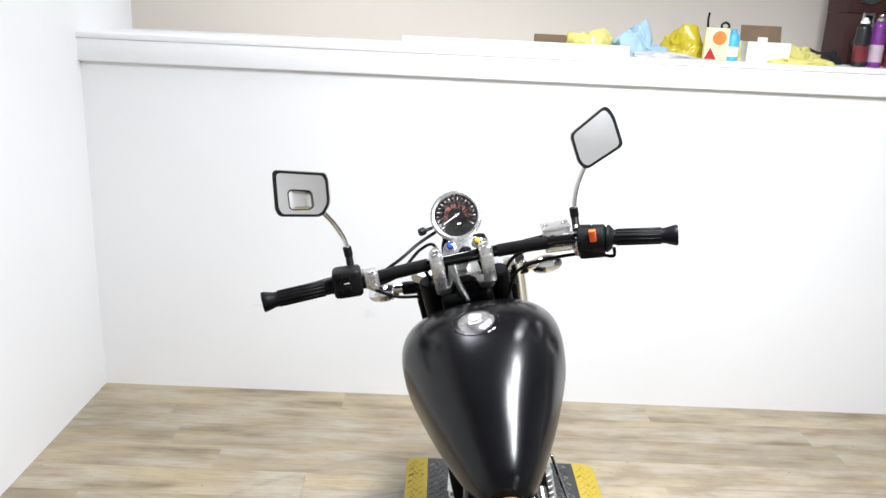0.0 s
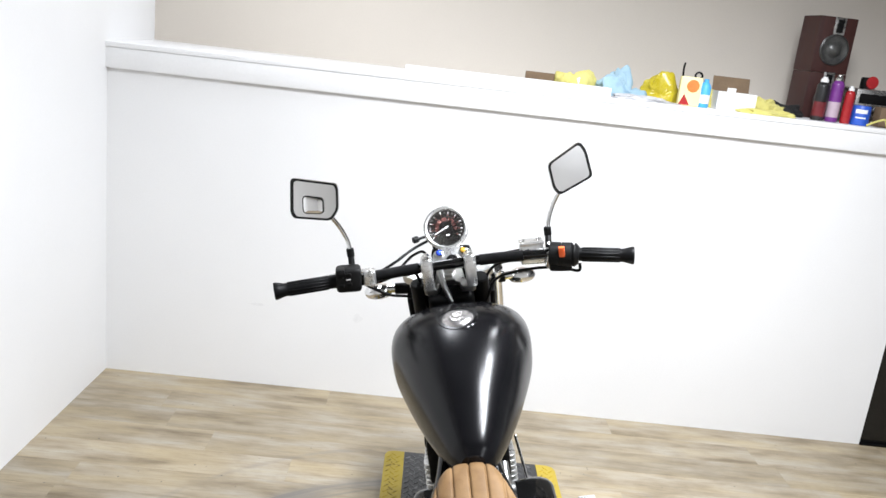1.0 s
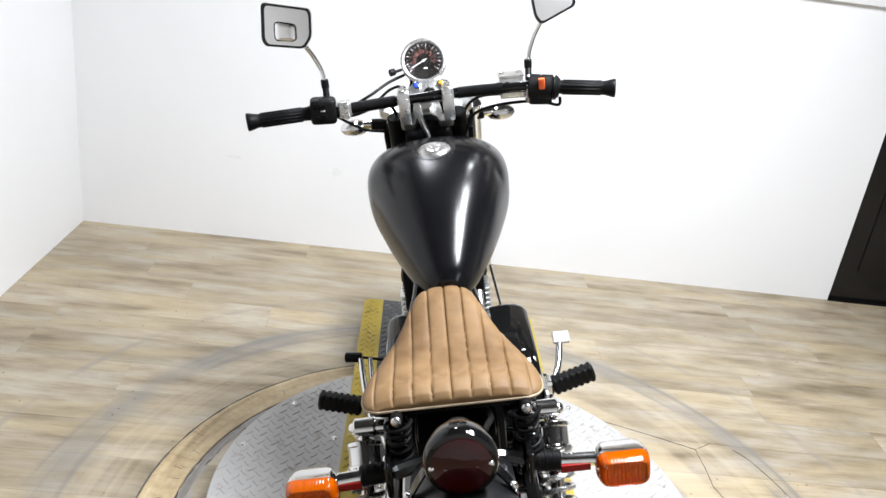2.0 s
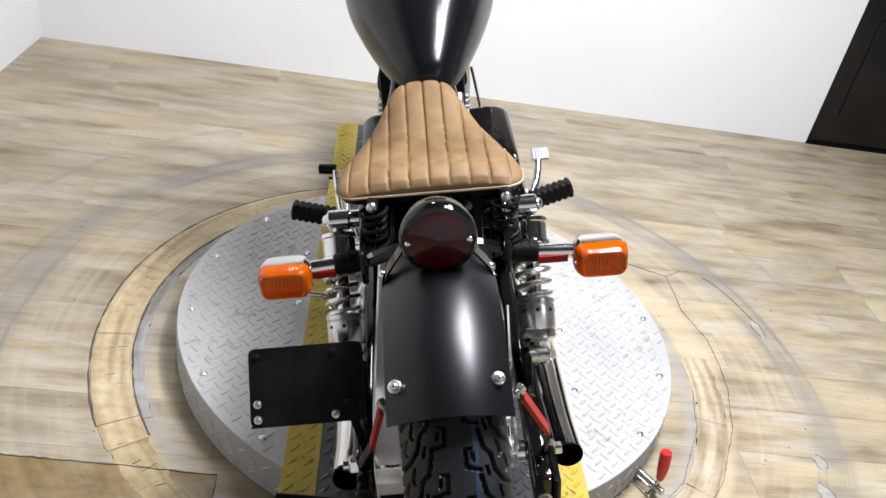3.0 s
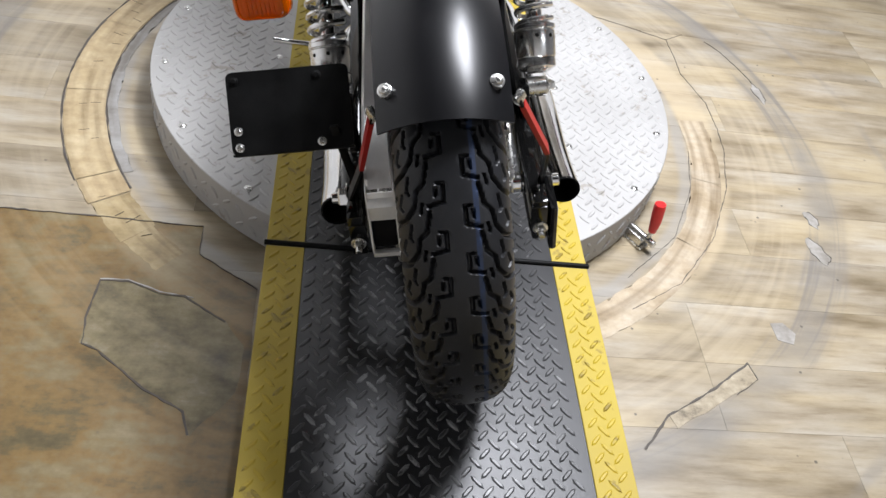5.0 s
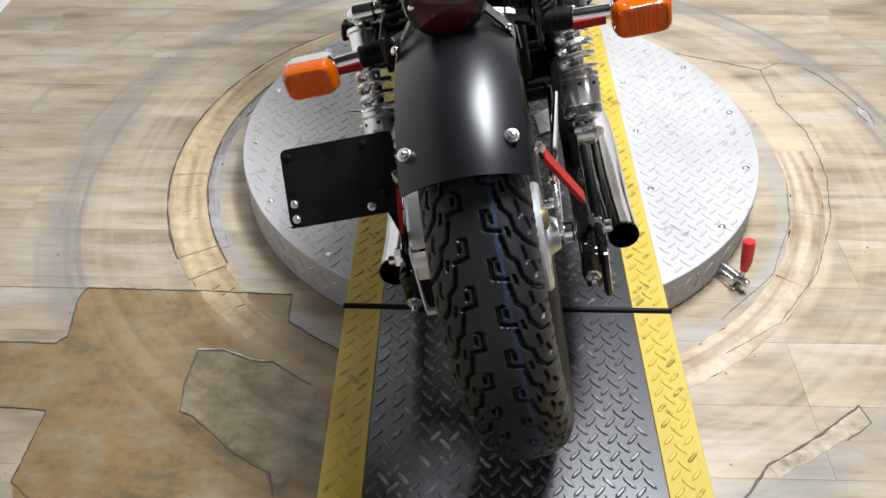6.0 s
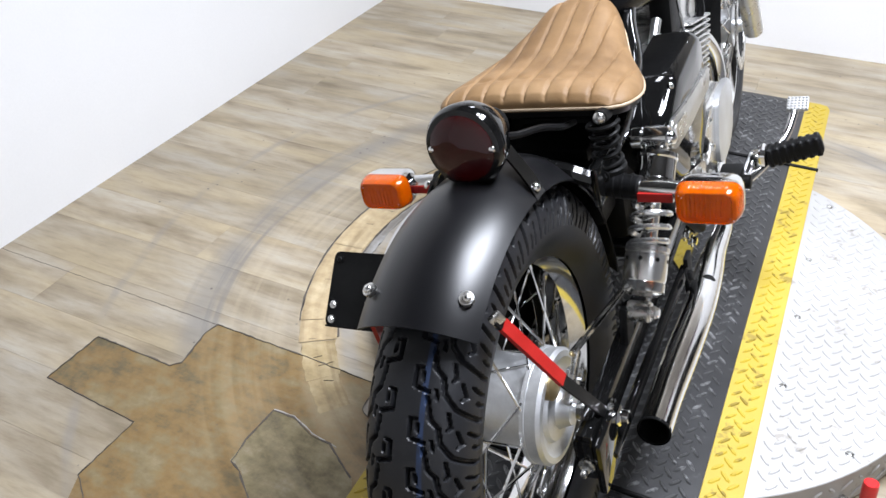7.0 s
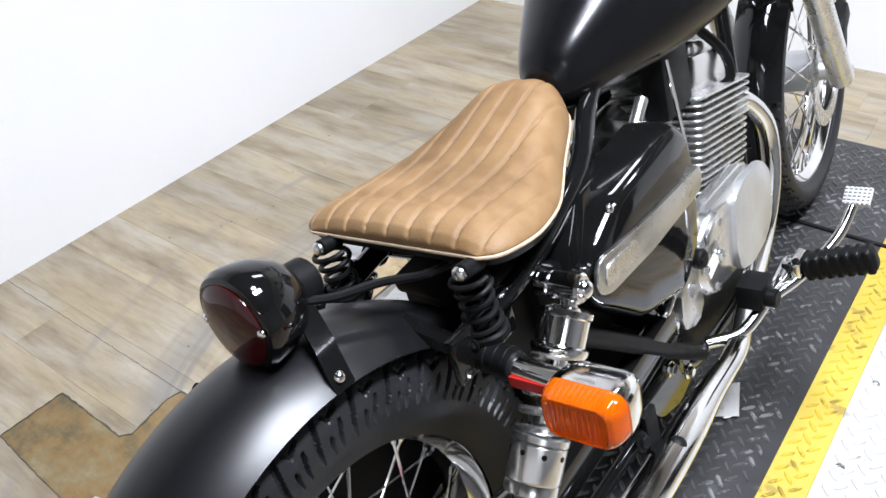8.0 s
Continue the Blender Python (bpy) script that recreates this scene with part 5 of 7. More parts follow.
def side_cover(side):
    thin = 1.0 if side > 0 else 0.74
    o = rounded([(0.330, 0.530), (0.350, 0.562), (0.415, 0.594), (0.595, 0.606), (0.620, 0.586), (0.634, 0.524), (0.622, 0.415), (0.565, 0.362), (0.44, 0.402), (0.352, 0.482)], 0.020, 5)
    cy, cz = 0.48, 0.53
    secs = [[(side * x * thin, cy + (y - cy) * k, cz + (z - cz) * k) for y, z in o] for x, k in ((0.085, 0.97), (0.118, 1.0), (0.135, 0.99), (0.148, 0.95), (0.156, 0.885), (0.158, 0.84), (0.160, 0.5), (0.160, 0.05))]
    body = part("side_cover", rings(secs), GLOSS, BIKE, "gloss black side cover with a chrome strip")
    s = rounded([(0.334, 0.520), (0.346, 0.556), (0.47, 0.541), (0.622, 0.530), (0.617, 0.496), (0.47, 0.496), (0.36, 0.506)], 0.012, 4)
    strip = part("chrome_strip", prism(s, 0.006, side_plane(0.158 if side > 0 else -0.1225), 0.002), ALU, body, "chrome trim strip")
    b = rounded([(0.350, 0.518), (0.356, 0.544), (0.43, 0.537), (0.43, 0.512)], 0.012, 4)
    part("badge", prism(b, 0.002, side_plane(0.1642 if side > 0 else -0.1247), 0.0006, 1), STEEL, strip)
    part("rivet", dome((side * 0.150 * thin, 0.41, 0.585), (side, 0, 0.4), 0.006, 0.004), CHROME, body)


side_cover(1)
side_cover(-1)

# ---- tank ----
# y, half width, top, widest height, bottom
TANK_ROWS = [(0.515, 0.024, 0.715, 0.690, 0.664), (0.530, 0.040, 0.736, 0.695, 0.654), (0.57, 0.061, 0.768, 0.705, 0.645), (0.63, 0.086, 0.810, 0.720, 0.638), (0.70, 0.113, 0.848, 0.742, 0.634), (0.77, 0.136, 0.874, 0.762, 0.634), (0.83, 0.153, 0.884, 0.775, 0.642), (0.885, 0.158, 0.882, 0.778, 0.655), (0.93, 0.155, 0.871, 0.778, 0.672), (0.965, 0.143, 0.855, 0.777, 0.692), (0.985, 0.122, 0.838, 0.775, 0.710), (0.995, 0.085, 0.815, 0.772, 0.735)]


def tank_point(y, a):
    w, top, wide, low = smooth_table(TANK_ROWS, y)
    c, s = math.cos(a), math.sin(a)
    x = w * math.copysign(abs(c) ** 0.80, c)
    z = wide + (top - wide) * abs(s) ** 0.86 if s >= 0 else wide - (wide - low) * abs(s) ** 0.75
    return Vector((x, y, z))


def tank_mesh():
    secs = []
    for i in range(73):
        y = 0.515 + 0.48 * (0.5 - 0.5 * math.cos(math.pi * i / 72))
        ring = []
        for k in range(72):
            p = tank_point(y, 2 * math.pi * k / 72)
            d = (p - Vector((0.137, 0.785, 0.823))).length
            if d < 0.02 and p.x > 0:
                p -= Vector((0.004, 0.0, 0.003)) * (1 - d / 0.02)
            ring.append(p)
        secs.append(ring)
    return rings(secs)


TANKOB = part("fuel_tank", tank_mesh(), TANK, BIKE, "satin black teardrop fuel tank with a small dent", 50)
TANKOB.location = (0.010, 0.014, -0.013)
CAPM = Matrix.Translation((0.0, 0.805, 0.874)) @ Matrix.Rotation(radians(9), 4, "X") @ Matrix.Diagonal((0.83, 0.83, 1, 1))
CAPOB = part("filler_cap", lathe([(0.043, -0.004), (0.043, 0.004), (0.038, 0.010), (0.024, 0.014), (0.0001, 0.0155)], CAPM, 36), CAPMETAL, TANKOB, "polished filler cap")
part("key_flap", moved(prism(rounded([(-0.016, -0.008), (0.0, -0.020), (0.016, -0.008), (0.012, 0.012), (-0.012, 0.012)], 0.004), 0.0040, pose(0, 0, 0.0135), 0.0010, 1), CAPM), CAPMETAL, CAPOB, "flush lock flap")
part("cap_ring", moved(lathe([(0.057, -0.012), (0.057, 0.003), (0.052, 0.0055), (0.0435, 0.001)], None, 40), CAPM), GLOSS, CAPOB)

# ---- fork, bars and instruments ----
AXF = Vector((0, FRONT_Y, FRONT_R))
HEADT = Vector((0, 1.035, 0.905))
FWAY = (HEADT - Vector((0, FRONT_Y - 0.03, FRONT_R))).normalized()
for side in (-1, 1):
    o = Vector((side * 0.094, 0, 0))
    low = AXF + o + Vector((0, -0.028, -0.015))
    leg = part("fork_leg", join(rod(low, low + FWAY * 0.33, 0.0245, 20), rod(low + FWAY * 0.325, low + FWAY * 0.345, 0.027, 20), rod(low + Vector((0, 0.0, 0.015)), low + Vector((0, 0.034, 0.015)), 0.016)), FIN, BIKE, "silver front fork leg")
    part("stanchion", rod(low + FWAY * 0.34, low + FWAY * 0.705, 0.0172, 20), CHROME, leg, "chrome fork tube")
    part("fork_cap", rod(low + FWAY * 0.700, low + FWAY * 0.716, 0.0185, 20), CHROME, leg)
part("head_cover", join(box(0.110, 0.060, 0.075, pose(0, 1.018, 0.842, 26), 0.016, 3), rod((-0.072, 1.035, 0.815), (-0.072, 0.998, 0.900), 0.020, 16), rod((0.072, 1.035, 0.815), (0.072, 0.998, 0.900), 0.020, 16), box(0.150, 0.030, 0.040, pose(0, 1.050, 0.800, 26), 0.010)), SATIN, BIKE, "black fork shrouds and loom below the bars")
part("front_axle", join(rod(AXF + Vector((-0.108, 0, 0)), AXF + Vector((0.106, 0, 0)), 0.008), bolt(AXF + Vector((0.105, 0, 0)), (1, 0, 0), 0.010, 0.006)), STEEL, BIKE)
part("front_fender", fender(0.330, 0.048, 0.028, -78, 22, wheel_pose(FRONT_Y, FRONT_R), 36), GLOSS, BIKE, "gloss black front mudguard")
part("brake_disc", rings([[(r * math.cos(2 * math.pi * i / 48), r * math.sin(2 * math.pi * i / 48), h) for i in range(48)] for r, h in ((0.118, 0.058), (0.118, 0.062), (0.085, 0.062), (0.085, 0.058), (0.118, 0.058))], True, False), STEEL, BIKE).data.transform(wheel_pose(FRONT_Y, FRONT_R))
part("brake_caliper", box(0.04, 0.070, 0.045, pose(0.066, FRONT_Y + 0.075, FRONT_R + 0.080, 35), 0.010), SATIN, BIKE, "black front brake caliper")

TOPC = Matrix.Translation((0, 1.015, 0.915)) @ Matrix.Rotation(radians(26), 4, "X")
part("top_yoke", moved(join(prism(rounded([(-0.112, 0.012), (-0.080, -0.008), (-0.062, -0.044), (-0.028, -0.050), (-0.022, -0.022), (0.022, -0.022), (0.028, -0.050), (0.062, -0.044), (0.080, -0.008), (0.112, 0.012), (0.105, 0.040), (0.04, 0.05), (-0.04, 0.05), (-0.105, 0.040)], 0.010), 0.022, None, 0.004), rod((0, 0, 0.02), (0, 0, 0.034), 0.016, 6)), TOPC), ALU, BIKE, "polished top yoke")
part("lower_yoke", moved(prism(rounded([(-0.115, -0.02), (-0.05, -0.05), (0.05, -0.05), (0.115, -0.02), (0.105, 0.035), (-0.105, 0.035)], 0.02), 0.035, None, 0.005), Matrix.Translation((0, 1.085, 0.745)) @ Matrix.Rotation(radians(26), 4, "X")), SATIN, BIKE, "black lower yoke")
BAR = [(-0.384, 0.896, 0.974), (-0.33, 0.910, 0.973), (-0.245, 0.930, 0.971), (-0.18, 0.942, 0.968), (-0.09, 0.952, 0.971), (0, 0.953, 0.974), (0.09, 0.951, 0.976), (0.19, 0.938, 0.977), (0.25, 0.926, 0.976), (0.325, 0.905, 0.972), (0.407, 0.883, 0.965)]
BARS = part("handlebar", tube(BAR, 0.0115, 14, 6), GLOSS, BIKE, "wide black handlebar")
part("bar_sleeve", tube([(-0.175, 0.942, 0.9682), (-0.11, 0.950, 0.9703), (-0.065, 0.952, 0.972)], 0.0128, 14, 4), RUBBER, BARS)
part("bar_sleeve", tube([(0.075, 0.951, 0.9757), (0.12, 0.948, 0.9765), (0.175, 0.940, 0.977)], 0.0128, 14, 4), RUBBER, BARS)
for x in (-0.047, 0.052):
    riser = part("bar_clamp", join(box(0.027, 0.044, 0.040, pose(x, 0.950, 0.977), 0.009, 3), box(0.025, 0.034, 0.062, pose(x, 0.946, 0.951, 6), 0.006, 2)), FIN, BARS, "polished handlebar clamp")
    for dy in (-0.013, 0.013):
        part("bolt", bolt((x, 0.950 + dy, 0.9965), (0, 0, 1), 0.0058, 0.005), STEEL, riser)
for side in (-1, 1):
    e, i = Vector(BAR[0] if side < 0 else BAR[-1]), Vector((-0.252, 0.928, 0.9712) if side < 0 else (0.283, 0.916, 0.974))
    m, n = along(i, e), (Vector(e) - Vector(i)).length
    prof = [(0.0140, 0), (0.0165, 0.003), (0.0152, 0.008)]
    for k in range(9):
        h = 0.014 + (n - 0.04) * k / 8
        prof += [(0.0152, h), (0.0147, h + 0.003)]
    prof += [(0.0152, n - 0.016), (0.0180, n - 0.006), (0.0200, n + 0.002), (0.0190, n + 0.006), (0.012, n + 0.007)]
    grip = part("grip", lathe(prof, m, 24), RUBBER, BARS, "black rubber grip")
    for k in range(14):
        s = 2 * math.pi * k / 14
        part("rib", moved(box(0.0022, 0.0022, n - 0.045, pose(0.0152 * math.cos(s), 0.0152 * math.sin(s), n / 2 - 0.002), 0.0008, 1), m), RUBBER, grip)

# Left switches and clutch perch.
SW = part("switch_housing", join(box(0.058, 0.050, 0.056, pose(-0.222, 0.934, 0.981, 0, 4, 6), 0.012, 3), box(0.020, 0.03, 0.014, pose(-0.236, 0.915, 1.004, 0, 0, 6), 0.004)), PLASTIC, BARS, "black left switch housing")
for x, z, w in ((-0.236, 0.992, 0.010), (-0.218, 0.996, 0.012), (-0.236, 0.972, 0.012), (-0.218, 0.974, 0.010)):
    part("switch_button", box(w, 0.006, 0.007, pose(x, 0.9075, z), 0.0015), SATIN, SW)
for x, z in ((-0.236, 0.983), (-0.220, 0.985)):
    part("switch_print", box(0.010, 0.001, 0.0022, pose(x, 0.9085, z)), WHITE, SW)
CLUTCH = part("clutch_perch", join(box(0.030, 0.040, 0.036, pose(-0.173, 0.942, 0.987), 0.009, 3), box(0.030, 0.05, 0.014, pose(-0.180, 0.968, 0.975), 0.004)), FIN, BARS, "polished clutch lever perch")
for z in (0.998, 0.976):
    part("bolt", bolt((-0.168, 0.922, z), (0, -1, 0.2), 0.0055, 0.005), STEEL, CLUTCH)
SW.location, CLUTCH.location = (-0.004, 0, -0.008), (-0.006, 0, -0.018)
part("clutch_lever", tube([(-0.180, 0.985, 0.970), (-0.22, 1.000, 0.966), (-0.30, 0.990, 0.962), (-0.385, 0.968, 0.955)], 0.0062, 10, 6), POLISH, BARS, "polished clutch lever")
# Right switches and front brake.
SWR = part("throttle_housing", join(lathe([(0.024, 0), (0.0275, 0.003), (0.0275, 0.024), (0.0255, 0.026), (0.0275, 0.028), (0.0275, 0.050), (0.022, 0.054)], along((0.246, 0.927, 0.981), (0.330, 0.905, 0.973)), 28), box(0.05, 0.03, 0.02, pose(0.268, 0.920, 0.952, 0, 6), 0.006)), PLASTIC, BARS, "black throttle and switch housing")
part("stop_switch", box(0.013, 0.010, 0.024, pose(0.270, 0.8945, 0.992, 12, 0, -12), 0.002), ORANGE, SWR, "orange stop switch")
SWR.location = (-0.014, 0, -0.003)
part("throttle_collar", lathe([(0.020, 0), (0.0265, 0.002), (0.0265, 0.006), (0.019, 0.014)], along((0.297, 0.914, 0.976), (0.400, 0.887, 0.960)), 28), PLASTIC, SWR)
MASTER = part("brake_master_cylinder", join(box(0.052, 0.045, 0.030, pose(0.190, 0.965, 1.014), 0.005), box(0.056, 0.048, 0.007, pose(0.190, 0.965, 1.031), 0.003), rod((0.165, 0.965, 0.992), (0.240, 0.965, 0.988), 0.014), box(0.022, 0.042, 0.044, pose(0.228, 0.940, 0.994), 0.008)), FIN, BARS, "silver front brake master cylinder")
part("sight_glass", rod((0.180, 0.944, 1.010), (0.180, 0.939, 1.010), 0.010, 18), PLASTIC, MASTER)
for u in (0.171, 0.209):
    part("bolt", bolt((u, 0.965, 1.0345), (0, 0, 1), 0.0045, 0.003), STEEL, MASTER)
MASTER.location = (0.006, 0, -0.030)
part("bolt", bolt((0.228, 0.918, 1.002), (0, -1, 0.2), 0.0055, 0.005), STEEL, MASTER)
part("brake_lever", tube([(0.225, 0.985, 0.972), (0.26, 1.000, 0.964), (0.33, 0.985, 0.956), (0.415, 0.955, 0.944)], 0.0062, 10, 6), POLISH, BARS, "polished brake lever")


def mirror(name, outline, y, stem, tip, yaw, label):
    """A mirror: chrome shell, black lip and real glass."""
    cx, cz = sum(p[0] for p in outline) / len(outline), sum(p[1] for p in outline) / len(outline)
    o = rounded([(p[0] - cx, p[1] - cz) for p in outline], 0.011, 5)
    m = Matrix.Translation((cx, y, cz)) @ Matrix.Rotation(radians(yaw), 4, "Z") @ Matrix.Rotation(radians(tip), 4, "X")
    secs = [[(px * k, d, pz * k) for px, pz in o] for k, d in ((0.93, -0.001), (0.955, -0.004), (0.99, -0.004), (1.0, 0.0), (0.99, 0.008), (0.92, 0.018), (0.7, 0.026), (0.3, 0.029))]
    shell = part(name, moved(rings(secs), m), CHROME, BIKE, label)
    part("lip", moved(rings([[(px * k, d, pz * k) for px, pz in o] for k, d in ((0.87, -0.0022), (0.89, -0.0062), (0.985, -0.0062), (1.0, -0.003), (0.985, -0.0005))], True, False), m), GLOSS, shell, "black mirror edge")
    part("mirror_glass", moved(rings([[(px * k, d, pz * k) for px, pz in o] for k, d in ((0.925, -0.001), (0.925, -0.0032), (0.5, -0.0036), (0.02, -0.0038))]), m), MIRROR, shell, "mirror glass")
    part("stem", tube(stem, 0.0052, 10, 6), CHROME, shell, "bent chrome mirror stem")
    foot = Vector(stem[-1])
    part("stem_nut", join(rod(Vector(stem[-2]) + Vector((0, 0, -0.004)), Vector(stem[-2]) + Vector((0, 0, 0.016)), 0.0088, 12), rod(foot + Vector((0, 0, -0.004)), Vector(stem[-2]) + Vector((0, 0, -0.003)), 0.0074, 12)), PLASTIC, shell, "black stem collar")
    return shell


ML = mirror("mirror", [(-0.325, 1.226), (-0.222, 1.204), (-0.218, 1.192), (-0.223, 1.144), (-0.243, 1.121), (-0.329, 1.134), (-0.335, 1.148)], 0.95, [(-0.245, 0.965, 1.122), (-0.232, 0.972, 1.096), (-0.220, 0.975, 1.062), (-0.217, 0.970, 1.030), (-0.217, 0.962, 1.010)], -6, -8, "chrome-backed rectangular mirror with a small inset mirror")


def tipped_y(x, z):
    """How far the tipped glass runs back at a spot on it."""
    return 0.105 * (z - 1.161) - 0.139 * (x + 0.281)


oval = rounded([(-0.301, 1.184), (-0.257, 1.175), (-0.260, 1.140), (-0.305, 1.145)], 0.010, 5)
part("blind_spot_mirror", rings([[(-0.281 + (x + 0.281) * k, d + tipped_y(x, z) * k, 1.161 + (z - 1.161) * k) for x, z in oval] for k, d in ((1.0, 0.9475), (1.0, 0.943), (0.93, 0.9420), (0.5, 0.9415), (0.02, 0.9413))]), [MIRROR], ML, "small stick-on convex mirror")
part("blind_spot_rim", rings([[(-0.281 + (x + 0.281) * k, d + tipped_y(x, z) * k, 1.161 + (z - 1.161) * k) for x, z in oval] for k, d in ((1.0, 0.948), (1.05, 0.947), (1.05, 0.9425), (0.97, 0.9415), (0.95, 0.943))], True, False), GLOSS, ML)
mirror("mirror", [(0.264, 1.193), (0.345, 1.234), (0.358, 1.212), (0.367, 1.150), (0.284, 1.119), (0.271, 1.136)], 0.97, [(0.289, 0.985, 1.121), (0.272, 0.988, 1.090), (0.260, 0.985, 1.058), (0.255, 0.975, 1.030), (0.252, 0.955, 1.008)], -6, 10, "chrome-backed mirror tipped to one side")

# Speedometer with warning lamps.
GC = Vector((0.012, 1.045, 1.056))
GM = Matrix.Translation(GC) @ Matrix.Rotation(radians(60), 4, "X")
GAUGE = part("speedometer", lathe([(0.0001, -0.062), (0.030, -0.060), (0.044, -0.045), (0.048, -0.010), (0.052, -0.004), (0.0535, 0.002), (0.0525, 0.007), (0.0495, 0.010), (0.0465, 0.0095), (0.0435, 0.004)], GM, 56), CHROME, BIKE, "round chrome speedometer with a black dial")
part("bezel", lathe([(0.0535, 0.001), (0.0538, 0.006), (0.0515, 0.0105), (0.0485, 0.0112), (0.0455, 0.0098), (0.0445, 0.006)], GM, 56, False), FIN, GAUGE, "bright polished bezel")
part("dial", lathe([(0.0445, 0.000), (0.0445, 0.0035), (0.0001, 0.0036)], GM, 48), DIAL, GAUGE, "black dial")
part("red_band", moved(rings([[(r * math.cos(radians(a)), r * math.sin(radians(a)), h) for a in range(-20, 201, 6)] for r, h in ((0.017, 0.0037), (0.017, 0.0040), (0.026, 0.0040), (0.026, 0.0037))], False, False), GM), DIALRED, GAUGE, "dark red scale ring")
for k in range(19):
    a = radians(215 - k * 250 / 18)
    big = k % 2 == 0
    part("tick", moved(box(0.0048 if big else 0.0030, 0.0010 if big else 0.0006, 0.0006, pose(0.0375 * math.cos(a), 0.0375 * math.sin(a), 0.0042, 0, 0, math.degrees(a))), GM), WHITE, GAUGE)
for k in range(10):
    a = radians(215 - k * 250 / 9)
    part("numeral_bar", moved(box(0.0038, 0.0026, 0.0004, pose(0.0312 * math.cos(a), 0.0312 * math.sin(a), 0.0042)), GM), DIALRED, GAUGE)
part("odometer", moved(box(0.008, 0.0024, 0.0006, pose(0.003, -0.018, 0.0042), 0.0002, 1), GM), WHITE, GAUGE, "row of small odometer figures as bars")
part("needle", moved(join(box(0.040, 0.0010, 0.0010, pose(0.012 * math.cos(radians(207)), 0.012 * math.sin(radians(207)), 0.0058, 0, 0, 207)), rod((0, 0, 0.004), (0, 0, 0.0070), 0.0022, 18)), GM), WHITE, GAUGE, "white needle")
GL = part("cover_glass", lathe([(0.0448, 0.0066), (0.040, 0.0078), (0.0001, 0.0086)], GM, 40, False), GLASS, GAUGE, "clear cover glass")
GL.visible_shadow = False
part("trip_knob", join(rod((-0.040, 1.030, 1.045), (-0.064, 1.018, 1.043), 0.0035), rod((-0.056, 1.022, 1.044), (-0.068, 1.016, 1.043), 0.008, 14)), PLASTIC, GAUGE, "black trip knob")
PANEL = part("warning_lamp_panel", moved(prism(rounded([(-0.046, -0.026), (0.046, -0.026), (0.042, 0.014), (0.024, 0.020), (-0.024, 0.020), (-0.042, 0.014)], 0.010), 0.022, None, 0.005), Matrix.Translation((0.012, 0.990, 0.974)) @ Matrix.Rotation(radians(48), 4, "X")), FIN, BIKE, "polished panel of warning lamps")
for x, mt, lb in ((-0.016, BLUEGEM, "blue warning lamp"), (0.040, AMBERGEM, "amber warning lamp")):
    gem = part("warning_lamp", lathe([(0.0095, 0.022), (0.0098, 0.027), (0.008, 0.028)], Matrix.Translation((x, 0.990, 0.974)) @ Matrix.Rotation(radians(48), 4, "X") @ pose(0, 0.006, 0), 20), CHROME, PANEL, lb)
    part("jewel", moved(dome((0, 0, 0.027), (0, 0, 1), 0.0072, 0.005), Matrix.Translation((x, 0.990, 0.974)) @ Matrix.Rotation(radians(48), 4, "X") @ pose(0, 0.006, 0)), mt, gem)
part("ignition_lock", moved(join(rod((0, 0, 0.015), (0, 0, 0.030), 0.014, 20), box(0.004, 0.018, 0.010, pose(0, 0, 0.034), 0.001)), Matrix.Translation((0.012, 0.986, 0.966)) @ Matrix.Rotation(radians(48), 4, "X") @ pose(0, -0.006, 0)), SATIN, PANEL, "black ignition lock")
part("headlamp_ears", join(box(0.10, 0.04, 0.06, pose(0.012, 1.075, 0.950, 26), 0.014), rod((-0.088, 1.055, 0.83), (0.088, 1.055, 0.83), 0.018), box(0.014, 0.05, 0.10, pose(-0.100, 1.07, 0.84, 26), 0.006), box(0.014, 0.05, 0.10, pose(0.100, 1.07, 0.84, 26), 0.006)), SATIN, BIKE)
for side in (-1, 1):
    foot = part("front_turn_signal", join(rod((side * 0.098, 1.075, 0.865), (side * 0.135, 1.075, 0.868), 0.014, 16)), RUBBER, BIKE, "small chrome front turn signal")
    part("stalk", rod((side * 0.130, 1.075, 0.868), (side * 0.155, 1.075, 0.870), 0.010, 16), CHROME, foot)
    part("shell", lathe([(0.005, -0.022), (0.016, -0.019), (0.023, -0.009), (0.0245, 0.003), (0.024, 0.008)], Matrix.Translation((side * 0.176, 1.085, 0.862)) @ Matrix.Rotation(radians(-90), 4, "X") @ Matrix.Diagonal((1.45, 0.78, 1, 1)), 24), CHROME, foot, "chrome shell")
    part("lens", lathe([(0.0235, 0.008), (0.022, 0.015), (0.011, 0.019), (0.0001, 0.020)], Matrix.Translation((side * 0.176, 1.085, 0.862)) @ Matrix.Rotation(radians(-90), 4, "X") @ Matrix.Diagonal((1.45, 0.78, 1, 1)), 24), AMBER, foot, "amber lens")

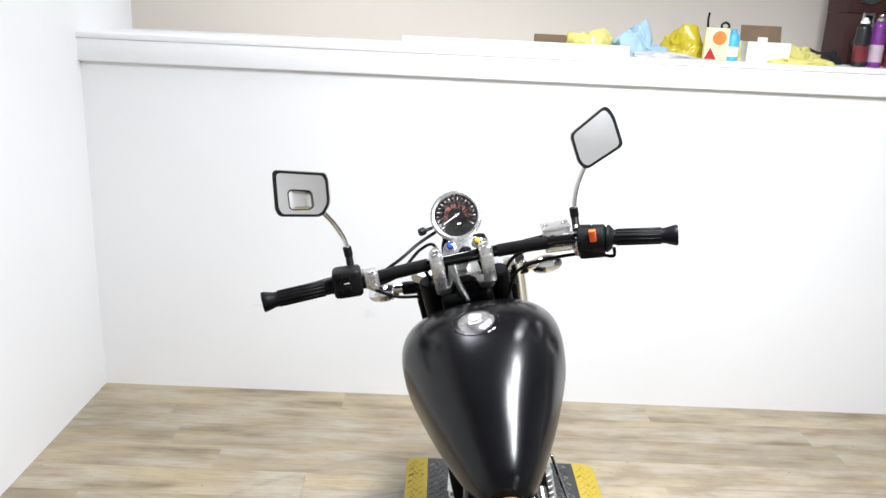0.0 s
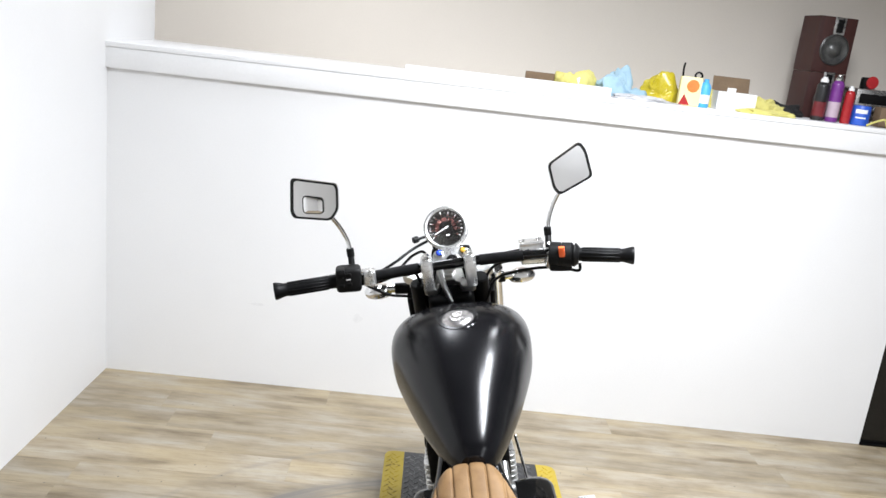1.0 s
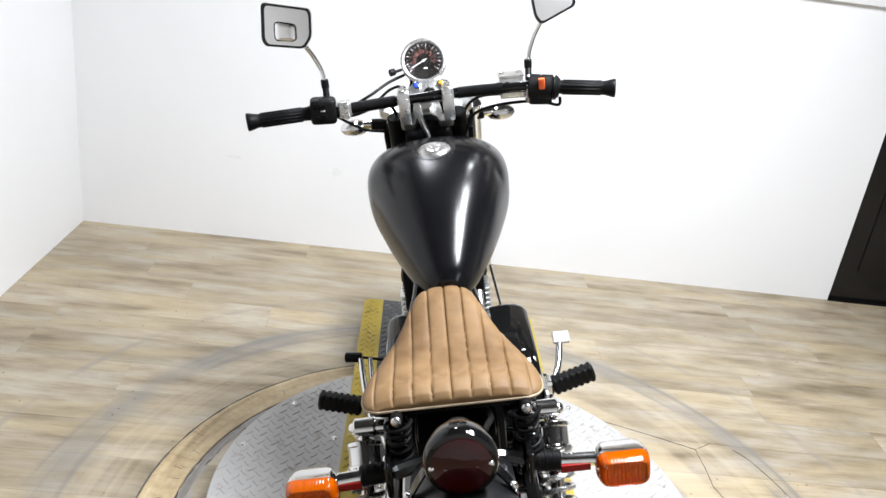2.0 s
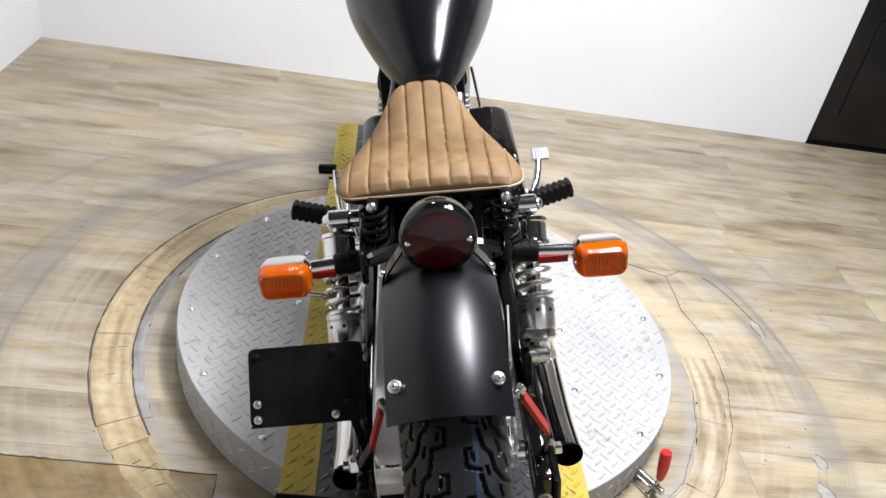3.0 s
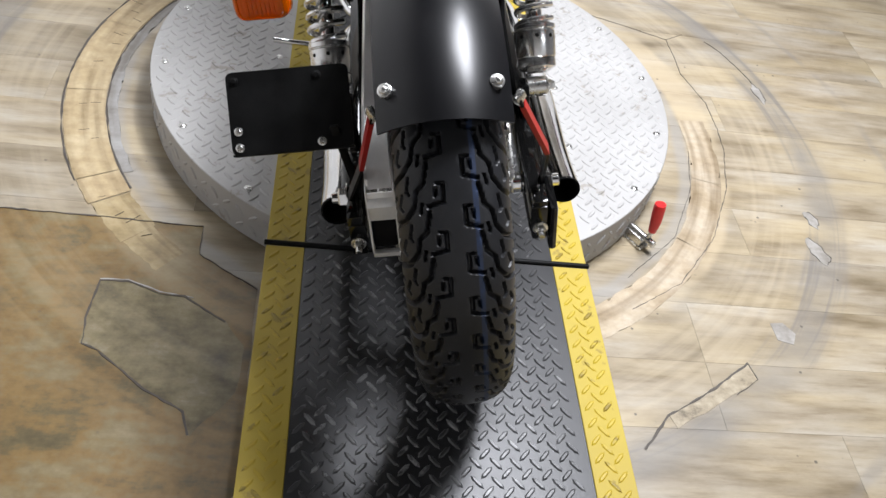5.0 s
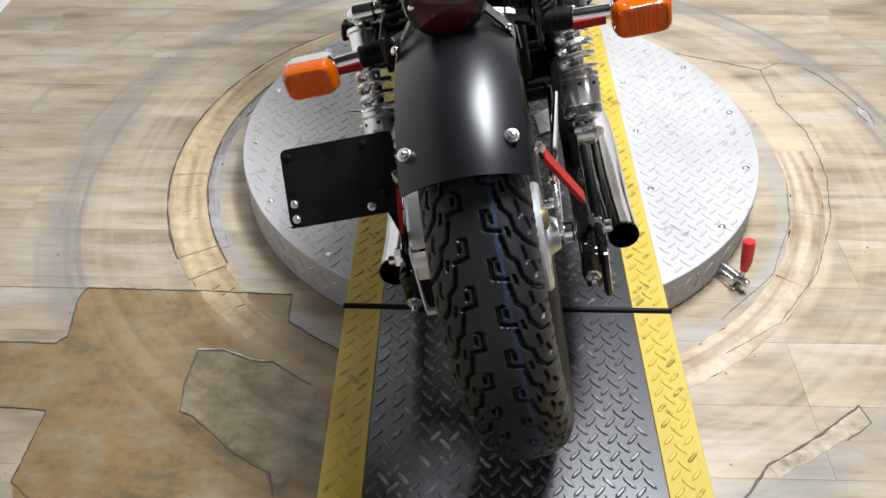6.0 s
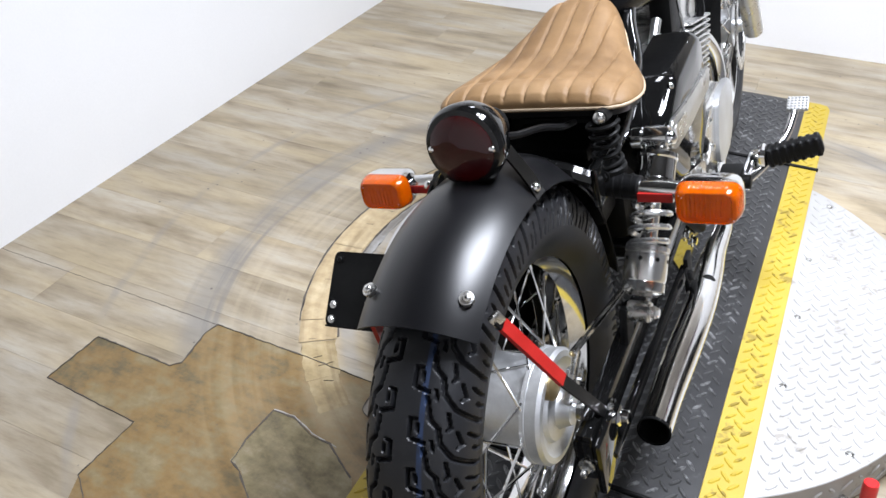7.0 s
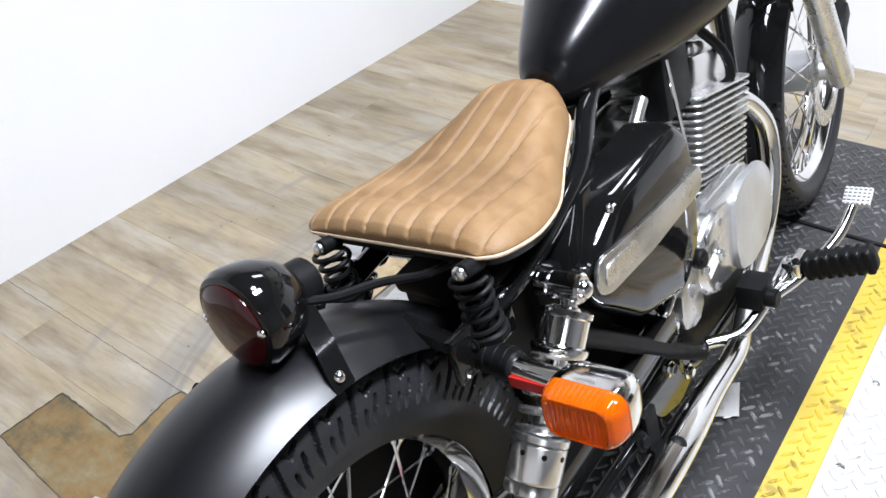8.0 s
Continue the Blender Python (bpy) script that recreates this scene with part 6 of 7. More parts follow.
CABLES = [
    [(-0.175, 0.965, 0.966), (-0.13, 1.00, 0.952), (-0.08, 1.06, 0.975), (-0.05, 1.10, 0.96), (-0.045, 1.10, 0.86)],
    [(-0.150, 0.955, 0.976), (-0.115, 0.970, 0.990), (-0.080, 1.000, 1.004), (-0.045, 1.055, 1.006), (-0.03, 1.09, 1.00), (-0.03, 1.10, 0.85)],
    [(-0.215, 0.938, 0.955), (-0.16, 0.955, 0.950), (-0.09, 0.975, 0.962), (-0.068, 0.985, 0.930), (-0.060, 0.990, 0.87), (-0.045, 1.00, 0.80)],
    [(-0.222, 0.985, 0.955), (-0.15, 0.995, 0.905), (-0.09, 1.01, 0.885), (-0.05, 1.02, 0.845), (-0.03, 1.02, 0.79)],
    [(0.300, 0.930, 0.946), (0.295, 0.935, 0.928), (0.25, 0.950, 0.938), (0.17, 0.965, 0.935), (0.11, 0.985, 0.915), (0.085, 0.99, 0.87), (0.05, 1.00, 0.80)],
    [(0.255, 0.945, 0.955), (0.19, 0.965, 0.958), (0.12, 0.975, 0.955), (0.085, 0.985, 0.92), (0.070, 0.990, 0.86), (0.045, 1.00, 0.79)],
    [(0.170, 0.985, 0.978), (0.12, 1.02, 0.962), (0.09, 1.06, 0.93), (0.09, 1.09, 0.80), (0.095, 1.20, 0.55)],
    [(-0.030, 0.985, 0.955), (-0.040, 0.985, 0.90), (-0.035, 0.995, 0.84), (-0.02, 1.01, 0.79)],
    [(0.035, 0.985, 0.955), (0.045, 0.985, 0.90), (0.040, 0.995, 0.85), (0.02, 1.01, 0.79)],
]
for pts in CABLES:
    part("cable", tube(pts, 0.0035, 8, 8), RUBBER, BIKE)
part("wiring_sleeve", tube([(-0.02, 0.975, 0.95), (-0.015, 0.978, 0.90), (0.0, 0.985, 0.85)], 0.007, 8, 5), ALU, BIKE, "grey fork stem casting")
part("lamp_cable", tube([(0.022, 0.068, 0.674), (0.036, 0.10, 0.660), (0.048, 0.15, 0.645), (0.056, 0.20, 0.622), (0.05, 0.26, 0.60)], 0.0048, 8, 8), RUBBER, BIKE, "black corrugated lamp cable")
part("brake_rod", join(rod((0.092, 0.048, AXLE_Z - 0.05), (0.110, 0.60, 0.22), 0.004, 8), rod((0.092, 0.020, AXLE_Z + 0.078), (0.118, 0.30, 0.345), 0.005, 8)), CHROME, BIKE, "thin brake rods")

# ---- foot controls and stand ----
for side in (-1, 1):
    a, b = Vector((side * 0.222, 0.798, 0.260)), Vector((side * 0.332, 0.804, 0.290))
    peg = part("foot_peg", box(0.106, 0.039, 0.031, along(a, b) @ pose(0, 0, 0.058) @ pose(0, 0, 0, 0, 90, 0), 0.011, 3), RUBBER, BIKE, "black ribbed rubber foot peg")
    for k in range(7):
        part("rib", box(0.0118, 0.0402, 0.0322, along(a, b) @ pose(0, 0, 0.015 + k * 0.0145) @ pose(0, 0, 0, 0, 90, 0), 0.003, 1), RUBBER, peg)
    part("peg_hinge", join(box(0.03, 0.03, 0.034, pose(side * 0.212, 0.798, 0.256), 0.006), tube([(side * 0.205, 0.80, 0.268), (side * 0.19, 0.77, 0.235), (side * 0.165, 0.70, 0.195), (side * 0.12, 0.66, 0.19)], 0.010, 12, 6), rod((side * 0.22, 0.785, 0.276), (side * 0.22, 0.815, 0.276), 0.008)), CHROME, peg, "chrome peg hinge")
PEDAL = part("brake_pedal", join(tube([(0.195, 0.74, 0.235), (0.225, 0.80, 0.245), (0.255, 0.875, 0.270), (0.267, 0.923, 0.304)], 0.0085, 12, 6), rod((0.165, 0.735, 0.235), (0.205, 0.735, 0.235), 0.013)), CHROME, BIKE, "chrome rear brake pedal")
PDM = Matrix.Translation((0.272, 0.930, 0.314)) @ Matrix.Rotation(radians(32), 4, "X") @ Matrix.Scale(0.80, 4)
part("pedal_pad", moved(box(0.052, 0.040, 0.010, None, 0.003), PDM), PAD, PEDAL, "ribbed pedal pad")
for k in range(6):
    for j in range(5):
        part("pad_stud", moved(box(0.0055, 0.0052, 0.004, pose(-0.0215 + k * 0.0086, -0.0160 + j * 0.0080, 0.0062), 0.001, 1), PDM), PAD, PEDAL)
SHIFT = part("shift_lever", tube([(-0.165, 0.70, 0.245), (-0.195, 0.72, 0.250), (-0.215, 0.80, 0.285), (-0.228, 0.900, 0.330)], 0.0075, 12, 6), CHROME, BIKE, "chrome gear shift lever")
part("shift_toe", rod((-0.225, 0.906, 0.331), (-0.266, 0.910, 0.333), 0.0125, 16), RUBBER, SHIFT, "black rubber toe piece")
STAND = part("side_stand", join(tube([(-0.115, 0.66, 0.200), (-0.150, 0.645, 0.150), (-0.235, 0.600, 0.060), (-0.262, 0.585, 0.022)], 0.011, 12, 6), box(0.06, 0.045, 0.008, Matrix.Translation((-0.262, 0.585, -0.055)) @ Matrix.Rotation(radians(13), 4, "Y"), 0.003), tube([(-0.262, 0.585, 0.024), (-0.268, 0.582, -0.02), (-0.266, 0.584, -0.052)], 0.010, 12, 4)), CHROME, BIKE, "chrome side stand")
part("stand_tang", tube([(-0.165, 0.640, 0.150), (-0.220, 0.61, 0.170), (-0.275, 0.60, 0.188), (-0.318, 0.605, 0.196)], 0.006, 10, 6), CHROME, STAND)

# The bars sit a little lower on the yoke, and the fork is turned slightly to the left.
for ob in list(BIKE.children):
    kind = ob.name.split(".")[0]
    if kind in ("handlebar", "cable", "warning_lamp_panel", "top_yoke", "headlamp_ears"):
        ob.location = (0, 0.018, -0.029)
    if kind == "speedometer":
        ob.location = (-0.006, 0.020, -0.050)
    if kind == "mirror":
        ob.location = (-0.001, 0.016, -0.041) if ob.name == "mirror" else (-0.017, 0.016, -0.046)
    if kind in ("fork_leg", "front_wheel", "front_fender", "front_axle", "brake_disc", "brake_caliper"):
        ob.matrix_basis = Matrix.Translation((0.020, FRONT_Y + 0.020, 0)) @ Matrix.Rotation(radians(3), 4, "Z") @ Matrix.Translation((0, -FRONT_Y, 0))
    if kind == "fork_leg":
        ob.matrix_basis = ob.matrix_basis @ Matrix.Translation((0, 0, FRONT_R)) @ Matrix.Rotation(radians(-2.2), 4, "Y") @ Matrix.Translation((0, 0, -FRONT_R))

# ---- things on the ledge ----
CLOTHY = surface("yellow_cloth", (0.52, 0.46, 0.11), (0.66, 0.61, 0.23), 14, (0.8, 0.95), 0, 0.4, 220)
CLOTHB = surface("light_blue_cloth", (0.28, 0.43, 0.53), (0.37, 0.52, 0.61), 14, (0.8, 0.95), 0, 0.4, 220)
BAGY = surface("yellow_plastic_bag", (0.40, 0.31, 0.01), (0.60, 0.50, 0.04), 18, (0.22, 0.4), 0, 0.2, 120)
CLOTHK = surface("black_cloth", (0.006, 0.006, 0.006), (0.016, 0.016, 0.016), 14, (0.8, 0.95), 0, 0.4, 220)
CARTON = surface("white_carton", (0.72, 0.71, 0.69), (0.80, 0.79, 0.77), 12, (0.55, 0.7), 0, 0.1)
BROWNCARD = surface("brown_cardboard", (0.14, 0.09, 0.05), (0.20, 0.135, 0.08), 14, (0.7, 0.85), 0, 0.2)
CANRED = surface("dark_red_can", (0.10, 0.012, 0.016), (0.17, 0.02, 0.025), 20, (0.25, 0.4))
CANBLACK = surface("black_can", (0.008, 0.008, 0.009), (0.02, 0.02, 0.02), 20, (0.25, 0.4))
CANPURPLE = surface("purple_can", (0.12, 0.02, 0.17), (0.19, 0.04, 0.25), 20, (0.25, 0.4))
CANPINK = surface("pale_pink_label", (0.42, 0.32, 0.38), (0.52, 0.42, 0.48), 20, (0.3, 0.45))
CANBRIGHT = surface("bright_red_can", (0.30, 0.012, 0.016), (0.42, 0.02, 0.022), 20, (0.25, 0.4))
TINBLUE = surface("blue_tin", (0.015, 0.07, 0.42), (0.03, 0.11, 0.52), 20, (0.3, 0.45))
PACKO = surface("orange_print", (0.85, 0.17, 0.03), (0.92, 0.23, 0.05), 20, (0.35, 0.5))
PACKB = surface("blue_print", (0.05, 0.35, 0.75), (0.10, 0.45, 0.82), 20, (0.35, 0.5))
PACKY = surface("yellow_print", (0.80, 0.72, 0.35), (0.88, 0.80, 0.45), 20, (0.35, 0.5))
CONE = surface("grey_speaker_cone", (0.035, 0.035, 0.035), (0.10, 0.10, 0.095), 20, (0.25, 0.4), 0.3, 0.1)
SHEET = surface("cloudy_plastic_sheet", (0.42, 0.42, 0.43), (0.60, 0.60, 0.61), 40, (0.12, 0.3), 0, 0.3, 160)
SHELF_Z = LEDGE_Z + 0.0006



def crumpled(name, x0, x1, y0, y1, h, material, label, category, seed, folds=5.0, lift=0.0):
    """A heap of cloth: a low, uneven mound with soft ridges."""
    n, k = 96, 30
    off = Vector((seed * 3.7, seed * 1.3, seed * 0.7))
    secs = []
    for j in range(k + 1):
        v = (math.pi / 2) * (j / k) ** 0.9
        ring = []
        for i in range(n):
            a = 2 * math.pi * i / n
            d = Vector((math.cos(a) * math.cos(v), math.sin(a) * math.cos(v), math.sin(v)))
            warp = d + Vector((noise.noise(d * 2.1 + off), noise.noise(d * 2.1 - off), noise.noise(d * 2.1 + off * 2))) * 0.35
            ridge = 1 - 2 * abs(noise.noise(warp * folds * 0.42 + off))
            small = 1 - 2 * abs(noise.noise(warp * folds * 0.95 - off))
            r = 0.86 + 0.42 * noise.noise(d * 1.5 + off) + 0.15 * ridge + 0.06 * small
            tall = 0.78 + 0.75 * noise.noise(Vector((d.x * 1.7, d.y * 1.2, 4)) + off) - 0.22 * d.x
            ring.append(((x0 + x1) / 2 + (x1 - x0) / 2 * d.x * r, (y0 + y1) / 2 + (y1 - y0) / 2 * d.y * min(r, 1.05), SHELF_Z + lift + max(0.0, h * 0.86 * math.sin(v) ** 0.8 * max(0.35, min(0.92, tall)) * r)))
        secs.append(ring)
    return tagged(part(name, rings(secs), material, None, "", 75), label, category)


tagged(part("moulding_board", span(-0.392, 0.435, 2.301, 2.366, SHELF_Z, SHELF_Z + 0.036, 0.003), TRIM), "long white moulding board lying on a ledge", "board")
tagged(part("dark_strip", span(0.10, 0.22, 2.426, 2.456, SHELF_Z, SHELF_Z + 0.062, 0.004), BROWNCARD), "short dark strip of board standing on a ledge", "board")
crumpled("yellow_cloth", 0.185, 0.400, 2.371, 2.506, 0.105, CLOTHY, "crumpled yellow microfibre cloth on a ledge", "cloth", 1)
crumpled("white_rag", 0.285, 0.345, 2.368, 2.406, 0.062, TRIM, "small white rag on a ledge", "cloth", 12)
crumpled("blue_cloth", 0.385, 0.605, 2.356, 2.506, 0.135, CLOTHB, "crumpled light blue microfibre cloth on a ledge", "cloth", 2, 4.0)
crumpled("plastic_sheet", 0.43, 0.70, 2.291, 2.366, 0.030, SHEET, "crumpled cloudy plastic sheet on a ledge", "plastic sheet", 3, 9.0)
crumpled("yellow_bag", 0.585, 0.80, 2.396, 2.536, 0.135, BAGY, "yellow plastic bag of rags on a ledge", "bag", 4, 4.5)
crumpled("yellow_glove", 0.835, 0.90, 2.396, 2.466, 0.095, CLOTHY, "yellow work glove on a ledge", "glove", 5)
PACK = part("product_pack", box(0.085, 0.035, 0.115, pose(0.758, 2.346, SHELF_Z + 0.0575, 0, 0, -6), 0.006), PACKY)
tagged(PACK, "colourful yellow pack with an orange round mark", "package")
PKM = pose(0.758, 2.346, SHELF_Z + 0.0575, 0, 0, -6)
part("round_mark", moved(rod((0.008, -0.0172, 0.022), (0.008, -0.0182, 0.022), 0.025, 24), PKM), PACKO, PACK, "orange round mark")
part("red_corner", moved(prism([(-0.040, -0.054), (0.004, -0.054), (-0.022, -0.012)], 0.001, Matrix(((1, 0, 0, 0), (0, 0, -1, -0.0172), (0, 1, 0, 0), (0, 0, 0, 1)))), PKM), CANBRIGHT, PACK)
part("dark_hook", moved(tube([(-0.035, 0, 0.05), (-0.038, 0, 0.085), (-0.036, 0, 0.110)], 0.004, 8, 4), PKM), PLASTIC, PACK)
part("dark_loop", moved(tube([(0.020, 0, 0.050), (0.012, 0, 0.066), (0.026, 0, 0.078), (0.040, 0, 0.066), (0.032, 0, 0.052)], 0.004, 8, 5), PKM), PLASTIC, PACK)
BTL = part("blue_bottle", lathe([(0.021, 0), (0.023, 0.004), (0.023, 0.080), (0.018, 0.092), (0.010, 0.100), (0.010, 0.112), (0.0001, 0.113)], pose(0.820, 2.346, SHELF_Z), 24), PACKB)
tagged(BTL, "small blue and white bottle on a ledge", "bottle")
part("label", lathe([(0.0232, 0.016), (0.0235, 0.017), (0.0235, 0.050), (0.0232, 0.051)], pose(0.820, 2.346, SHELF_Z), 24, False), WHITE, BTL, "white label band")

BOX = part("carton", join(span(0.872, 1.030, 2.331, 2.333, SHELF_Z, SHELF_Z + 0.072), span(0.872, 1.030, 2.426, 2.428, SHELF_Z, SHELF_Z + 0.072), span(0.872, 0.874, 2.333, 2.426, SHELF_Z, SHELF_Z + 0.072), span(1.028, 1.030, 2.333, 2.426, SHELF_Z, SHELF_Z + 0.072), span(0.874, 1.028, 2.333, 2.426, SHELF_Z, SHELF_Z + 0.002)), CARTON)
tagged(BOX, "open white carton with a brown inside flap", "box")
part("flap", box(0.154, 0.002, 0.060, pose(0.951, 2.432, SHELF_Z + 0.100, -12), 0.0005, 1), BROWNCARD, BOX, "raised brown cardboard flap")
part("tab", box(0.036, 0.002, 0.022, pose(0.922, 2.330, SHELF_Z + 0.078), 0.0005, 1), CARTON, BOX)
crumpled("yellow_cloth", 0.965, 1.205, 2.291, 2.356, 0.028, CLOTHY, "flat folded yellow cloth on a ledge", "cloth", 6)
crumpled("yellow_cloth", 1.020, 1.180, 2.358, 2.456, 0.085, CLOTHY, "heaped yellow microfibre cloth on a ledge", "cloth", 7)
crumpled("black_cloth", 1.105, 1.275, 2.386, 2.496, 0.075, CLOTHK, "crumpled black cloth on a ledge", "cloth", 8)


def speaker(x, y, z, w, d, h, cone, label):
    m = pose(x, y, z, 0, 0, 4)
    body = part("loudspeaker", moved(box(w, d, h, pose(0, 0, h / 2), 0.004), m), MAHOGANY)
    tagged(body, label, "loudspeaker", "stacked loudspeakers")
    part("woofer_ring", moved(lathe([(cone, 0), (cone * 1.02, 0.006), (cone * 0.93, 0.010), (cone * 0.86, 0.003)], pose(0, -d / 2 + 0.0005, h * 0.42, 90), 40), m), CONE, body, "grey metal woofer ring")
    part("woofer_cone", moved(lathe([(cone * 0.9, 0.006), (cone * 0.55, 0.001), (cone * 0.42, 0.010), (cone * 0.2, 0.017), (0.0001, 0.019)], pose(0, -d / 2 + 0.0005, h * 0.42, 90), 36, False), m), CONE, body, "shiny grey woofer cone")
    part("tweeter_plate", moved(box(0.048, 0.006, 0.070, pose(0.004, -d / 2 - 0.002, h * 0.84), 0.002), m), STEEL, body, "silver tweeter plate")
    part("tweeter", moved(box(0.026, 0.004, 0.052, pose(0.004, -d / 2 - 0.006, h * 0.84), 0.001), m), PLASTIC, body, "dark ribbon tweeter")
    return body


speaker(1.362, 2.560, SHELF_Z, 0.160, 0.15, 0.190, 0.044, "dark red wood loudspeaker standing on a ledge")
speaker(1.360, 2.560, SHELF_Z + 0.191, 0.160, 0.15, 0.226, 0.062, "dark red wood loudspeaker stacked on another")


def spray_can(x, y, r, h, body, band, cap, label):
    m = pose(x, y, SHELF_Z)
    can = part("spray_can", lathe([(r * 0.9, 0), (r, 0.003), (r, h * 0.78), (r * 0.96, h * 0.81), (r * 0.6, h * 0.88), (r * 0.55, h * 0.885)], m, 28), body)
    tagged(can, label, "spray can", "spray cans on the ledge")
    part("label_band", lathe([(r * 1.005, h * 0.10), (r * 1.012, h * 0.105), (r * 1.012, h * 0.42), (r * 1.005, h * 0.43)], m, 28, False), band, can)
    part("cap", lathe([(r * 0.62, h * 0.87), (r * 0.62, h * 0.93), (r * 0.35, h * 0.97), (r * 0.33, h), (0.0001, h)], m, 20), cap, can)
    return can


spray_can(1.300, 2.358, 0.0255, 0.175, CANBLACK, CANRED, WHITE, "black and dark red spray can")
spray_can(1.358, 2.358, 0.0245, 0.188, CANPURPLE, CANPINK, STEEL, "purple spray can with a pale label")
spray_can(1.410, 2.346, 0.019, 0.150, CANBRIGHT, CANBRIGHT, WHITE, "slim red spray bottle with a white cap")
TIN = part("blue_tin", lathe([(0.033, 0), (0.035, 0.002), (0.035, 0.074), (0.033, 0.078), (0.030, 0.078), (0.030, 0.074), (0.0001, 0.074)], pose(1.468, 2.341, SHELF_Z), 32), TINBLUE)
tagged(TIN, "blue tin with white lettering bars", "tin")
for z, w, hh in ((0.048, 0.046, 0.016), (0.028, 0.040, 0.006)):
    seg = [(0.0356 * math.sin(a), -0.0356 * math.cos(a)) for a in [w / 0.035 * (k / 8 - 0.5) for k in range(9)]]
    bm = rings([[(x * q, y * q, zz) for x, y in seg] for q, zz in ((0.99, z), (1.0, z), (1.0, z + hh), (0.99, z + hh))], False, False)
    part("print_bar", moved(bm, pose(1.468, 2.341, SHELF_Z, 0, 0, -25)), WHITE, TIN)
RACK = part("tool_box", join(span(1.475, 1.62, 2.426, 2.546, SHELF_Z, SHELF_Z + 0.145, 0.006)), STEEL)
tagged(RACK, "grey metal tool box with small parts", "tool box")
part("front_panel", span(1.49, 1.61, 2.420, 2.425, SHELF_Z + 0.085, SHELF_Z + 0.125, 0.001), PLASTIC, RACK)
for k in range(5):
    part("socket", rod((1.497 + k * 0.024, 2.418, SHELF_Z + 0.072), (1.497 + k * 0.024, 2.427, SHELF_Z + 0.060), 0.009, 14), STEEL, RACK)
RED = part("red_lidded_jar", join(lathe([(0.028, 0), (0.030, 0.004), (0.030, 0.040), (0.026, 0.046), (0.0001, 0.047)], pose(1.545, 2.491, SHELF_Z + 0.1455), 24)), PLASTIC)
tagged(RED, "black jar with a red lid on a tool box", "jar")
part("lid", lathe([(0.0001, 0), (0.024, 0), (0.026, 0.004), (0.024, 0.008), (0.0001, 0.009)], Matrix.Translation((1.545, 2.460, SHELF_Z + 0.172)) @ Matrix.Rotation(radians(90), 4, "X"), 24), CANBRIGHT, RED, "red round lid")
CARD = part("brown_carton", span(1.548, 1.64, 2.341, 2.396, SHELF_Z, SHELF_Z + 0.080, 0.002), BROWNCARD)
tagged(CARD, "small brown cardboard box on a ledge", "box")
STRAP = part("yellow_strap", tube([(1.478, 2.296, SHELF_Z + 0.005), (1.510, 2.296, SHELF_Z + 0.022), (1.545, 2.296, SHELF_Z + 0.034), (1.560, 2.301, SHELF_Z + 0.018), (1.566, 2.301, SHELF_Z + 0.005)], 0.0045, 8, 5), CLOTHY)
tagged(STRAP, "bent yellow strap lying on a ledge", "strap")

# ---- floor pieces ----


def flat_patch(name, outline, material, z, label, wobble=0.004, seed=1):
    rnd = random.Random(seed)
    pts, k = [], len(outline)
    for i in range(k):
        a, b = Vector(outline[i]), Vector(outline[(i + 1) % k])
        steps = max(1, int((b - a).length / 0.03))
        for s in range(steps):
            q = a.lerp(b, s / steps)
            pts.append((q.x + rnd.uniform(-wobble, wobble), q.y + rnd.uniform(-wobble, wobble)))
    ob = part(name, prism(pts, z + 0.002, pose(0, 0, -0.002)), material, FLOOR, label)
    return ob


CUT = [(-1.105, -0.160), (-1.099, -0.016), (-0.885, -0.020), (-0.866, -0.002), (-0.881, 0.100), (-0.872, 0.132), (-0.642, 0.129), (-0.524, 0.125), (-0.439, 0.123), (-0.435, 0.048), (-0.318, -0.030), (-0.31, -0.44), (-0.45, -0.58), (-0.74, -0.56), (-0.846, -0.325), (-0.842, -0.178), (-0.98, -0.170)]
flat_patch("floor_patch", CUT, PATCHWOOD, 0.0010, "bare orange-brown floor patch with cut edges", 0.0015, 4)


def crack(points, width, z, label, seed, material=None):
    """A thin uneven dark line in the floor."""
    rnd = random.Random(seed)
    bm, last = bmesh.new(), None
    path = curve_points([(*p, 0) for p in points], 1)
    fine = []
    for a, b in zip(path, path[1:]):
        k = max(1, int((b - a).length / 0.012))
        fine += [a.lerp(b, i / k) for i in range(k)]
    fine.append(path[-1])
    for i, p in enumerate(fine):
        t = (fine[min(i + 1, len(fine) - 1)] - fine[max(i - 1, 0)]).normalized()
        n = Vector((-t.y, t.x, 0))
        w = width * 0.68 * rnd.uniform(0.25, 1.0)
        p = p + n * rnd.uniform(-0.0012, 0.0012)
        now = [bm.verts.new(p + n * w * s + Vector((0, 0, zz))) for s, zz in ((-0.5, 0.0002), (-0.4, z), (0.4, z), (0.5, 0.0002))]
        if last:
            for k in range(3):
                bm.faces.new((last[k], last[k + 1], now[k + 1], now[k]))
        last = now
    return part("floor_seam", bm, material or SEAM, FLOOR, label)


crack([(-1.105, -0.160), (-1.099, -0.016), (-0.885, -0.020), (-0.866, -0.002), (-0.881, 0.100), (-0.872, 0.132), (-0.642, 0.129)], 0.0075, 0.0026, "dark seam of a floor patch", 31)
crack([(-0.642, 0.129), (-0.524, 0.125), (-0.439, 0.123), (-0.435, 0.048), (-0.318, -0.030)], 0.0045, 0.0028, "dark seam of a floor patch", 32)
crack([(-0.74, -0.40), (-0.846, -0.325), (-0.842, -0.178), (-0.98, -0.170), (-1.105, -0.160)], 0.004, 0.0026, "dark seam of a floor patch", 33)
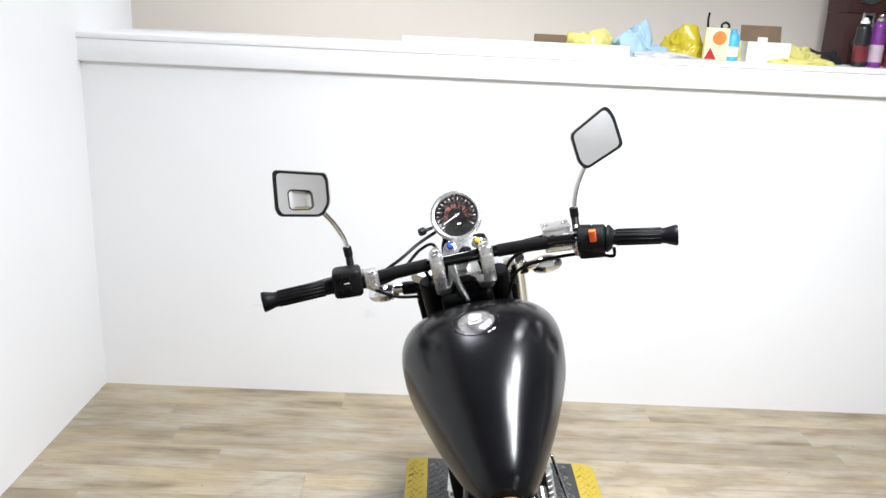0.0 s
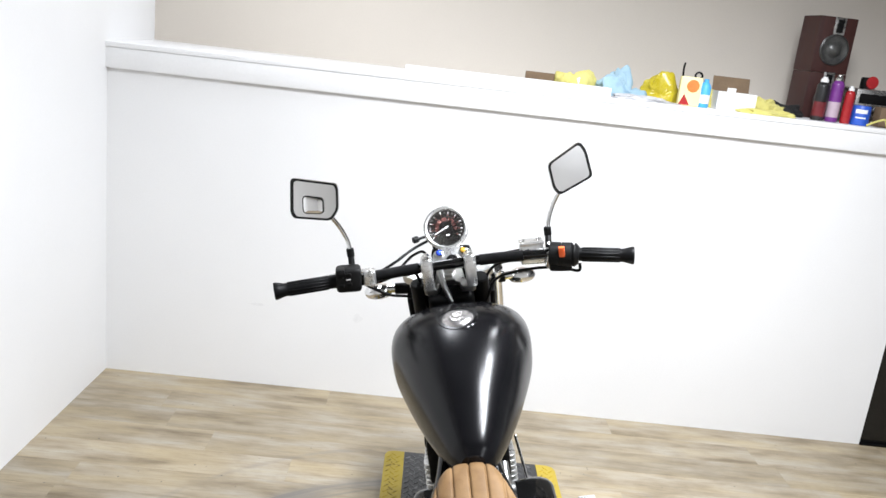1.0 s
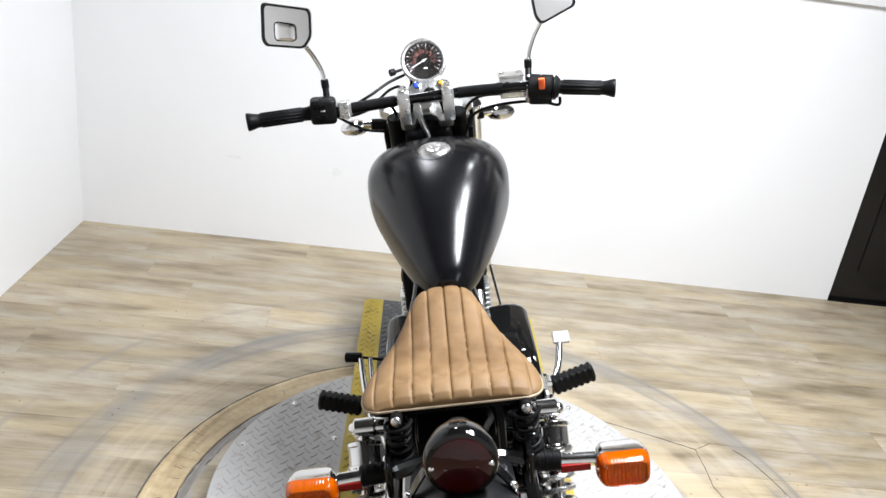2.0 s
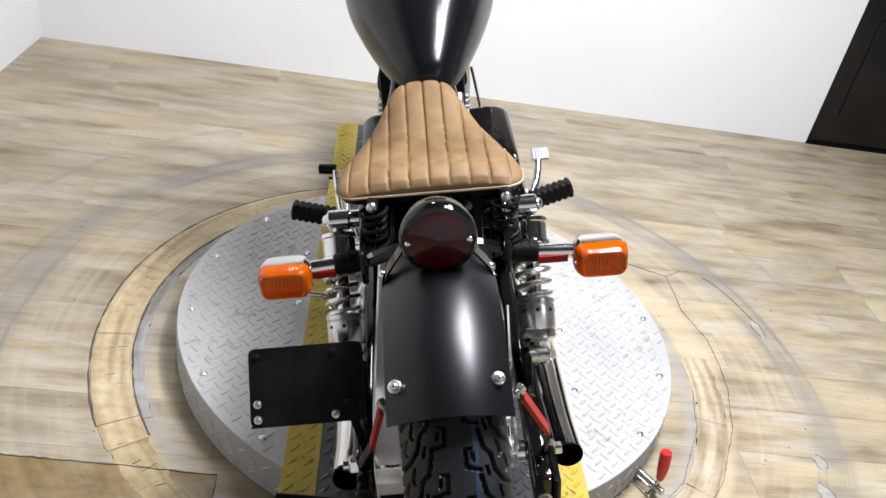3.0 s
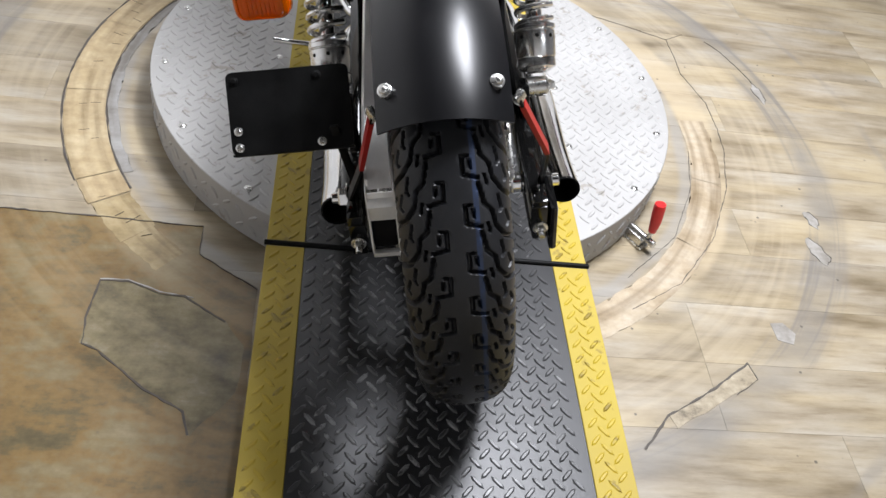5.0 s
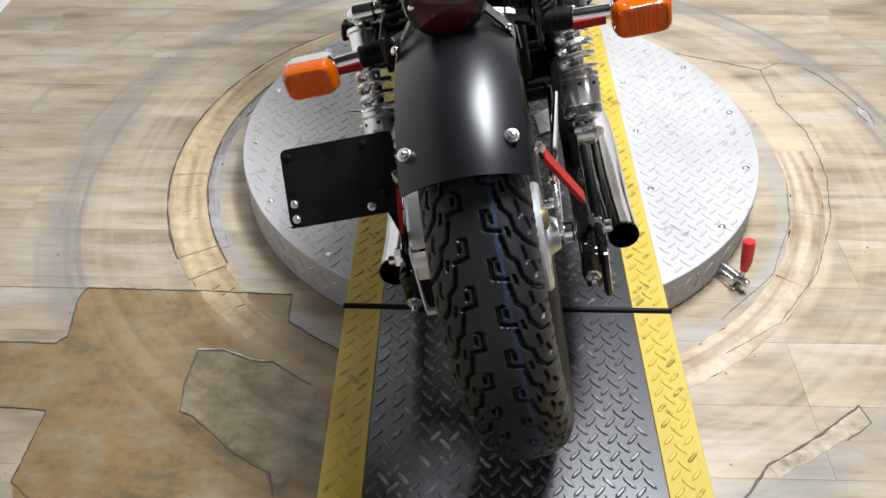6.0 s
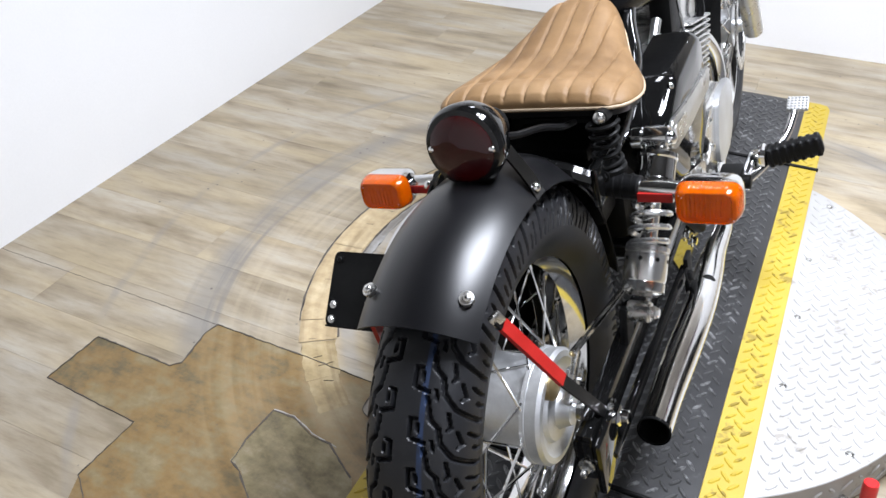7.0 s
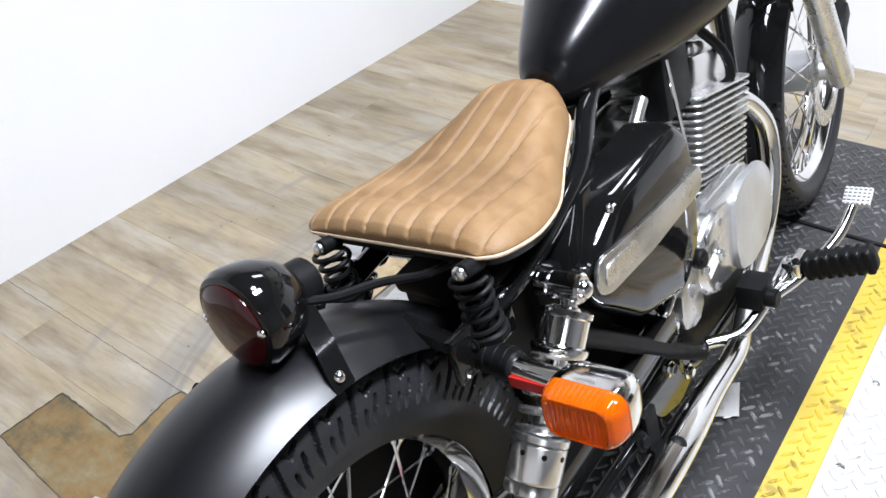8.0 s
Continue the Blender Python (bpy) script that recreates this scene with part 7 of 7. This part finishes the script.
crack([(-1.60, 0.135), (-1.2, 0.134), (-0.872, 0.132)], 0.002, 0.0008, "thin plank seam", 34)
BLOB = [(-0.600, -0.032), (-0.551, -0.030), (-0.492, -0.056), (-0.447, -0.058), (-0.366, -0.110), (-0.33, -0.16), (-0.33, -0.26), (-0.396, -0.343), (-0.411, -0.299), (-0.479, -0.262), (-0.569, -0.188), (-0.600, -0.172), (-0.602, -0.120)]
flat_patch("scraped_patch", BLOB, GREYPATCH, 0.0014, "grey scraped spot on the floor", 0.003, 6)
crack([(-0.366, -0.110), (-0.447, -0.058), (-0.492, -0.056), (-0.551, -0.030), (-0.600, -0.032), (-0.604, -0.120), (-0.598, -0.174), (-0.569, -0.187), (-0.479, -0.260), (-0.411, -0.299), (-0.396, -0.343)], 0.0085, 0.0024, "ragged dark edge of a scraped spot", 35)
crack([(-0.600, -0.030), (-0.551, -0.027), (-0.492, -0.050), (-0.43, -0.060)], 0.006, 0.0020, "pale chipped edge of a scraped spot", 36, WHITECHIP)
flat_patch("worn_gouge", [(0.648, -0.134), (0.655, -0.172), (0.56, -0.232), (0.462, -0.287), (0.447, -0.264), (0.55, -0.205)], GOUGE, 0.0008, "scraped gouge in the floor", 0.004, 7)
crack([(0.648, -0.134), (0.55, -0.203), (0.447, -0.264), (0.385, -0.335)], 0.009, 0.0014, "dark edge of a gouge", 37)
crack([(0.648, -0.134), (0.657, -0.172), (0.60, -0.21)], 0.004, 0.0014, "dark edge of a gouge", 38)
flat_patch("worn_spot", [(0.735, -0.03), (0.765, -0.025), (0.785, -0.05), (0.765, -0.078), (0.735, -0.07)], PALECHIP, 0.0008, "small round scraped spot on the floor", 0.003, 8)
crack([(0.50, 1.15), (0.651, 1.094), (0.772, 1.044), (0.775, 0.95), (0.773, 0.868), (0.812, 0.741), (0.812, 0.63), (0.803, 0.538), (0.764, 0.387), (0.679, 0.213), (0.56, 0.067), (0.432, -0.015)], 0.0042, 0.0012, "long thin crack in the floor", 39)
crack([(0.772, 1.044), (0.835, 1.085)], 0.003, 0.0012, "short crack in the floor", 40)
crack([(0.70, 0.52), (0.667, 0.377), (0.581, 0.204), (0.441, 0.073)], 0.0035, 0.0010, "thin curved crack in the floor", 41)
crack([(0.90, 1.06), (0.932, 1.02), (0.972, 0.929), (0.99, 0.867)], 0.005, 0.0012, "short crack in the floor", 42)


def chipped_spot(x0, y0, x1, y1, w, seed):
    """A small scraped spot with a ragged dark edge, from end to end."""
    a, b = Vector((x0, y0)), Vector((x1, y1))
    t = (b - a).normalized()
    n = Vector((-t.y, t.x))
    rnd = random.Random(seed)
    o, half = [], (b - a).length / 2
    for k in range(16):
        s = 2 * math.pi * k / 16
        d = rnd.uniform(0.65, 1.1)
        o.append(tuple(a.lerp(b, 0.5) + t * half * d * math.cos(s) + n * w * d * math.sin(s)))
    flat_patch("worn_spot", o, PALECHIP, 0.0008, "small chipped spot on the floor", 0.002, seed)
    crack(o[:9], 0.0032, 0.0014, "ragged edge of a chipped spot", seed + 1)
    crack(o[11:15], 0.0024, 0.0014, "ragged edge of a chipped spot", seed + 2)


chipped_spot(0.988, 0.87, 1.0, 0.765, 0.014, 50)
chipped_spot(0.955, 0.335, 0.964, 0.275, 0.016, 54)
chipped_spot(0.927, 0.240, 0.942, 0.150, 0.022, 58)


def ring_strip(name, r0, r1, a0, a1, material, z, label, wob=0.004, seed=1):
    """A worn arc of floor round the turntable."""
    rnd = random.Random(seed)
    bm = bmesh.new()
    steps = max(8, int(abs(a1 - a0) / 2.0))
    last = None
    for i in range(steps + 1):
        s = radians(a0 + (a1 - a0) * i / steps)
        p = [(MID[0] + (r + rnd.uniform(-wob, wob)) * math.cos(s), MID[1] + (r + rnd.uniform(-wob, wob)) * math.sin(s), zz) for r, zz in ((r0, 0.0001), (r0, z), (r1, z), (r1, 0.0001))]
        now = [bm.verts.new(q) for q in p]
        if last:
            for k in range(3):
                bm.faces.new((last[k], last[k + 1], now[k + 1], now[k]))
        last = now
    return part(name, bm, material, FLOOR, label)


ring_strip("ring_seam", 0.799, 0.8022, 112, 208, SEAM, 0.0019, "dark circular seam in the floor", 0.002, 11)
ring_strip("ring_seam", 0.707, 0.7098, 118, 213, SEAM, 0.0019, "dark circular seam in the floor", 0.002, 12)
for k, (a, b) in enumerate(((112, 141), (141, 165), (165, 186), (186, 208))):
    ring_strip("ring_piece", 0.712, 0.797, a + 0.07, b - 0.07, RINGWOOD, 0.0022, "light worn wood ring piece", 0.0012, 20 + k)


ring_strip("ring_piece", 0.712, 0.797, 208.07, 213.5, RINGWOOD, 0.0022, "light worn wood ring piece", 0.0012, 30)


ring_strip("ring_dust", 0.686, 0.7065, 126, 209, RINGDUST, 0.0016, "grey dusty band inside the worn ring", 0.004, 31)


ring_strip("ring_piece", 0.716, 0.792, 213.6, 222.5, BARERING, 0.0013, "bare brown ring piece", 0.003, 32)
ring_strip("ring_piece", 0.720, 0.786, 222.6, 230.0, BARERING, 0.0012, "bare brown ring piece", 0.004, 33)


PALERING = worn_floor("pale_ring_wood", [(0.32, (0.26, 0.195, 0.115)), (0.48, (0.39, 0.318, 0.222)), (0.66, (0.47, 0.412, 0.325))], 0.0, 1.0)
for k, (a, b) in enumerate(((-70, -34), (-34, -15), (-15, 4))):
    ring_strip("ring_piece", 0.707, 0.778, a + 0.07, b - 0.07, PALERING, 0.0009, "pale worn wood ring piece", 0.004, 40 + k)


def ring_nicks():
    """Short dark nicks across the worn ring."""
    rnd = random.Random(61)
    for k in range(16):
        a = radians(rnd.uniform(128, 228))
        r = rnd.uniform(0.72, 0.76)
        b = a + rnd.uniform(-0.012, 0.012)
        ends = [(MID[0] + q * math.cos(w), MID[1] + q * math.sin(w)) for q, w in ((r, a), (r + rnd.uniform(0.012, 0.034), b))]
        crack(ends, 0.0024, 0.0028, "short dark nick in the worn ring", 70 + k)


ring_nicks()


def floor_planks():
    """Vinyl planks, laid along the north wall with staggered ends; whole ones share one mesh, those at the walls are cut."""
    length, width, gap = 1.22, 0.152, 0.0005

    def plank_mesh(a, b):
        return box(b - a - gap, width - gap, 0.004, Matrix.Translation(((a + b) / 2, width / 2, -0.002)))

    rnd = random.Random(21)
    whole, y = None, 2.295 - width
    while y > -2.60:
        x, west = -1.60 - rnd.uniform(0, length), left_x(y) - 0.03
        while x < 3.2:
            a, b = max(x, west), min(x + length, 3.205)
            if b - a > 0.03:
                if b - a < length - 0.001:
                    ob = part("plank", plank_mesh(a, b), VINYL, FLOOR)
                    ob.location = (0, y, 0)
                else:
                    if whole is None:
                        ob = part("plank", plank_mesh(0, length), VINYL, FLOOR)
                        whole = ob.data
                    else:
                        ob = new("plank", whole)
                        ob.parent = FLOOR
                    ob.location = (x, y, 0)
            x += length
        y -= width


floor_planks()
